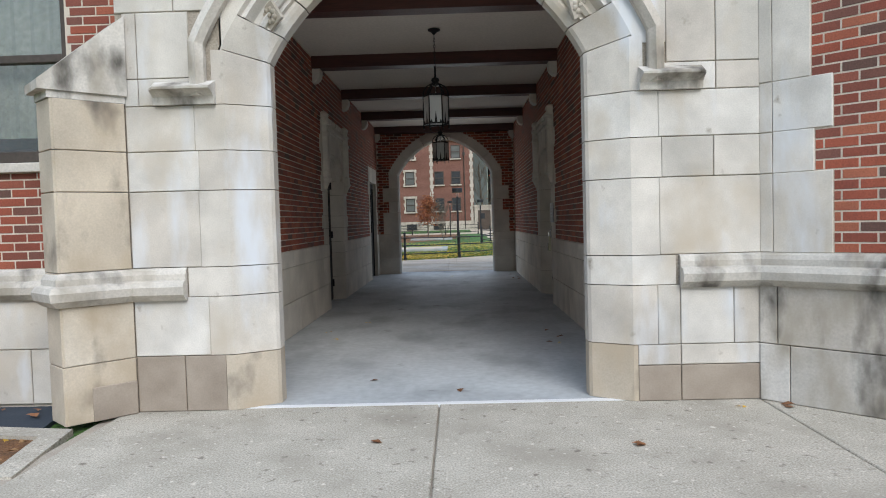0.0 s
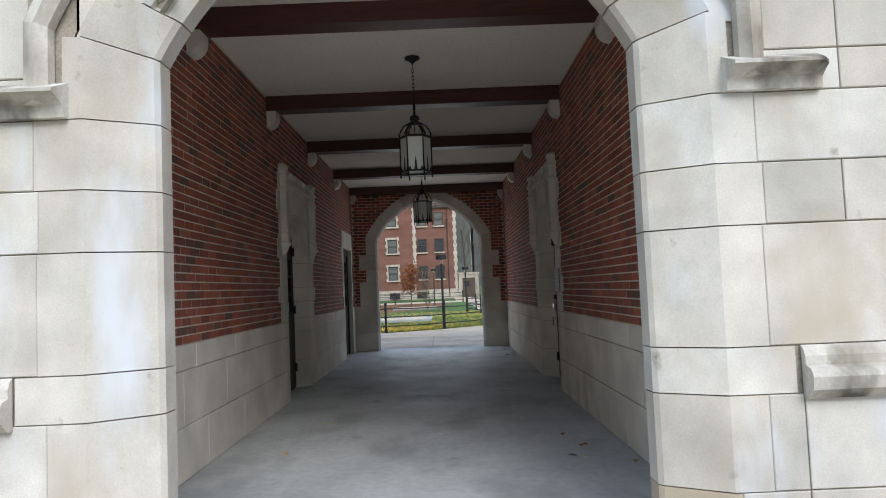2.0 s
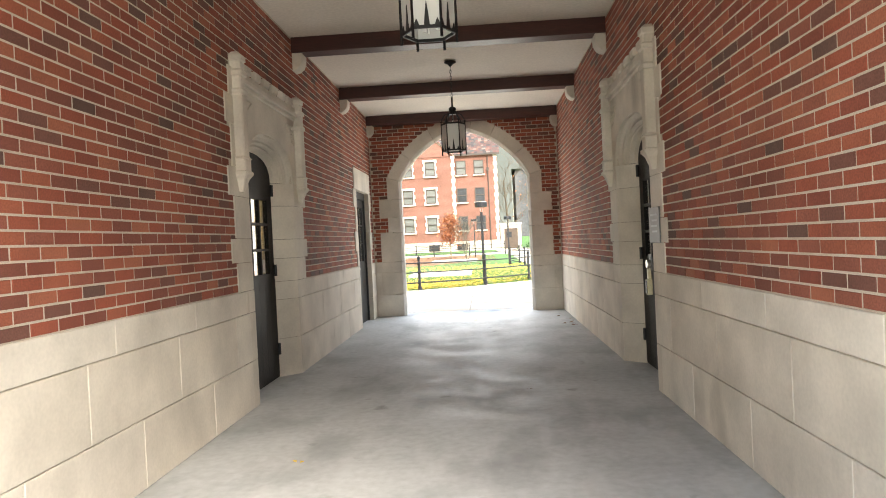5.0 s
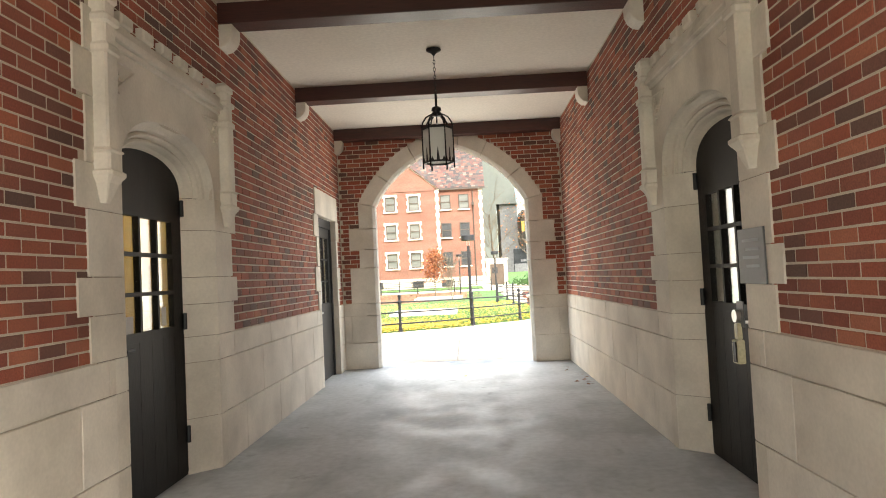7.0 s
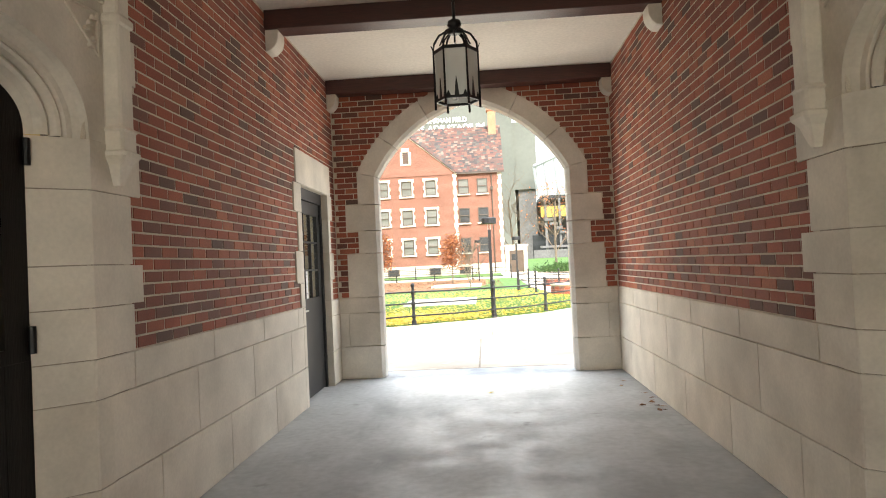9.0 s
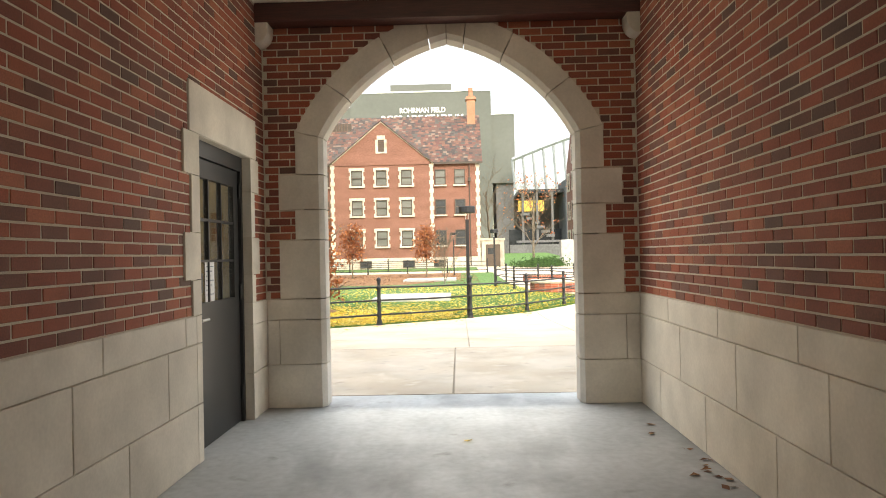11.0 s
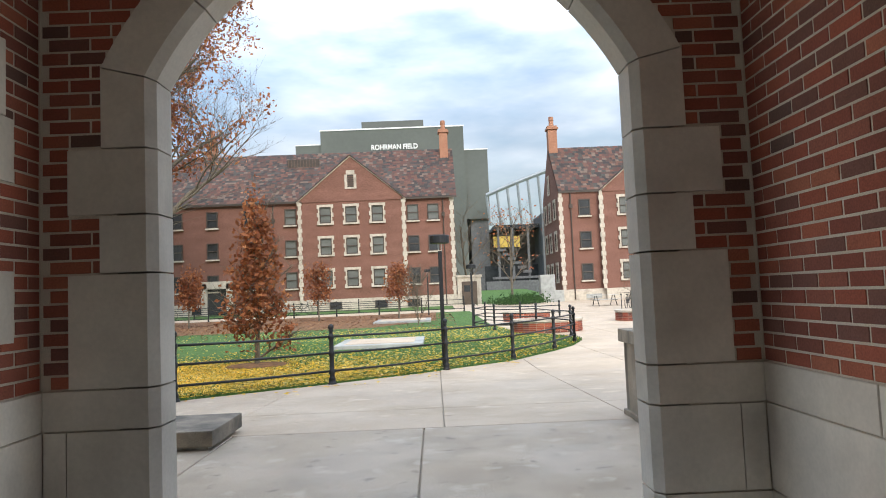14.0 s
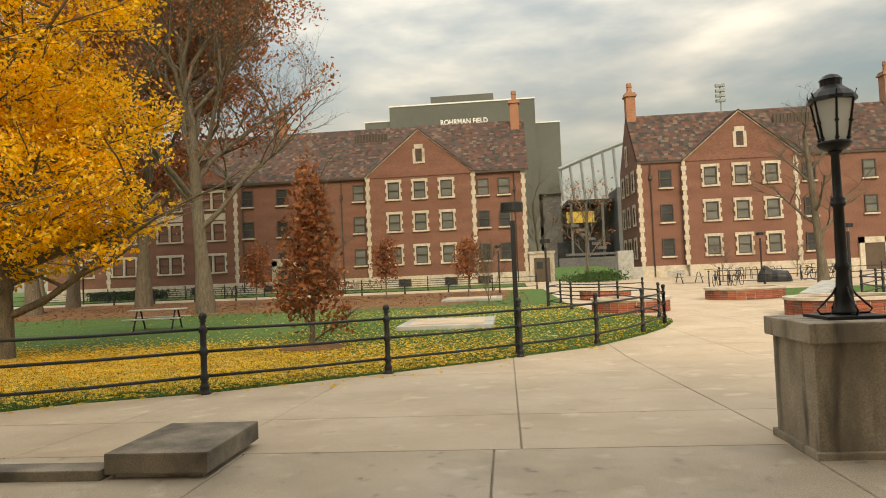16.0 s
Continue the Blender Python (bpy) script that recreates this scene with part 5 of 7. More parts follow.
def slab(x0, x1, y0, y1, material, parent):
    n = [y0] + [k for k in (17.6, 21, 28, 34) if y0 + 0.05 < k < y1 - 0.05] + [y1]
    g, c = 0.006, 0.006
    bm = bmesh.new()
    rows = []
    for i, y in enumerate(n):
        yy = y + (g if i == 0 else -g if i == len(n) - 1 else 0)
        rows.append([bm.verts.new((x, yy, gz(yy) + dz)) for x, dz in ((x0 + g, -0.06), (x0 + g, -c), (x0 + g + c, 0), (x1 - g - c, 0), (x1 - g, -c), (x1 - g, -0.06))])
    for a, b in zip(rows, rows[1:]):
        for k in range(5):
            bm.faces.new((a[k], a[k + 1], b[k + 1], b[k]))
    for r in (rows[0], rows[-1]):
        bm.faces.new(r)
    part("paving_slab", bm, material, parent)


tagged(put("paving_bed", mesh_of("paving_bed", [(x, y, gz(y) - 0.022) for y in (17.57, 21, 28, 34, 46) for x in (-30, 40)], [(2 * i, 2 * i + 1, 2 * i + 3, 2 * i + 2) for i in range(4)], M_JOINT)), "dark open joints under the slabs", "ground", kind="structure")
near_x = [-12, -10, -8.2, -6.2, -4.15, -2.14, -0.17, 2.0, 4.1, 6.3, 8.5, 11, 14]
for a, b in zip(near_x, near_x[1:]):
    slab(a, b, 17.58, 20.94, M_CONC_OLD, pavement)
for a, b in zip([-12, -10, -8.2, -6.2, -4.1, -2.45, 0.04, 2.05, 4.1, 6.3, 8.5, 11, 14], [-10, -8.2, -6.2, -4.1, -2.45, 0.04, 2.05, 4.1, 6.3, 8.5, 11, 14, 18]):
    for c, d in ((20.94, 22.45), (22.45, 26.1), (26.1, 29.7), (29.7, 33.2), (33.2, 37), (37, 41), (41, 45.9)):
        if b > edge_x((c + d) / 2) - 2.5:
            slab(a, b, c, d, M_CONC, pavement)
far_y = [45.9, 52, 60, 68, 76]
tagged(put("pavement_far", mesh_of("pavement_far", [(x, y, gz(y)) for y in far_y for x in (1.5, 40)] + [(x, y, gz(y) + 0.004) for y in (62.5, 66.5) for x in (-70, 1.5)],
                                   [(2 * i, 2 * i + 1, 2 * i + 3, 2 * i + 2) for i in range(len(far_y) - 1)] + [(10, 11, 13, 12)], M_CONC)), "pale concrete plaza and path before the halls", "pavement", kind="structure")
lv, lq = [], []
ys = list(np.arange(17.6, 62.01, 0.37))
for y in ys:
    e = edge_x(y)
    lv += [(-70, y, gz(y) + 0.02), (e - 0.3, y, gz(y) + 0.025), (e - 0.03, y, gz(y) + 0.018), (e, y, gz(y) - 0.03)]
for i in range(len(ys) - 1):
    lq += [(4 * i + k, 4 * i + k + 1, 4 * i + k + 5, 4 * i + k + 4) for k in range(3)]
lawn = tagged(put("lawn", mesh_of("lawn", lv, lq, M_GRASS)), "green autumn lawn behind the rail", "lawn", kind="structure")
tagged(put("leaf_bed", mesh_of("leaf_bed", [(x, y, gz(y) + 0.03) for y in (47.5, 52, 57, 62) for x in (-70, -30, -8 + (y > 50) * 5, -3 + (y > 50) * 3)],
                               [(4 * i + k, 4 * i + k + 1, 4 * i + k + 5, 4 * i + k + 4) for i in range(3) for k in range(3)], M_LITTER)), "brown leaf litter under the trees", "leaf litter", kind="structure")
# forecourt before the entrance
front_court = thing("forecourt", "aged grey concrete forecourt slabs", "pavement", kind="structure")
for a, b in ((-2.3, -0.05), (-0.05, 2.21), (2.21, 6)):
    for c, d in ((-8, -3.2), (-3.2, 0.2), (0.2, 4.84)):
        slab(a, b, c, d, M_CONC_FRONT, front_court)
tagged(part("forecourt_bed", boxes((-2.4, 6, -8, 4.84, -0.2, -0.022)), M_JOINT), "dark open joints under the forecourt", "ground", kind="structure")
tagged(prism("kerb_edge", [(-2.33, 3.6), (-2.48, 4.45), (-6, 5.0), (-6, 4.85), (-2.62, 4.3), (-2.48, 3.6)], -0.1, -0.005, M_CONC_FRONT), "narrow concrete edging beside the planting bed", "edging", kind="structure")
tagged(prism("planting_bed", [(-2.36, 1.0), (-2.47, 3.62), (-2.63, 4.32), (-6.4, 4.9), (-6.4, 1.0)], -0.12, -0.03, M_LITTER), "brown mulch bed with fallen leaves", "planting bed", kind="structure")
tagged(prism("ground_mat", [(-2.7, 4.42), (-2.85, 5.08), (-6, 5.08), (-6, 5.02)], -0.1, -0.015, M_MAT), "dark weed fabric strewn with leaves", "ground cover", kind="structure")


# ---- leaves on the ground ----
def scatter(name, spots, material, size, label, category):
    """Small curled leaves lying at the given places, in one mesh."""
    rng = random.Random(len(spots))
    V, Q = [], []
    for x, y, z in spots:
        a, s = rng.uniform(0, 6.28), size * rng.uniform(0.6, 1.3)
        c, d = math.cos(a) * s, math.sin(a) * s
        n = len(V)
        V += [(x - c, y - d, z), (x + d * 0.7, y - c * 0.7, z + s * rng.uniform(0.05, 0.5)), (x + c, y + d, z + s * rng.uniform(0, 0.4)), (x - d * 0.7, y + c * 0.7, z + s * rng.uniform(0.05, 0.5))]
        Q += [(n, n + 1, n + 2), (n, n + 2, n + 3)]
    return tagged(put(name, mesh_of(name, V, Q, material)), label, category, kind="stuff")


rng = random.Random(5)
spots = []
while len(spots) < 60000:
    x, y = rng.gauss(-9.0, 4.2), rng.gauss(28.2, 2.3)
    if x < edge_x(y) - 0.05 and 20 < y < 36:
        spots.append((x, y, gz(y) + 0.03))
for _ in range(9000):
    y = rng.uniform(22.5, 46)
    x = edge_x(y) - abs(rng.gauss(0, 6)) - 0.05
    spots.append((x, y, gz(y) + 0.03))
for _ in range(160):
    y = rng.uniform(18, 30)
    spots.append((edge_x(y) + abs(rng.gauss(0, 0.6)), y, gz(y) + 0.006))
scatter("fallen_leaves", spots, M_LEAFY, 0.045, "yellow ginkgo leaves scattered over the grass", "leaves")
scatter("fallen_leaves", [(x, y, gz(y) + 0.04) for x, y in ((rng.uniform(-34, 1), rng.triangular(42, 62, 57)) for _ in range(7000))],
        M_LEAFB, 0.07, "brown oak leaves thick under the far trees", "leaves")
for pts, mt, s, lb in (([(1.4, 15.1), (1.48, 14.96), (1.43, 15.2), (1.35, 15.05), (1.5, 15.3), (1.44, 14.8), (1.42, 16.28), (1.36, 16.0), (1.45, 15.6), (0.47, 10.6), (1.2, 7.5), (1.05, 7.14), (1.49, 6.9), (1.11, 7.9), (-0.38, 4.0), (0.1, 5.2), (-0.6, 5.6), (1.1, 3.9), (2.3, 4.6), (-2.6, 4.0), (-2.7, 3.7), (-2.62, 4.15), (-2.9, 3.5), (-2.56, 3.85), (-2.8, 3.95), (-3.0, 4.9), (-3.3, 4.95), (-2.95, 4.75)], M_LEAFB, 0.035, "dry brown leaves blown along the passage wall"),
                       ([(-1.08, 8.8), (-1.47, 8.13), (1.15, 7.1), (-0.05, 15.87), (-1.3, 7.6), (2.0, 4.6), (-2.75, 4.2), (-1.6, 6.2)], M_LEAFY, 0.025, "small yellow leaves on the passage floor")):
    scatter("fallen_leaves", [(x + rng.uniform(-0.03, 0.03), y + rng.uniform(-0.03, 0.03), gz(y) + 0.004) for x, y in pts for _ in range(2)], mt, s, lb, "leaves")
V, Q = [], []
for _ in range(70000):
    y = 22.8 + 16 * rng.random() ** 1.6
    x = edge_x(y) - 11 * rng.random() ** 1.3 + 0.02
    a, h, b = rng.uniform(0, 6.28), rng.uniform(0.03, 0.075), rng.uniform(-0.03, 0.03)
    n, w, z = len(V), 0.006, gz(y) + 0.012
    V += [(x - w * math.cos(a), y - w * math.sin(a), z), (x + w * math.cos(a), y + w * math.sin(a), z), (x + b, y + b * 0.6, z + h)]
    Q.append((n, n + 1, n + 2))
tagged(put("grass_blades", mesh_of("grass_blades", V, Q, M_BLADE)), "blades of mown grass along the walk", "grass", kind="stuff")


# ---- iron rail fences ----
POST = [(0.085, 0.0), (0.085, 0.03), (0.065, 0.05), (0.062, 0.10), (0.07, 0.11), (0.05, 0.14), (0.042, 0.19), (0.058, 0.21), (0.058, 0.27), (0.042, 0.29), (0.042, 0.52), (0.058, 0.54), (0.058, 0.60),
        (0.042, 0.62), (0.042, 0.82), (0.058, 0.84), (0.058, 0.90), (0.04, 0.92), (0.03, 0.97), (0.055, 0.985), (0.035, 1.0), (0.052, 1.03), (0.055, 1.06), (0.04, 1.095), (0.01, 1.11)]
post_me = None


def fence(pts, label, rails=(0.24, 0.57, 0.87), scale=1.0, r=0.021):
    """Posts at the given places with round rails between them."""
    global post_me
    if post_me is None:
        bm = lathe(bmesh.new(), POST, 14)
        bmesh.ops.recalc_face_normals(bm, faces=bm.faces)
        post_me = bpy.data.meshes.new("post")
        bm.to_mesh(post_me)
        bm.free()
        post_me.materials.append(M_RAIL)
        post_me.shade_smooth()
    ob = thing("fence", label, "fence", "iron fences")
    for x, y in pts:
        put("post", post_me, ob, Matrix.Translation((x, y, gz(y) - 0.01)) @ Matrix.Scale(scale, 4))
    for (xa, ya), (xb, yb) in zip(pts, pts[1:]):
        for h in rails:
            bm = bmesh.new()
            a, b = Vector((xa, ya, gz(ya) + h * scale)), Vector((xb, yb, gz(yb) + h * scale))
            tube(bm, [a, (a + b) / 2 + Vector((0, 0, -0.012)), b], r, 8)
            part("rail", bm, M_RAIL, ob, smooth=True)
    return ob


fence([(-8.6, 21.0), (-6.35, 22.75), (-4.11, 24.53), (-1.95, 26.42), (0.18, 28.5), (1.80, 30.1), (3.20, 32.45), (4.22, 34.75)], "dark iron post-and-rail fence curving along the lawn edge")
fence([(4.22, 34.75), (4.55, 36.9), (3.99, 41.0), (2.39, 41.9), (1.73, 44.9), (2.35, 46.5), (3.79, 44.46), (5.57, 44.5)], "dark iron post-and-rail fence round a planter")
fence([(x, 61.9) for x in np.arange(-40, 3, 3.0)], "dark iron rail fence along the far path")
fence([(x, 67.0) for x in np.arange(-38, 0, 3.2)], "dark iron rail fence before the hall")
fence([(12.6, 57.5), (15, 57), (18, 56.6), (21, 56), (24, 55.5)], "dark iron rail fence beside the plaza")
fence([(12.4, 39.5), (13.2, 42.5), (15, 45), (18, 47)], "dark iron rail fence beside the plaza")


# ---- stone slab, kerb, pier with lantern ----
st = thing("coping_slab", "weathered grey stone slab lying on a low plinth", "stone slab")
part("top", boxes((-2.9, -2.14, 20.3, 21.28, 0.035, 0.185), bevel=0.012), M_SLAB, st)
part("plinth", boxes((-2.85, -2.2, 20.36, 21.22, -0.03, 0.035)), M_STONE_OLD, st)
tagged(part("low_kerb", boxes((-9, -2.92, 20.28, 20.5, -0.05, 0.075), (-2.9, -2.72, 18.0, 19.6, -0.05, 0.10), bevel=0.01), M_SLAB), "low weathered stone kerb", "kerb", kind="structure")
pier = thing("lamp_pier", "square weathered stone pier with a flat cap", "pier")
part("shaft", boxes((2.03, 2.75, 20.53, 21.25, -0.02, 0.775), bevel=0.008), M_PIER, pier)
part("base", boxes((2.0, 2.78, 20.5, 21.28, -0.03, 0.05), bevel=0.01), M_PIER, pier)
part("cap", boxes((1.985, 2.80, 20.48, 21.30, 0.775, 0.915), bevel=0.012), M_PIER, pier)
lamp = thing("lamp_post", "black cast-iron lantern post standing on a stone pier", "street lamp", at=Matrix.Translation((2.41, 20.89, 0.915)))
part("base_plate", boxes((-0.21, 0.21, -0.21, 0.21, 0.0, 0.025), bevel=0.006), M_IRON, lamp)
part("column", lathe(bmesh.new(), [(0.09, 0.025), (0.085, 0.05), (0.07, 0.07), (0.06, 0.16), (0.065, 0.18), (0.05, 0.22), (0.042, 0.34), (0.052, 0.35), (0.052, 0.38), (0.04, 0.40), (0.036, 0.80), (0.052, 0.815), (0.052, 0.835),
                                 (0.045, 0.84), (0.05, 0.86), (0.032, 0.88), (0.028, 1.18), (0.05, 1.20), (0.03, 1.22)], 16), M_IRON, lamp, smooth=True)
for sx, sy in ((1, 0), (-1, 0), (0, 1), (0, -1)):
    bm = tube(bmesh.new(), [(0.05 * sx, 0.05 * sy, 0.22), (0.08 * sx, 0.08 * sy, 0.17), (0.16 * sx, 0.16 * sy, 0.09), (0.19 * sx, 0.19 * sy, 0.06), (0.17 * sx, 0.17 * sy, 0.032), (0.10 * sx, 0.10 * sy, 0.032)], 0.008, 6)
    part("scroll_bracket", bm, M_IRON, lamp, smooth=True)
hx = [(0.88 * math.cos(math.pi / 3 * i + 0.3), 0.88 * math.sin(math.pi / 3 * i + 0.3)) for i in range(6)]
part("lantern_base", lathe(bmesh.new(), [(0.03, 1.20), (0.10, 1.235), (0.115, 1.26), (0.115, 1.28)], 12), M_IRON, lamp, smooth=True)
for c, s in hx:
    bm = bmesh.new()
    tube(bm, [(0.105 * c, 0.105 * s, 1.27), (0.165 * c, 0.165 * s, 1.58), (0.19 * c, 0.19 * s, 1.64)], 0.010, 6, 0.005)
    for zz, rr in ((1.30, 0.112), (1.42, 0.135)):
        lathe(bm, [(0.012, -0.01), (0.017, 0), (0.012, 0.01)], 8, (rr * c, rr * s, zz))
    part("cage_bar", bm, M_IRON, lamp)
for i in range(6):
    (c0, s0), (c1, s1) = hx[i], hx[(i + 1) % 6]
    bm = bmesh.new()
    f = [bm.verts.new(p) for p in ((c0 * 0.102, s0 * 0.102, 1.28), (c1 * 0.102, s1 * 0.102, 1.28), (c1 * 0.158, s1 * 0.158, 1.575), (c0 * 0.158, s0 * 0.158, 1.575))]
    g = [bm.verts.new((v.co.x * 0.97, v.co.y * 0.97, v.co.z)) for v in f]
    bm.faces.new(f)
    bm.faces.new(g[::-1])
    for k in range(4):
        bm.faces.new((f[k], f[(k + 1) % 4], g[(k + 1) % 4], g[k]))
    part("pane", bm, M_FROST, lamp, "seeded pale glass pane")
part("roof", lathe(bmesh.new(), [(0.168, 1.575), (0.163, 1.60), (0.13, 1.64), (0.082, 1.68), (0.072, 1.69), (0.072, 1.73), (0.08, 1.735), (0.052, 1.765), (0.016, 1.78)], 12), M_IRON, lamp, smooth=False)


# ---- path lamps, planters, table, pads ----
def path_lamp(x, y, h):
    ob = thing("path_lamp", "dark square path lamp with a flat round head", "street lamp", "path lamps", at=Matrix.Translation((x, y, gz(y))))
    part("pole", boxes((-0.045, 0.045, -0.045, 0.045, 0, h - 0.35), bevel=0.006), M_RAIL, ob)
    bm = bmesh.new()
    for sx in (-0.035, 0.035):
        tube(bm, [(sx, 0, h - 0.36), (sx, 0, h - 0.18)], 0.008, 6)
    part("stem", bm, M_STEEL, ob)
    part("head", lathe(bmesh.new(), [(0.21, h - 0.18), (0.215, h - 0.17), (0.215, h - 0.02), (0.20, h), (0.0, h + 0.005)], 20), M_RAIL, ob)


for x, y, h in ((0.14, 28.75, 2.92), (1.64, 44.2, 2.85), (-0.47, 58, 3.0), (15.8, 59.6, 3.1), (14.6, 46.2, 3.0), (-33, 66, 3.0)):
    path_lamp(x, y, h)


def planter(x, y, rx, ry, h, label):
    ob = thing("planter", label, "planter", "brick planters", at=Matrix.Translation((x, y, gz(y))))
    pts = [(rx * math.cos(2 * math.pi * i / 28), ry * math.sin(2 * math.pi * i / 28)) for i in range(28)]
    V, Q = [], []
    for k in range(int(h / 0.075)):
        for i in range(28):
            (xa, ya), (xb, yb) = pts[i], pts[(i + 1) % 28]
            sh = 0.5 if k % 2 else 0.0
            (xa, ya), (xb, yb) = (xa + (xb - xa) * (0.03 + sh * 0.0), ya + (yb - ya) * 0.03), (xa + (xb - xa) * 0.97, ya + (yb - ya) * 0.97)
            z0, z1 = k * 0.075 + 0.005, k * 0.075 + 0.07
            n = len(V)
            V += [(xa, ya, z0), (xb, yb, z0), (xb, yb, z1), (xa, ya, z1), (xa * 0.96, ya * 0.96, z0), (xb * 0.96, yb * 0.96, z0), (xb * 0.96, yb * 0.96, z1), (xa * 0.96, ya * 0.96, z1)]
            Q += [(n, n + 1, n + 2, n + 3), (n + 3, n + 2, n + 6, n + 7), (n, n + 3, n + 7, n + 4), (n + 1, n + 5, n + 6, n + 2)]
    put("brickwork", mesh_of("brickwork", V, Q, M_BRICKS), ob, kind="stuff")
    bm = bmesh.new()
    bot = [bm.verts.new((px * 0.985, py * 0.985, 0.0)) for px, py in pts]
    top = [bm.verts.new((px * 0.985, py * 0.985, h)) for px, py in pts]
    for i in range(28):
        bm.faces.new((bot[i], bot[(i + 1) % 28], top[(i + 1) % 28], top[i]))
    part("core", bm, M_MORTAR, ob)
    bm = bmesh.new()
    rings = [[bm.verts.new((px * s, py * s, z)) for px, py in pts] for s, z in ((1.03, h), (1.03, h + 0.08), (0.82, h + 0.08), (0.82, h - 0.02))]
    for a, b in zip(rings, rings[1:]):
        for i in range(28):
            bm.faces.new((a[i], a[(i + 1) % 28], b[(i + 1) % 28], b[i]))
    part("coping", bm, M_FARSTONE, ob)
    bm = bmesh.new()
    bm.faces.new([bm.verts.new((px * 0.83, py * 0.83, h + 0.01)) for px, py in pts])
    part("soil", bm, M_LITTER, ob)


planter(4.3, 40.3, 1.35, 1.2, 0.42, "curved red brick planter with a pale coping inside the fence")
planter(10.0, 45.6, 1.6, 1.25, 0.42, "low red brick planter with a pale coping on the plaza")
planter(9.65, 36.3, 1.6, 1.4, 0.45, "low red brick planter with a pale coping on the plaza")
planter(4.6, 48.5, 1.2, 0.9, 0.4, "low red brick planter with a pale coping on the plaza")
for x0, x1, y0, y1, lb in ((-3.3, -0.45, 35.3, 38.6, "flat pale concrete utility pad in the grass"), (-3.4, -0.3, 50.4, 54.0, "flat pale concrete utility pad in the grass")):
    pad = thing("utility_pad", lb, "concrete pad", "utility pads")
    part("slab", boxes((x0, x1, y0, y1, gz(y0) - 0.05, gz(y0) + 0.14), bevel=0.02), M_TOWERL, pad)
    part("hatch", boxes((x0 + 0.3, x1 - 0.3, y0 + 0.5, y1 - 0.5, gz(y0) + 0.14, gz(y0) + 0.155)), M_CONC, pad)


def picnic_table(x, y, yaw, label):
    ob = thing("picnic_table", label, "picnic table", "picnic tables", at=Matrix.Translation((x, y, gz(y))) @ pose(0, 0, 0, 0, 0, yaw))
    for k in range(4):
        part("tabletop_board", boxes((-0.95, 0.95, -0.36 + k * 0.18, -0.19 + k * 0.18, 0.73, 0.765), bevel=0.006), M_TIMBER, ob)
    for s in (-1, 1):
        part("bench", boxes((-0.95, 0.95, min(s * 0.62, s * 0.88), max(s * 0.62, s * 0.88), 0.43, 0.465), bevel=0.006), M_TIMBER, ob)
    for sx in (-0.65, 0.65):
        for s in (-1, 1):
            part("leg", tube(bmesh.new(), [(sx, s * 0.18, 0.73), (sx, s * 0.70, 0.0)], 0.03, 6), M_IRON, ob)
        part("crossbar", tube(bmesh.new(), [(sx, -0.75, 0.41), (sx, 0.75, 0.41)], 0.026, 6), M_IRON, ob)


picnic_table(-12.6, 39.2, 12, "grey weathered picnic table on the lawn")
picnic_table(12.0, 62.0, 5, "dark picnic bench on the plaza by the hall")


def bicycle(x, y, yaw):
    ob = thing("bicycle", "parked bicycle at the far rack", "bicycle", "parked bicycles", at=Matrix.Translation((x, y, gz(y))) @ pose(0, 0, 0, 0, 0, yaw))
    for cx in (-0.5, 0.5):
        bm = tube(bmesh.new(), [(cx + 0.33 * math.cos(2 * math.pi * i / 16), 0, 0.35 + 0.33 * math.sin(2 * math.pi * i / 16)) for i in range(17)], 0.02, 5)
        part("wheel", bm, M_IRON, ob)
    bm = bmesh.new()
    for a, b in (((-0.5, 0, 0.35), (-0.15, 0, 0.85)), ((-0.5, 0, 0.35), (-0.05, 0, 0.33)), ((-0.15, 0, 0.85), (-0.05, 0, 0.33)), ((-0.15, 0, 0.8), (0.35, 0, 0.85)), ((-0.05, 0, 0.33), (0.35, 0, 0.8)), ((0.35, 0, 0.98), (0.5, 0, 0.35))):
        tube(bm, [a, b], 0.022, 5)
    part("frame", bm, M_RAIL, ob)
    part("saddle", boxes((-0.28, -0.05, -0.06, 0.06, 0.86, 0.92), bevel=0.02), M_IRON, ob)
    part("handlebar", tube(bmesh.new(), [(0.34, -0.25, 1.0), (0.34, 0.25, 1.0)], 0.015, 5), M_IRON, ob)


for i, x in enumerate((-30, -28.2, -27.2, -24, -21.5, -15, -13.8, -12.4, -10.6)):
    bicycle(x, 68.5, (20, -15, 35, 70, 10, -30)[i % 6])
for x, y, yaw in ((11.6, 56.2, 75), (12.1, 56.5, 60), (12.7, 56.1, 80), (13.3, 56.4, 50), (18.2, 59.8, 70), (18.8, 60.1, 40), (19.5, 59.9, 15), (21.2, 62.0, 30)):
    bicycle(x, y, yaw)
# covered bicycle, leaning stone and a patch of lawn on the plaza
cov = thing("covered_bicycle", "bicycle under a sagging black tarpaulin", "bicycle", at=Matrix.Translation((16.4, 59.3, gz(59.3))) @ pose(0, 0, 0, 0, 0, -12))
bm = bmesh.new()
rows = []
for i in range(13):
    u = -1 + i / 6
    top = 0.72 + 0.28 * math.exp(-((u + 0.45) / 0.28) ** 2) - 0.22 * max(0.0, u - 0.5) + 0.03 * math.sin(9 * u)
    half = 0.30 + 0.05 * math.sin(7 * u)
    end = 0.55 if i in (0, 12) else 1.0
    rows.append([bm.verts.new((0.95 * u, v * half, z * top * end)) for v, z in ((-1.1, 0.02), (-1.0, 0.45), (-0.45, 0.92), (0.0, 1.0), (0.45, 0.92), (1.0, 0.45), (1.1, 0.02))])
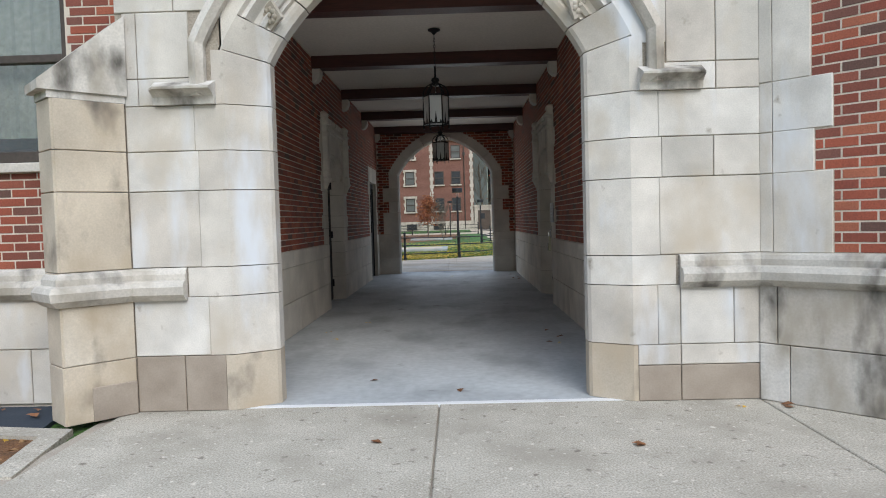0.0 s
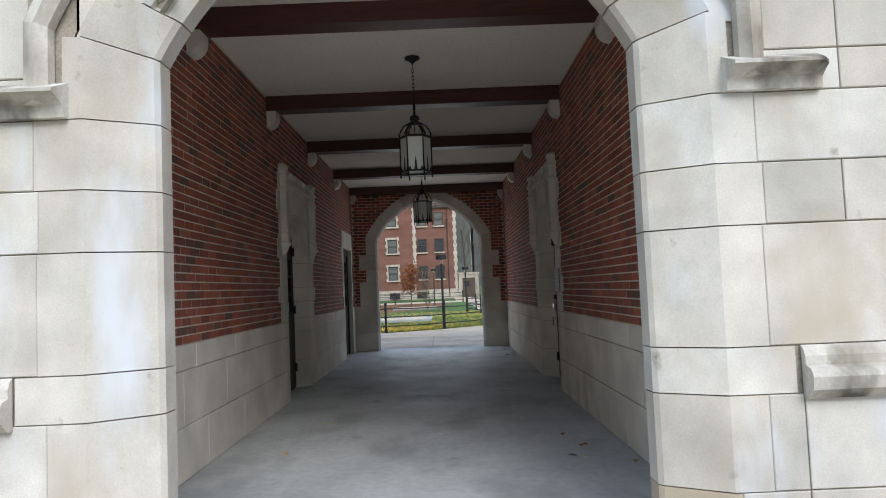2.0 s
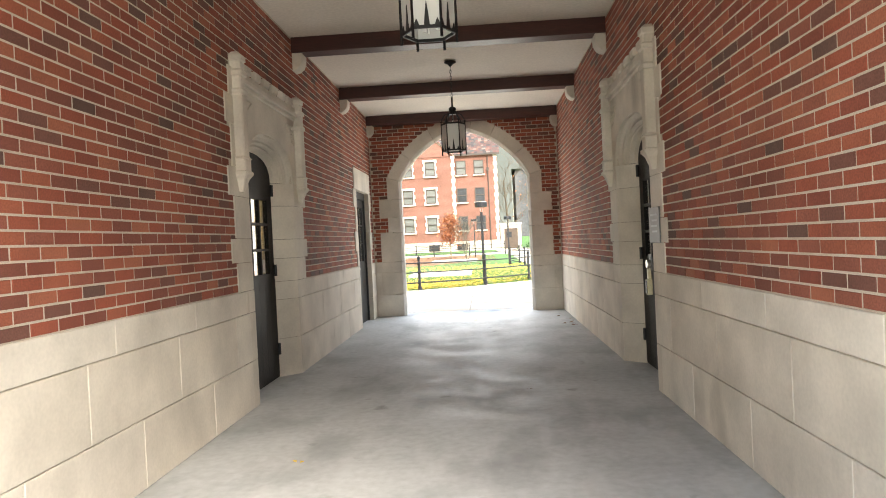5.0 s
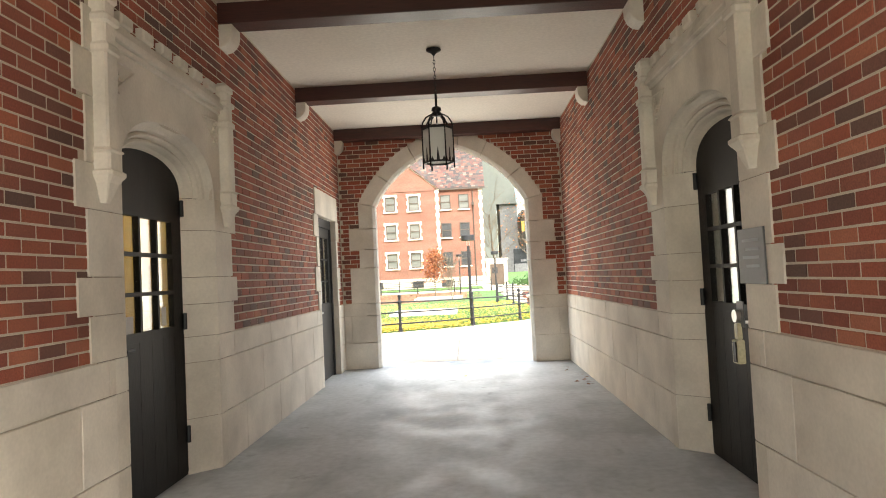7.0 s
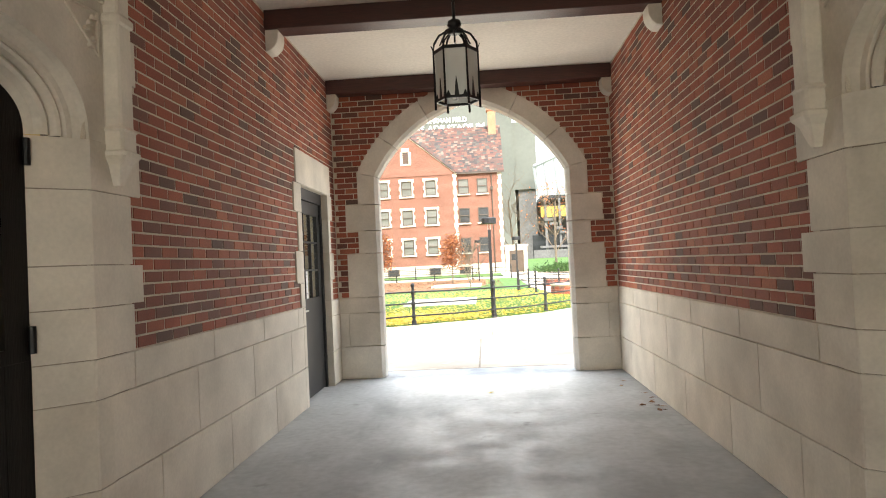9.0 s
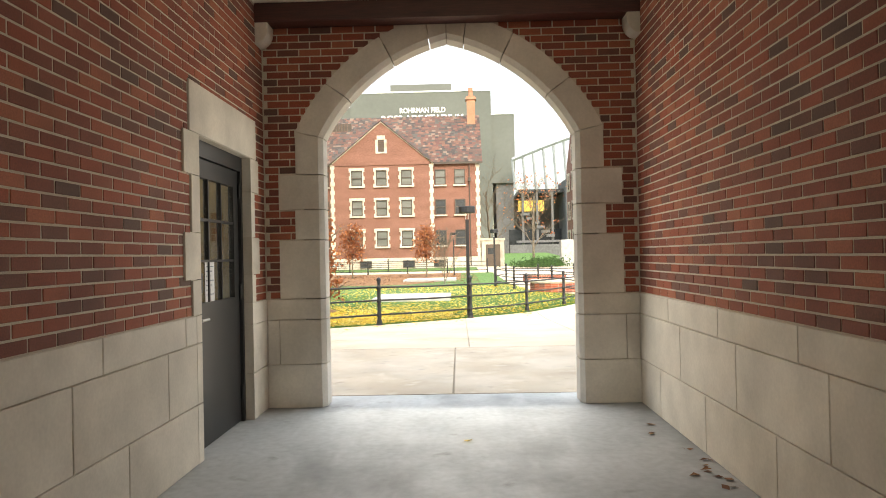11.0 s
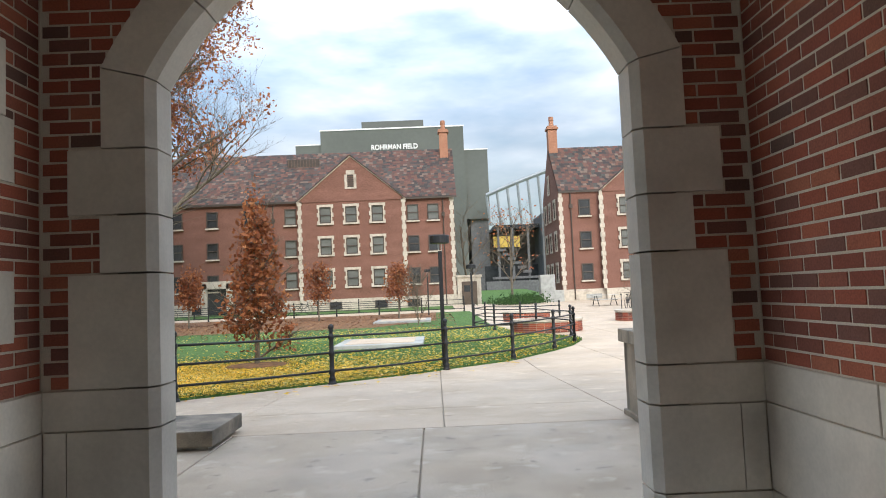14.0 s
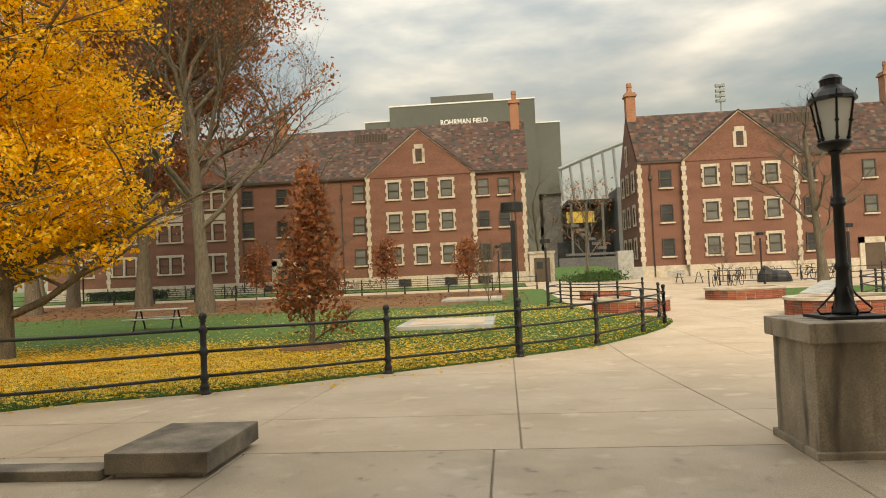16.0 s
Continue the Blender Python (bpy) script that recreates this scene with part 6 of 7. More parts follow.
for a, b in zip(rows, rows[1:]):
    for k in range(6):
        bm.faces.new((a[k], a[k + 1], b[k + 1], b[k]))
for r in (rows[0], rows[-1]):
    bm.faces.new(r)
part("tarpaulin", bm, M_RAIL, cov)
ram = thing("ramp_stone", "pale stone block with a sloping top beside a planter", "stone block")
prism("block", [(10.8, 42.2), (11.5, 41.6), (13.4, 44.0), (12.7, 44.6)], gz(42) - 0.02, 0.2, M_TOWERL, ram, z1s=[0.05, 0.05, 0.42, 0.42])
tagged(put("lawn_patch", mesh_of("lawn_patch", [(x, y, gz(y) + 0.03) for y, x in ((45.2, 11.9), (45.2, 17.5), (51.5, 19.0), (51.5, 12.6))], [(0, 1, 2, 3)], M_GRASS)), "small green lawn between the planters", "lawn", kind="structure")
for x in (-33, -31, -26, -23, 15.8, 17.4):
    rack = thing("bike_rack", "dark hooped steel bicycle rack", "bike rack", "bike racks", at=Matrix.Translation((x, 69.2 if x < 0 else 63.4, gz(69))))
    for k in range(3):
        part("hoop", tube(bmesh.new(), [(k * 0.45 - 0.18, 0, 0), (k * 0.45 - 0.18, 0, 0.6), (k * 0.45 - 0.1, 0, 0.78), (k * 0.45 + 0.1, 0, 0.78), (k * 0.45 + 0.18, 0, 0.6), (k * 0.45 + 0.18, 0, 0)], 0.025, 6), M_RAIL, rack)


# ---- the halls across the lawn ----
def window_kit():
    """Shared meshes of a sash window: frame, blind-backed pane, dark pane, quoined surround, sill."""
    W, H = 1.06, 1.52
    fr = boxes((-W / 2, -W / 2 + 0.09, 0, 0.12, -H / 2, H / 2), (W / 2 - 0.09, W / 2, 0, 0.12, -H / 2, H / 2), (-W / 2 + 0.09, W / 2 - 0.09, 0, 0.12, H / 2 - 0.09, H / 2),
               (-W / 2 + 0.09, W / 2 - 0.09, 0, 0.12, -H / 2, -H / 2 + 0.09), (-W / 2 + 0.09, W / 2 - 0.09, 0.0, 0.10, -0.04, 0.04))
    sur = []
    for k in range(5):
        z0, z1 = -H / 2 - 0.16 + k * (H + 0.4) / 5, -H / 2 - 0.16 + (k + 1) * (H + 0.4) / 5
        o = 0.24 if k % 2 == 0 else 0.13
        sur += [(-W / 2 - o, -W / 2, -0.05, 0.05, z0, z1), (W / 2, W / 2 + o, -0.05, 0.05, z0, z1)]
    sur += [(-W / 2, W / 2, -0.05, 0.05, H / 2, H / 2 + 0.24), (-W / 2, W / 2, -0.05, 0.05, -H / 2 - 0.16, -H / 2)]
    kit = {}
    for nm, bm, mt in (("frame", fr, M_WFRAME), ("pane", boxes((-W / 2 + 0.09, W / 2 - 0.09, 0.07, 0.09, -H / 2 + 0.09, H / 2 - 0.09)), M_BLIND),
                       ("dark", boxes((-W / 2 + 0.09, W / 2 - 0.09, 0.07, 0.09, -H / 2 + 0.09, H / 2 - 0.09)), M_WDARK),                        ("sill", boxes((-W / 2 - 0.1, W / 2 + 0.1, -0.08, 0.1, -H / 2 - 0.13, -H / 2)), M_FARSTONE)):
        me = bpy.data.meshes.new(nm)
        bmesh.ops.recalc_face_normals(bm, faces=bm.faces)
        bm.to_mesh(me)
        bm.free()
        me.materials.append(mt)
        kit[nm] = me
    stones = []
    for a, b, c, d, e, f in sur:
        me = bpy.data.meshes.new("surround_stone")
        bm = boxes((a + 0.006, b - 0.006, c, d, e + 0.006, f - 0.006))
        bm.to_mesh(me)
        bm.free()
        me.materials.append(M_FARSTONE)
        stones.append(me)
    kit["surround"] = stones
    return kit


KIT = window_kit()


def hall_window(house, m, stone, dark=False, sx=1.0):
    w = put("window", KIT["frame"], house, m @ Matrix.Diagonal((sx, 1, 1, 1)))
    put("pane", KIT["dark" if dark else "pane"], w)
    if stone:
        for me in KIT["surround"]:
            put("surround_stone", me, w)
    else:
        put("sill", KIT["sill"], w)


def gable_roof(parent, x0, x1, ye, yr, yb, ze, zr, over=0.35, name="roof"):
    """Tiled pitched roof with its ridge along x: eave at ye, ridge at yr, back eave at yb, tiles as separate courses."""
    V, Q = [], []
    rngr = random.Random(3)

    def slope(ya, za, yb_, zb_):
        n = int(math.hypot(yb_ - ya, zb_ - za) / 0.30)
        for k in range(n):
            t0, t1 = k / n, (k + 1.15) / n
            xk = x0 - over
            while xk < x1 + over:
                w = rngr.uniform(0.24, 0.42)
                xe = min(xk + w, x1 + over)
                i = len(V)
                lift = 0.03 + rngr.uniform(0, 0.02)
                V.extend([(xk, ya + (yb_ - ya) * t0, za + (zb_ - za) * t0 + lift), (xe - 0.012, ya + (yb_ - ya) * t0, za + (zb_ - za) * t0 + lift),
                          (xe - 0.012, ya + (yb_ - ya) * t1, za + (zb_ - za) * t1 + 0.004), (xk, ya + (yb_ - ya) * t1, za + (zb_ - za) * t1 + 0.004)])
                Q.append((i, i + 1, i + 2, i + 3))
                xk = xe
    slope(ye - over, ze - over * 0.9, yr, zr)
    ob = put(name, mesh_of("roof_tiles", V, Q, M_ROOF), parent, kind="stuff")
    bm = bmesh.new()
    a = [(ye - over, ze - over * 0.9 - 0.03), (yr, zr - 0.03), (yb + over, ze - over * 0.9 - 0.03)]
    l, r = [bm.verts.new((x0 - over, y, z)) for y, z in a], [bm.verts.new((x1 + over, y, z)) for y, z in a]
    for i in range(2):
        bm.faces.new((l[i], r[i], r[i + 1], l[i + 1]))
    l2, r2 = [bm.verts.new((x0 - over, y, z - 0.15)) for y, z in a], [bm.verts.new((x1 + over, y, z - 0.15)) for y, z in a]
    for i in range(2):
        bm.faces.new((l2[i], l2[i + 1], r2[i + 1], r2[i]))
    bm.faces.new((l[0], l2[0], r2[0], r[0]))
    bm.faces.new((l[0], l[1], l2[1], l2[0]))
    bm.faces.new((r[0], r2[0], r2[1], r[1]))
    bm.faces.new((l[1], l[2], l2[2], l2[1]))
    bm.faces.new((r[1], r2[1], r2[2], r[2]))
    part("roof_deck", bm, M_WFRAME, parent)


def front_gable(parent, xc, half, y, ze, za, yr):
    """Brick gable rising from the front wall, with its small cross roof behind."""
    bm = bmesh.new()
    f = [bm.verts.new(p) for p in ((xc - half, y - 0.06, ze - 0.3), (xc + half, y - 0.06, ze - 0.3), (xc + half, y - 0.06, ze), (xc, y - 0.06, za), (xc - half, y - 0.06, ze))]
    g = [bm.verts.new((v.co.x, y + 0.4, v.co.z)) for v in f]
    bm.faces.new(f)
    for i in range(5):
        bm.faces.new((f[i], f[(i + 1) % 5], g[(i + 1) % 5], g[i]))
    part("gable", bm, M_FARBRICK, parent)
    V, Q = [], []
    rngr = random.Random(9)
    for s in (-1, 1):
        n = int(math.hypot(half, za - ze) / 0.3)
        for k in range(n):
            t0, t1 = k / n, (k + 1.15) / n
            yk = y - 0.25
            while yk < yr:
                w = rngr.uniform(0.24, 0.42)
                i = len(V)
                p = lambda t, yy, up: (xc + s * (half + 0.25) * (1 - t), yy, ze - 0.25 + (za - ze + 0.3) * t + up)
                V.extend([p(t0, yk, 0.06), p(t0, yk + w - 0.012, 0.06), p(t1, yk + w - 0.012, 0.03), p(t1, yk, 0.03)])
                Q.append((i, i + 1, i + 2, i + 3))
                yk += w
    put("gable_tiles", mesh_of("gable_tiles", V, Q, M_ROOF), parent, kind="stuff")
    for s in (-1, 1):
        bm = bmesh.new()
        for k in range(1):
            a, b = Vector((xc, y - 0.12, za + 0.06)), Vector((xc + s * (half + 0.25), y - 0.12, ze - 0.22))
            q = [a, b, b + Vector((0, 0, -0.11)), a + Vector((0, 0, -0.13))]
            ff = [bm.verts.new(v) for v in q]
            gg = [bm.verts.new(v + Vector((0, 0.06, 0))) for v in q]
            bm.faces.new(ff)
            bm.faces.new(gg[::-1])
            for i in range(4):
                bm.faces.new((ff[i], ff[(i + 1) % 4], gg[(i + 1) % 4], gg[i]))
        part("barge_board", bm, M_FARSTONE, parent)
    # louvred opening with its stone frame
    zc = za - 2.35
    bm = boxes((xc - 0.55, xc - 0.3, y - 0.12, y, zc - 0.75, zc + 0.6), (xc + 0.3, xc + 0.55, y - 0.12, y, zc - 0.75, zc + 0.6), (xc - 0.4, xc + 0.4, y - 0.12, y, zc + 0.6, zc + 1.0), (xc - 0.3, xc + 0.3, y - 0.12, y, zc - 0.75, zc - 0.6))
    fr = part("louvre_frame", bm, M_FARSTONE, parent)
    for k in range(6):
        part("slat", boxes((xc - 0.3, xc + 0.3, y - 0.10, y - 0.06, zc - 0.58 + k * 0.2, zc - 0.44 + k * 0.2)), M_WFRAME, fr)


QUOIN = bpy.data.meshes.new("quoin")
q_bm = boxes((-0.5, 0.5, -0.06, 0.05, 0, 1))
q_bm.to_mesh(QUOIN)
q_bm.free()
QUOIN.materials.append(M_FARSTONE)


def quoins(parent, x, y, z0, z1, w=0.27):
    k, z = 0, z0
    while z < z1 - 0.1:
        a = 0.085 if k % 2 else 0.0
        h = min(0.42, z1 - z) - 0.015
        put("quoin", QUOIN, parent, Matrix.Translation((x, y, z)) @ Matrix.Diagonal((w + 2 * a, 1, h, 1)))
        z += 0.42
        k += 1


def chimney(parent, x, y, z0, z1, name="chimney"):
    ch = part(name, boxes((x - 0.42, x + 0.42, y - 0.5, y + 0.5, z0, z1 - 1.3), (x - 0.55, x + 0.55, y - 0.62, y + 0.62, z1 - 1.3, z1 - 1.12), (x - 0.46, x + 0.46, y - 0.52, y + 0.52, z1 - 1.12, z1 - 0.95)), M_CHIM, parent)
    part("chimney_pot", lathe(bmesh.new(), [(0.26, z1 - 0.95), (0.22, z1 - 0.4), (0.26, z1 - 0.35), (0.24, z1)], 12, (x, y, 0)), M_CHIM, ch)


def skylight(parent, x0, x1, y, z, tilt):
    fr = part("dormer_vent", boxes((x0, x1, y - 0.08, y + 0.08, z - 0.6, z + 0.6)), M_WFRAME, parent)
    for k in range(int((x1 - x0) / 0.3)):
        part("slat", boxes((x0 + 0.06 + k * 0.3, x0 + 0.14 + k * 0.3, y - 0.14, y - 0.08, z - 0.55, z + 0.55)), M_BROWNDOOR, fr)


YA = 77.3
hall_a = thing("hall_building", "three-storey red brick hall with stone quoins and tiled roof", "building", "brick halls")
part("wall", boxes((-44, 2.05, YA, YA + 12, 0, 10.55)), M_FARBRICK, hall_a)
bm = bmesh.new()
q = [(2.05, YA, 10.55), (2.05, YA + 12, 10.55), (2.05, YA + 6, 16.1)]
bm.faces.new([bm.verts.new(p) for p in q])
bm.faces.new([bm.verts.new((1.7, p[1], p[2])) for p in q])
part("end_gable", bm, M_FARBRICK, hall_a)
part("base", boxes((-44.05, 2.1, YA - 0.08, YA + 0.1, 0, 1.22)), M_FARSTONE, hall_a)
gable_roof(hall_a, -44, 2.05, YA, YA + 6, YA + 12, 10.75, 16.25, 0.3)
BAY = 0.42
front_gable(hall_a, -7.5, 4.85, YA - BAY, 10.6, 14.55, YA + 6)
front_gable(hall_a, -31.45, 6.3, YA, 10.6, 14.75, YA + 6)
for x in (-31.6, -27.4, -36.2):
    part("stone_panel", boxes((x - 1.3, x + 1.3, YA - 0.1, YA + 0.05, 7.25, 7.85)), M_FARSTONE, hall_a)
part("bay_wall", boxes((-12.35, -2.65, YA - BAY, YA + 0.2, 0, 10.62)), M_FARBRICK, hall_a)
part("bay_base", boxes((-12.4, -2.6, YA - BAY - 0.08, YA, 0, 1.22)), M_FARSTONE, hall_a)
for x in (-12.35, -2.65, 1.86, -25.1, -37.8):
    quoins(hall_a, x, YA - (BAY if x in (-12.35, -2.65) else 0), 1.2, 10.5)
ROWS = (9.05, 6.12, 3.12)
for x, st, dk in ((-9.95, 1, 0), (-7.55, 1, 0), (-5.1, 1, 0), (-1.8, 0, 1), (0.1, 0, 1), (-13.3, 0, 0), (-20.6, 0, 1), (-23.9, 0, 1), (-17.1, 0, 1)):
    for k, z in enumerate(ROWS):
        hall_window(hall_a, Matrix.Translation((x, YA - (0.09 + BAY if st else 0.115), z)), st, bool(dk) and not (k == 0 and x > -3))
for x in (-31.6, -27.4, -36.2, -40.5):
    for z in ROWS:
        for d in (-0.62, 0.62):
            hall_window(hall_a, Matrix.Translation((x + d, YA - 0.06, z)), True, True, 0.95)
for x in (-5.0, -2.0, -9.2, -22, -17.5, -29, -34):
    w = put("basement_window", KIT["frame"], hall_a, Matrix.Translation((x, YA - 0.16 - (BAY if -12 < x < -3 else 0), 0.62)) @ Matrix.Diagonal((1.1, 1, 0.45, 1)))
    put("pane", KIT["dark"], w)
for x in (-14.9, 1.05, -24.4):
    bm = tube(bmesh.new(), [(x, YA - 0.12, 0.3), (x, YA - 0.12, 10.2)], 0.06, 6)
    add_box(bm, x - 0.14, x + 0.14, YA - 0.25, YA - 0.02, 8.6, 8.95)
    part("downpipe", bm, M_WFRAME, hall_a)
chimney(hall_a, 1.45, YA + 5.2, 14.6, 19.0)
chimney(hall_a, -22.5, YA + 6.5, 15.2, 19.2)
skylight(hall_a, -14.3, -11.1, YA + 4.2, 14.75, 0)
ent = part("entrance", boxes((-21.6, -21.1, YA - 0.5, YA, 0, 3.1), (-19.3, -18.8, YA - 0.5, YA, 0, 3.1), (-21.6, -18.8, YA - 0.5, YA, 2.6, 3.3)), M_FARSTONE, hall_a)
part("dark_door", boxes((-21.1, -19.3, YA - 0.12, YA - 0.02, 0.1, 2.6)), M_WDARK, ent)
porch = part("side_porch", boxes((2.1, 4.3, YA - 0.3, YA + 3, 0, 2.75), (2.0, 4.4, YA - 0.4, YA + 3, 2.75, 2.95)), M_FARSTONE, hall_a)
part("porch_door", boxes((2.5, 3.9, YA - 0.36, YA - 0.28, 0.15, 2.35)), M_BROWNDOOR, porch)
part("door_light", boxes((2.7, 3.25, YA - 0.39, YA - 0.35, 1.4, 2.0)), M_WDARK, porch)

YB, XB = 75.0, 11.5
hall_b = thing("hall_building", "three-storey red brick hall with a stone-trimmed front gable", "building", "brick halls")
part("wall", boxes((XB, 48, YB, YB + 8.4, 0, 10.15)), M_FARBRICK, hall_b)
bm = bmesh.new()
for x in (XB, XB + 0.3):
    bm.faces.new([bm.verts.new(p) for p in ((x, YB, 10.15), (x, YB + 8.4, 10.15), (x, YB + 4.2, 14.85))])
part("end_gable", bm, M_FARBRICK, hall_b)
part("base", boxes((XB - 0.06, 48, YB - 0.08, YB + 0.1, 0, 1.2), (XB - 0.06, XB + 0.1, YB + 0.1, YB + 8.4, 0, 1.2)), M_FARSTONE, hall_b)
gable_roof(hall_b, XB + 0.2, 48, YB, YB + 4.2, YB + 8.4, 10.3, 15.0, 0.15)
front_gable(hall_b, 20.0, 4.55, YB - BAY, 10.25, 14.0, YB + 4.2)
part("bay_wall", boxes((15.45, 24.55, YB - BAY, YB + 0.2, 0, 10.27)), M_FARBRICK, hall_b)
part("bay_base", boxes((15.4, 24.6, YB - BAY - 0.08, YB, 0, 1.2)), M_FARSTONE, hall_b)
for x in (XB + 0.2, 15.3, 24.4):
    quoins(hall_b, x, YB - (BAY if x > 15 else 0), 1.2, 10.1)
for x, st, dk in ((13.85, 0, 1), (17.45, 1, 0), (19.95, 1, 0), (22.4, 1, 0), (25.6, 0, 1), (30.4, 0, 0), (34.5, 0, 1), (38.5, 0, 0)):
    for k, z in enumerate((8.62, 5.66, 2.75)):
        if not (x == 30.4 and k == 2):
            hall_window(hall_b, Matrix.Translation((x, YB - (0.09 + BAY if st else 0.115), z)), st, bool(dk))
for y in (YB + 1.6, YB + 4.2, YB + 6.6):
    for z in (8.62, 5.66, 2.75):
        hall_window(hall_b, Matrix.Translation((XB - 0.09, y, z)) @ pose(0, 0, 0, 0, 0, -90), True, True, 0.75)
hall_window(hall_b, Matrix.Translation((XB - 0.09, YB + 4.2, 11.3)) @ pose(0, 0, 0, 0, 0, -90), True, True, 0.5)
chimney(hall_b, XB + 0.5, YB + 4.2, 10.5, 18.1)
chimney(hall_b, 34.5, YB + 4.2, 14.0, 18.6)
skylight(hall_b, 24.0, 27.6, YB + 2.8, 13.6, 0)
bm = tube(bmesh.new(), [(12.6, YB - 0.12, 0.3), (12.6, YB - 0.12, 9.9)], 0.06, 6)
add_box(bm, 12.45, 12.75, YB - 0.25, YB - 0.02, 8.6, 8.95)
part("downpipe", bm, M_WFRAME, hall_b)
de = part("entrance", boxes((29.2, 29.6, YB - 0.2, YB, 0, 2.9), (31.2, 31.6, YB - 0.2, YB, 0, 2.9), (29.2, 31.6, YB - 0.2, YB, 2.4, 2.9)), M_FARSTONE, hall_b)
part("brown_door", boxes((29.6, 31.2, YB - 0.12, YB - 0.02, 0.15, 2.4)), M_BROWNDOOR, de)
part("vent", boxes((13.6, 15.0, YB - 0.12, YB - 0.05, 0.35, 0.75)), M_TOWERL, hall_b)
gp = thing("gate_pier", "grey stone gate pier with steps beside the hall", "gate pier")
part("pier", boxes((9.3, 10.6, 73.5, 74.6, 0.1, 2.6), bevel=0.05), M_TOWERL, gp)
part("low_wall", boxes((10.6, 11.4, 73.8, 74.4, 0.1, 1.2), bevel=0.04), M_TOWERL, gp)

# ---- stadium stand beyond ----
def prism_bank():
    """Low grassy slope rising away from the plaza."""
    bm = bmesh.new()
    near, far = [[bm.verts.new((x, y, z)) for x in (4.6, 9.0, 15.0)] for y, z in ((92, 0.2), (128, 1.5))]
    low = [bm.verts.new((x, 128.5, 0.1)) for x in (4.6, 9.0, 15.0)]
    for a, b in ((near, far), (far, low)):
        for k in (0, 1):
            bm.faces.new((a[k], a[k + 1], b[k + 1], b[k]))
    return bm


YT = 140.0
stad = thing("stadium_tower", "grey-green panelled stadium press tower with white lettering", "stadium")
part("tower", boxes((-20.4, 6.5, YT, YT + 14, 0, 32.6)), M_TOWER, stad)
part("west_block", boxes((-25.3, -20.4, YT + 1, YT + 13, 0, 30.2)), M_TOWER, stad)
part("east_block", boxes((6.5, 10.9, YT + 0.5, YT + 13, 15.0, 28.1)), M_TOWER, stad)
part("east_base", boxes((7.2, 10.6, YT + 1.2, YT + 13, 0, 15.0)), M_STANDC, stad)
part("top_block", boxes((-12.9, -1.0, YT + 3, YT + 12, 32.6, 34.9)), M_TOWER, stad)
part("parapet", boxes((-20.5, 6.6, YT - 0.1, YT + 0.3, 32.6, 32.85), (-25.4, -20.4, YT + 0.9, YT + 1.3, 30.2, 30.4), (6.5, 11.0, YT + 0.4, YT + 0.8, 28.1, 28.3)), M_WHITE, stad)
for txt, x, z, size, w in (("ROHRMAN FIELD", -6.55, 28.7, 1.35, 8.7), ("ROSS-ADE STADIUM", -6.6, 27.05, 1.7, 15.6)):
    cu = bpy.data.curves.new("sign_text", "FONT")
    cu.body, cu.size, cu.align_x, cu.extrude, cu.offset = txt, size, "CENTER", 0.05, 0.03
    tmp = bpy.data.objects.new("sign_text", cu)
    scene.collection.objects.link(tmp)
    me = bpy.data.meshes.new_from_object(tmp.evaluated_get(bpy.context.evaluated_depsgraph_get()))
    bpy.data.objects.remove(tmp)
    me.materials.clear()
    me.materials.append(M_WHITE)
    xs = [v.co.x for v in me.vertices]
    put("lettering", me, stad, Matrix.Translation((x, YT - 0.12, z)) @ pose(0, 0, 0, 90, 0, 0) @ Matrix.Diagonal((w / (max(xs) - min(xs)), 1, 1, 1)))
stand = thing("stadium_stand", "grey steel stadium stand with a curved canopy truss", "stadium")
ptsT = [(10.0 + k * 1.9, YT - 4, 18.7 + k * 0.78 - 0.015 * k * k) for k in range(8)]
part("canopy_rim", tube(bmesh.new(), ptsT, 0.42, 6), M_STEELBLUE, stand)
for k, (x, y, z) in enumerate(ptsT):
    part("column", tube(bmesh.new(), [(x, y, z), (x + 0.55, y + 0.4, 13.2)], 0.26, 6), M_STEELBLUE, stand)
part("seating_bowl", boxes((9.5, 30, YT + 1, YT + 8, 0, 6), (11.2, 30, YT - 3, YT + 8, 12.6, 13.3)), M_WDARK, stand)
part("concrete_block", boxes((19.5, 30, YT - 6, YT + 4, 0, 14.8)), M_STANDC, stand)
part("yellow_band", boxes((11, 15.8, YT - 3.2, YT - 3, 9.2, 11.2)), M_YELLOW, stand)
bm = bmesh.new()
for x in (11.6, 14.2, 17.0):
    add_box(bm, x, x + 0.4, YT - 4, YT - 3.6, 0, 12.6)
for k in range(6):
    add_box(bm, 11.5 + k * 0.9, 13 + k * 0.9, YT - 4.4, YT - 3.5, 8.4 - k * 0.8, 8.9 - k * 0.8)
add_box(bm, 10.5, 20, YT - 4.6, YT - 3.5, 3.4, 3.8)
part("stair_frame", bm, M_STANDC, stand)
part("low_wall", boxes((9, 26, YT - 8, YT - 7.5, 0, 3.0)), M_STANDC, stand)
mast = thing("floodlight_mast", "thin steel stadium floodlight mast", "floodlight")
bm = tube(bmesh.new(), [(39.4, YT, 0.2), (39.4, YT, 33)], 0.12, 6)
for k in range(4):
    add_box(bm, 38.6, 40.2, YT - 0.3, YT + 0.3, 29.8 + k * 0.9, 30.3 + k * 0.9)
part("mast", bm, M_STEELBLUE, mast)
part("rear_wall", boxes((10.9, 30, YT + 8, YT + 9, 0, 13)), M_TOWER, stand)
tagged(part("green_bank", prism_bank(), M_GRASS), "grassy bank before the stadium", "lawn", kind="structure")


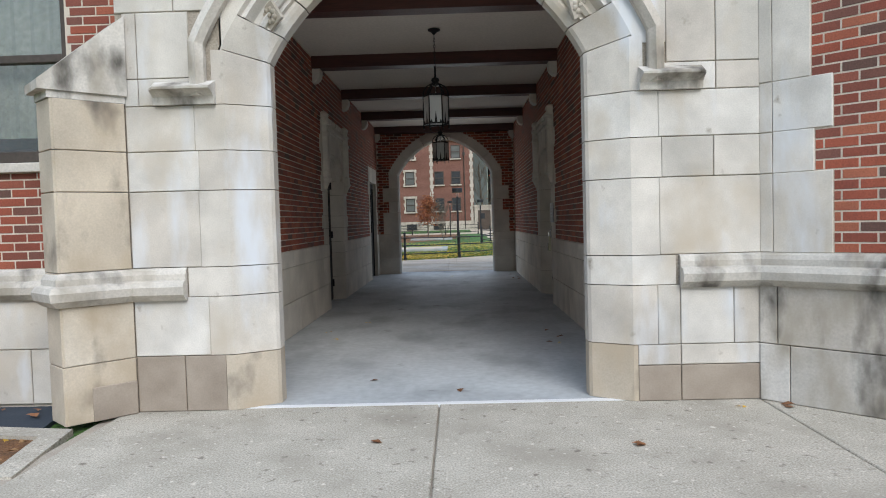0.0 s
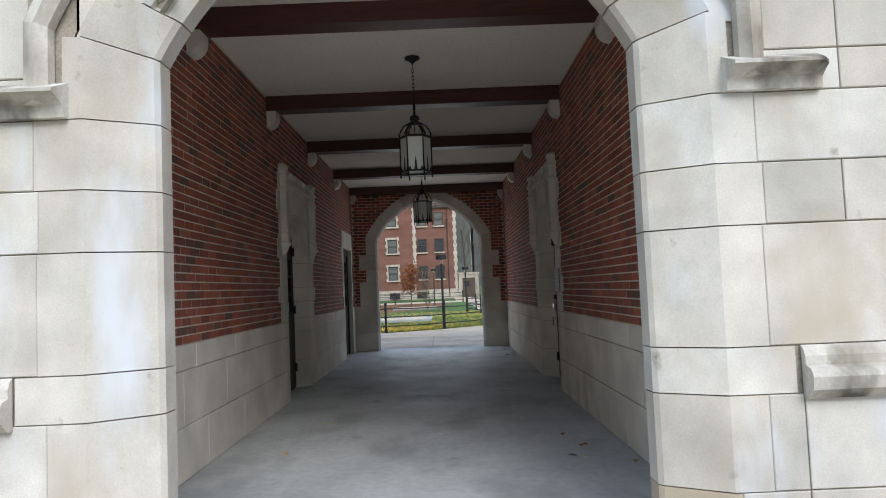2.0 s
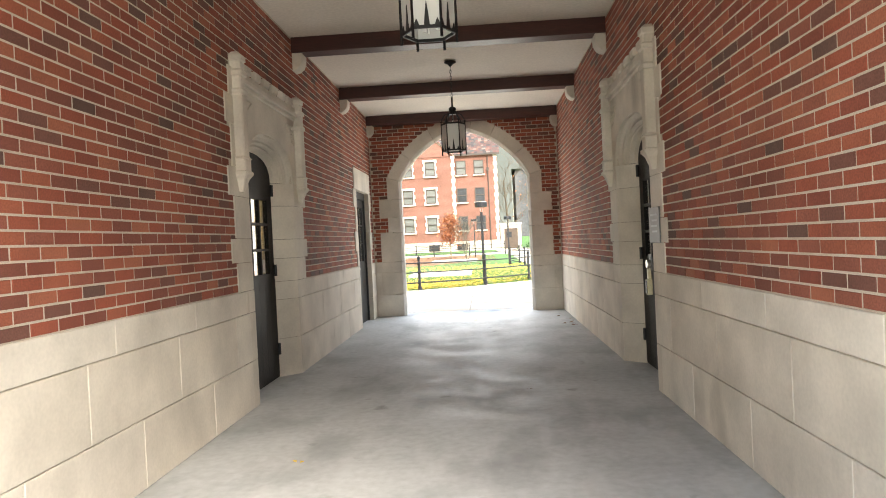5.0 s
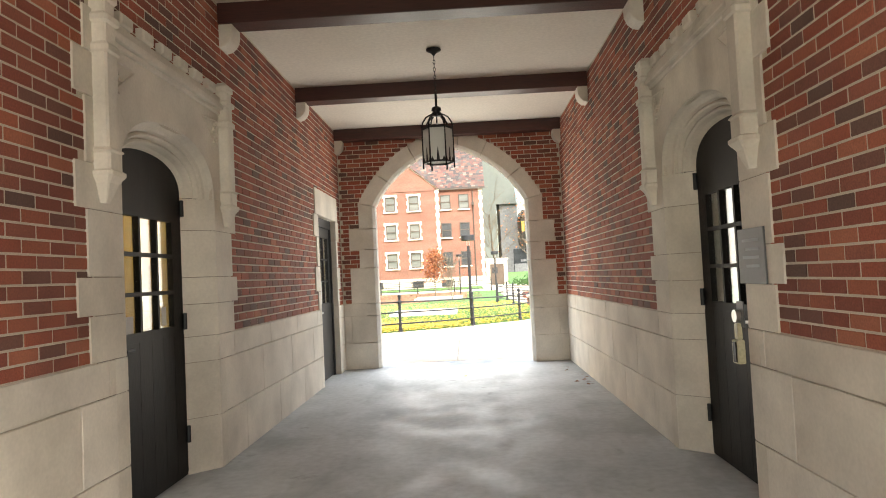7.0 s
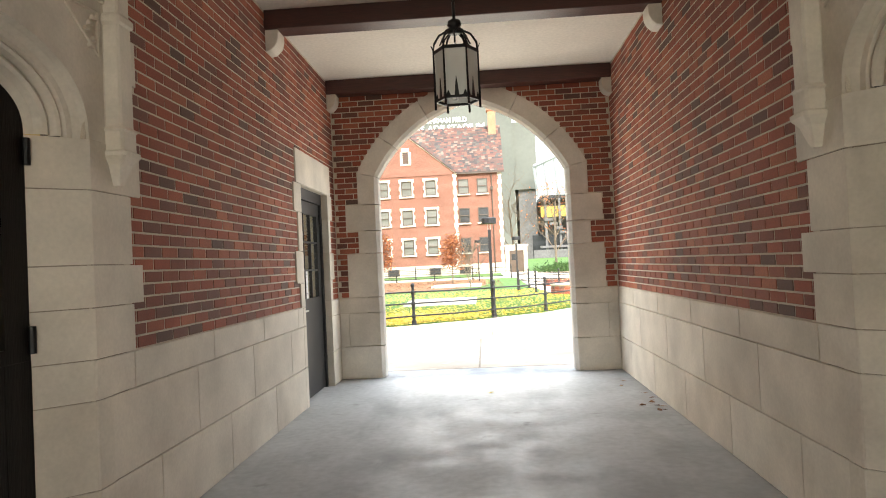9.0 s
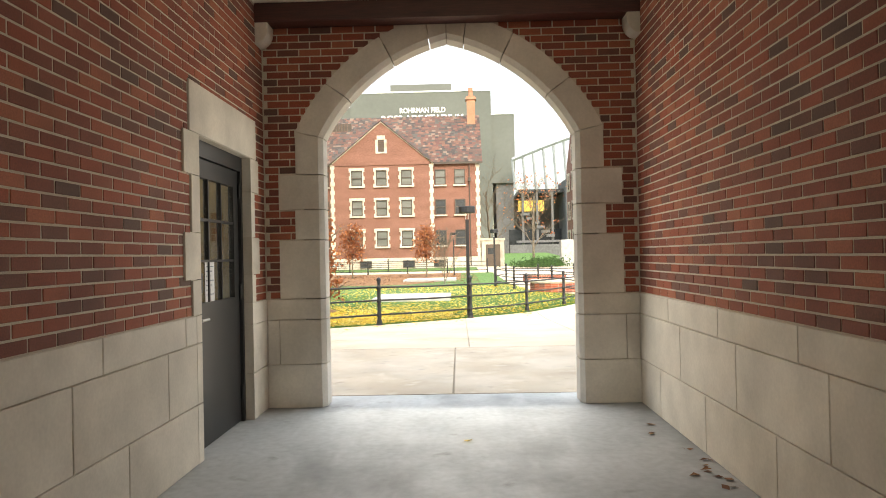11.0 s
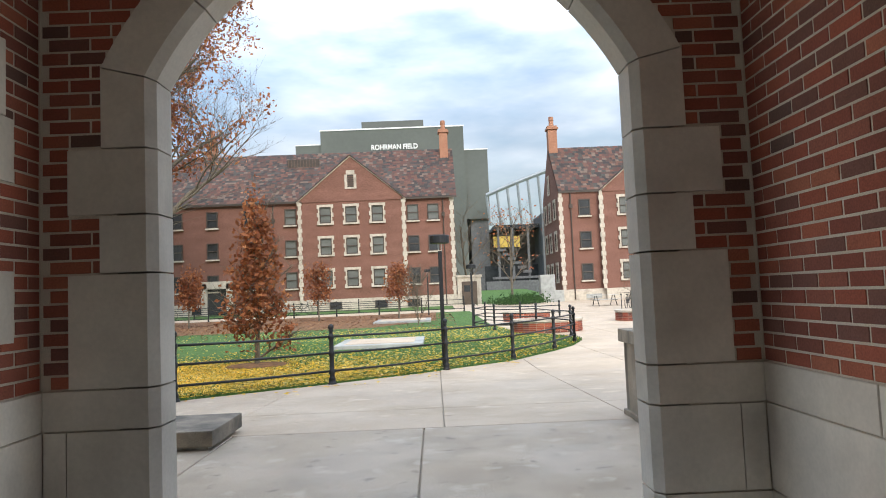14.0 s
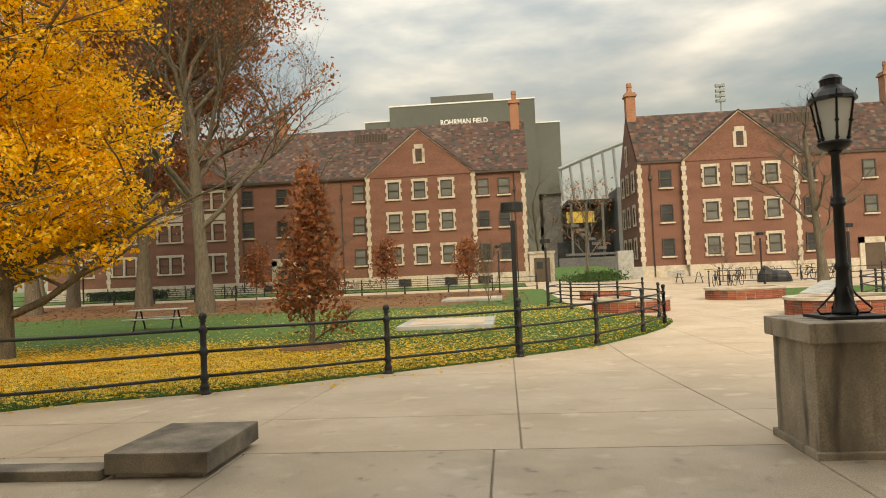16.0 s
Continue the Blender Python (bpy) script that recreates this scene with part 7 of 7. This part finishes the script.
# ---- trees ----
def tree(name, x, y, height, trunk_r, label, seed, levels=4, spread=0.6, clear=0.3, leaf=None, leaf_n=0, leaf_s=0.1, crown=None, lean=0.0, kids=5, curl=0.5, thin=0.6, first=3, clump=2.6, stout=0.42):
    """A tree grown by branching: tapered limbs in one mesh, leaves of small folded blades in another."""
    r = random.Random(seed)
    V, Q, tips = [], [], []

    def limb(p, d, length, rad, level):
        n = 5 if level < 2 else 4
        sides = 9 if level == 0 else 6 if level == 1 else 4 if level == 2 else 3
        pts, dirs, rads = [p], [d], [rad]
        for i in range(n):
            d = (d + Vector((r.gauss(0, 1), r.gauss(0, 1), r.gauss(0.25, 0.6))) * curl * (0.06 if level == 0 else 0.24)).normalized()
            p = p + d * (length / n)
            pts.append(p)
            dirs.append(d)
            rads.append(rad * (1 - (i + 1) / n * (0.55 if level < levels - 1 else 0.8)))
        if level == 0:
            rads[0] *= 1.45
        base = len(V)
        for q, dd, rr in zip(pts, dirs, rads):
            side = dd.cross(Vector((0.3, 0.9, 0.1))).normalized()
            up = side.cross(dd)
            for k in range(sides):
                a = 2 * math.pi * k / sides
                V.append(q + rr * (math.cos(a) * side + math.sin(a) * up))
        for i in range(n):
            for k in range(sides):
                Q.append((base + i * sides + k, base + i * sides + (k + 1) % sides, base + (i + 1) * sides + (k + 1) % sides, base + (i + 1) * sides + k))
        if level >= levels - 2:
            tips.extend(pts[1:])
        if level < levels - 1:
            m = kids + (first if level == 0 else 0)
            for j in range(m):
                t = (clear + (1 - clear) * (j + r.random()) / m) if level == 0 else 0.25 + 0.75 * (j + r.random()) / m
                f = min(t * n, n - 1e-3)
                i = int(f)
                q = pts[i].lerp(pts[i + 1], f - i)
                az = r.uniform(0, 2 * math.pi) if level else j * 2.4 + r.uniform(-0.4, 0.4)
                perp = Vector((math.cos(az), math.sin(az), 0))
                dd = (dirs[i] * (1 - spread) + perp * spread + Vector((0, 0, 0.12))).normalized()
                ln = length * (thin if level == 0 else 0.62) * r.uniform(0.7, 1.1) * (1.15 - 0.55 * t if level == 0 else 1)
                limb(q, dd, ln, max(rads[i] * (stout if level == 0 else 0.55), 0.006), level + 1)

    limb(Vector((0, 0, -0.1)), Vector((lean, 0, 1)).normalized(), height * 0.8, trunk_r, 0)
    ob = thing(name, label, "tree", at=Matrix.Translation((x, y, gz(y))))
    put("trunk", mesh_of("trunk", V, Q, M_BARK, True), ob)
    if leaf_n:
        LV, LQ = [], []
        for _ in range(leaf_n):
            c = r.choice(tips) + Vector((r.gauss(0, 1), r.gauss(0, 1), r.gauss(0, 1))) * leaf_s * clump
            if crown and not crown(c, r):
                continue
            a = Vector((r.gauss(0, 1), r.gauss(0, 1), r.gauss(0, 1))).normalized()
            b = a.cross(Vector((r.gauss(0, 1), r.gauss(0, 1), r.gauss(0, 1)))).normalized()
            s = leaf_s * r.uniform(0.6, 1.2)
            k = len(LV)
            LV += [c - a * s, c + b * s * 0.55 + a * s * 0.1, c + a * s, c - b * s * 0.55 + a * s * 0.1 + a.cross(b) * s * 0.3]
            LQ += [(k, k + 1, k + 2), (k, k + 2, k + 3)]
        if LV:
            put("crown", mesh_of("crown", LV, LQ, leaf), ob, kind="stuff")
    return ob


tree("ginkgo_tree", -12.0, 30.9, 15, 0.17, "tall ginkgo with a full golden yellow crown", 4, 4, 0.78, 0.06, M_GINKGO, 95000, 0.066,
     lambda c, r: c.z > 0.55 + 0.5 * math.sin(3 * math.atan2(c.y, c.x)) and math.hypot(c.x, c.y) < 3.9 + 0.5 * math.sin(4 * c.z + 3 * math.atan2(c.y, c.x)) - max(0, c.z - 5) * 0.12, kids=9, thin=0.36, first=16, clump=1.7)
tree("large_tree", -15.25, 49.0, 20, 0.37, "tall grey tree, nearly bare, with spreading limbs", 12, 6, 0.47, 0.27, M_REDLEAF, 9000, 0.10, lambda c, r: c.z > 7 and c.x < 3.5, kids=5, curl=0.75, thin=0.62, first=12, stout=0.5)
tree("oak_tree", -4.55, 31.1, 5.1, 0.055, "young oak holding russet brown leaves in a narrow crown", 8, 3, 0.66, 0.07, M_OAKLEAF, 6200, 0.085, lambda c, r: math.hypot(c.x, c.y) < (0.55 + 0.3 * math.sin(7 * math.atan2(c.y, c.x) + 5 * c.z)) * (1.25 - max(0, c.z - 1.0) / 3.4) + 0.10 and c.z > 0.38, kids=16, thin=0.30)
bm = lathe(bmesh.new(), [(0.85, 0.02), (0.7, 0.06), (0.3, 0.09)], 20)
ring = tagged(part("mulch_ring", bm, M_LITTER), "ring of brown mulch round the young oak", "mulch", kind="structure")
ring.matrix_basis = Matrix.Translation((-4.55, 31.1, gz(31.1)))
for i, (x, y, h) in enumerate(((-7.3, 56.3, 3.9), (-2.3, 56.0, 3.7), (-14.6, 54.2, 3.6))):
    tree("young_tree", x, y, h, 0.045, "small young tree with thin russet leaves", 20 + i, 3, 0.6, 0.3, M_OAKLEAF, 1300, 0.10, lambda c, r: math.hypot(c.x, c.y) < 1.0 and c.z > 1.0, kids=9, thin=0.36)
for i, (x, y, h, n) in enumerate(((-23.6, 58.0, 21, 80000), (-30.5, 61, 19, 40000), (-27.8, 53.4, 18, 9000))):
    tree("old_tree", x, y, h, 0.42 if i == 0 else 0.36, "big old tree with sparse dark red leaves", 31 + i, 4, 0.58, 0.32, M_REDLEAF, n, 0.15, None, kids=8, curl=0.7, thin=0.80 if i == 0 else 0.5)
tree("bare_tree", 16.9, 53.8, 10.5, 0.24, "bare grey tree with spreading fine branches", 44, 5, 0.62, 0.3, kids=5, curl=0.7, thin=0.5)
tree("bare_tree", 6.6, 72.0, 8.5, 0.12, "thin tree with a few red leaves between the halls", 45, 4, 0.5, 0.2, M_REDLEAF, 220, 0.13, None, kids=8, curl=0.6, thin=0.55)
tree("bare_tree", 3.2, 84.0, 10, 0.14, "thin bare tree beside the hall", 46, 4, 0.5, 0.15, M_OAKLEAF, 250, 0.15, lambda c, r: c.z < 4, kids=8, curl=0.6, thin=0.55)
tree("bare_shrub", -0.9, 48.0, 2.6, 0.03, "small pale leafless shrub on the lawn", 47, 4, 0.45, 0.05, kids=7, thin=0.7)
tree("bare_shrub", 14.8, 64.0, 2.8, 0.04, "small leafless tree in a paved ring", 48, 4, 0.55, 0.2, kids=6, thin=0.55)
tree("bare_shrub", 20.5, 66.0, 2.6, 0.04, "small leafless shrub by the bicycles", 49, 4, 0.55, 0.2, kids=6, thin=0.55)
for i, (x, y, w) in enumerate(((6.5, 70.5, 1.9), (8.0, 71.5, 1.4))):
    r5 = random.Random(i)
    V, Q = [], []
    for _ in range(1500):
        u, v, t = r5.gauss(0, 0.5) * w, r5.gauss(0, 0.35) * w, abs(r5.gauss(0, 0.32))
        k = len(V)
        a, s = r5.uniform(0, 6.28), 0.12
        V += [(u, v, t), (u + s * math.cos(a), v + s * math.sin(a), t + 0.1), (u + s * 0.4, v - s * 0.3, t + 0.16)]
        Q.append((k, k + 1, k + 2))
    sh = thing("evergreen_shrub", "low dark green juniper shrub", "shrub", "shrubs", at=Matrix.Translation((x, y, gz(y))))
    put("foliage", mesh_of("foliage", V, Q, M_BUSH), sh, kind="stuff")
hedge_r = random.Random(77)
V, Q = [], []
for _ in range(2600):
    u, v, t = hedge_r.uniform(-3.5, 3.5), hedge_r.uniform(-0.4, 0.4), hedge_r.uniform(0, 0.7)
    k = len(V)
    a, s = hedge_r.uniform(0, 6.28), 0.11
    V += [(u, v, t), (u + s * math.cos(a), v + s * math.sin(a), t + 0.05), (u + s * 0.4, v - s * 0.3, t + 0.15)]
    Q.append((k, k + 1, k + 2))
hd = thing("hedge", "low clipped green hedge before the hall", "hedge", at=Matrix.Translation((-32, 70.5, gz(70.5))))
put("foliage", mesh_of("foliage", V, Q, M_BUSH), hd, kind="stuff")
for k in range(7):
    xr = -95 + k * 9.0
    tree("distant_tree", xr, 92 + (k * 37 % 11), 15, 0.4, "far autumn tree beyond the lawn", 60 + k, 4, 0.55, 0.3, M_REDLEAF, 1800, 0.35, None, kids=6, thin=0.5)

# ---- brick facings, last ----
brickwork(wall_west, F_WEST, Y0, 17.06, CAPZ, CEIL, west_holes, (7.2, 10.0), 300, 1)
brickwork(wall_east, F_EAST, Y0, 17.06, CAPZ, CEIL, east_holes, (7.2, 10.0), 300, 2)
brickwork(wall_north, F_NORTH, XL + 0.008, XR - 0.008, CAPZ, 3.55, north_holes, (-3, 3), 300, 3)
brickwork(wall_wing, F_WING, 0.33, 4.0, 1.03, 5.4, wing_holes, (0.33, 1.6), 300, 4)
brickwork(wall_bay, F_BAY, -6.0, -2.25, 1.03, 1.76, None, (-4.5, -2.2), 200, 5)
brickwork(wall_bay, F_BAY, -2.77, -2.25, 1.76, 5.4, None, (-3, -2), 200, 6)
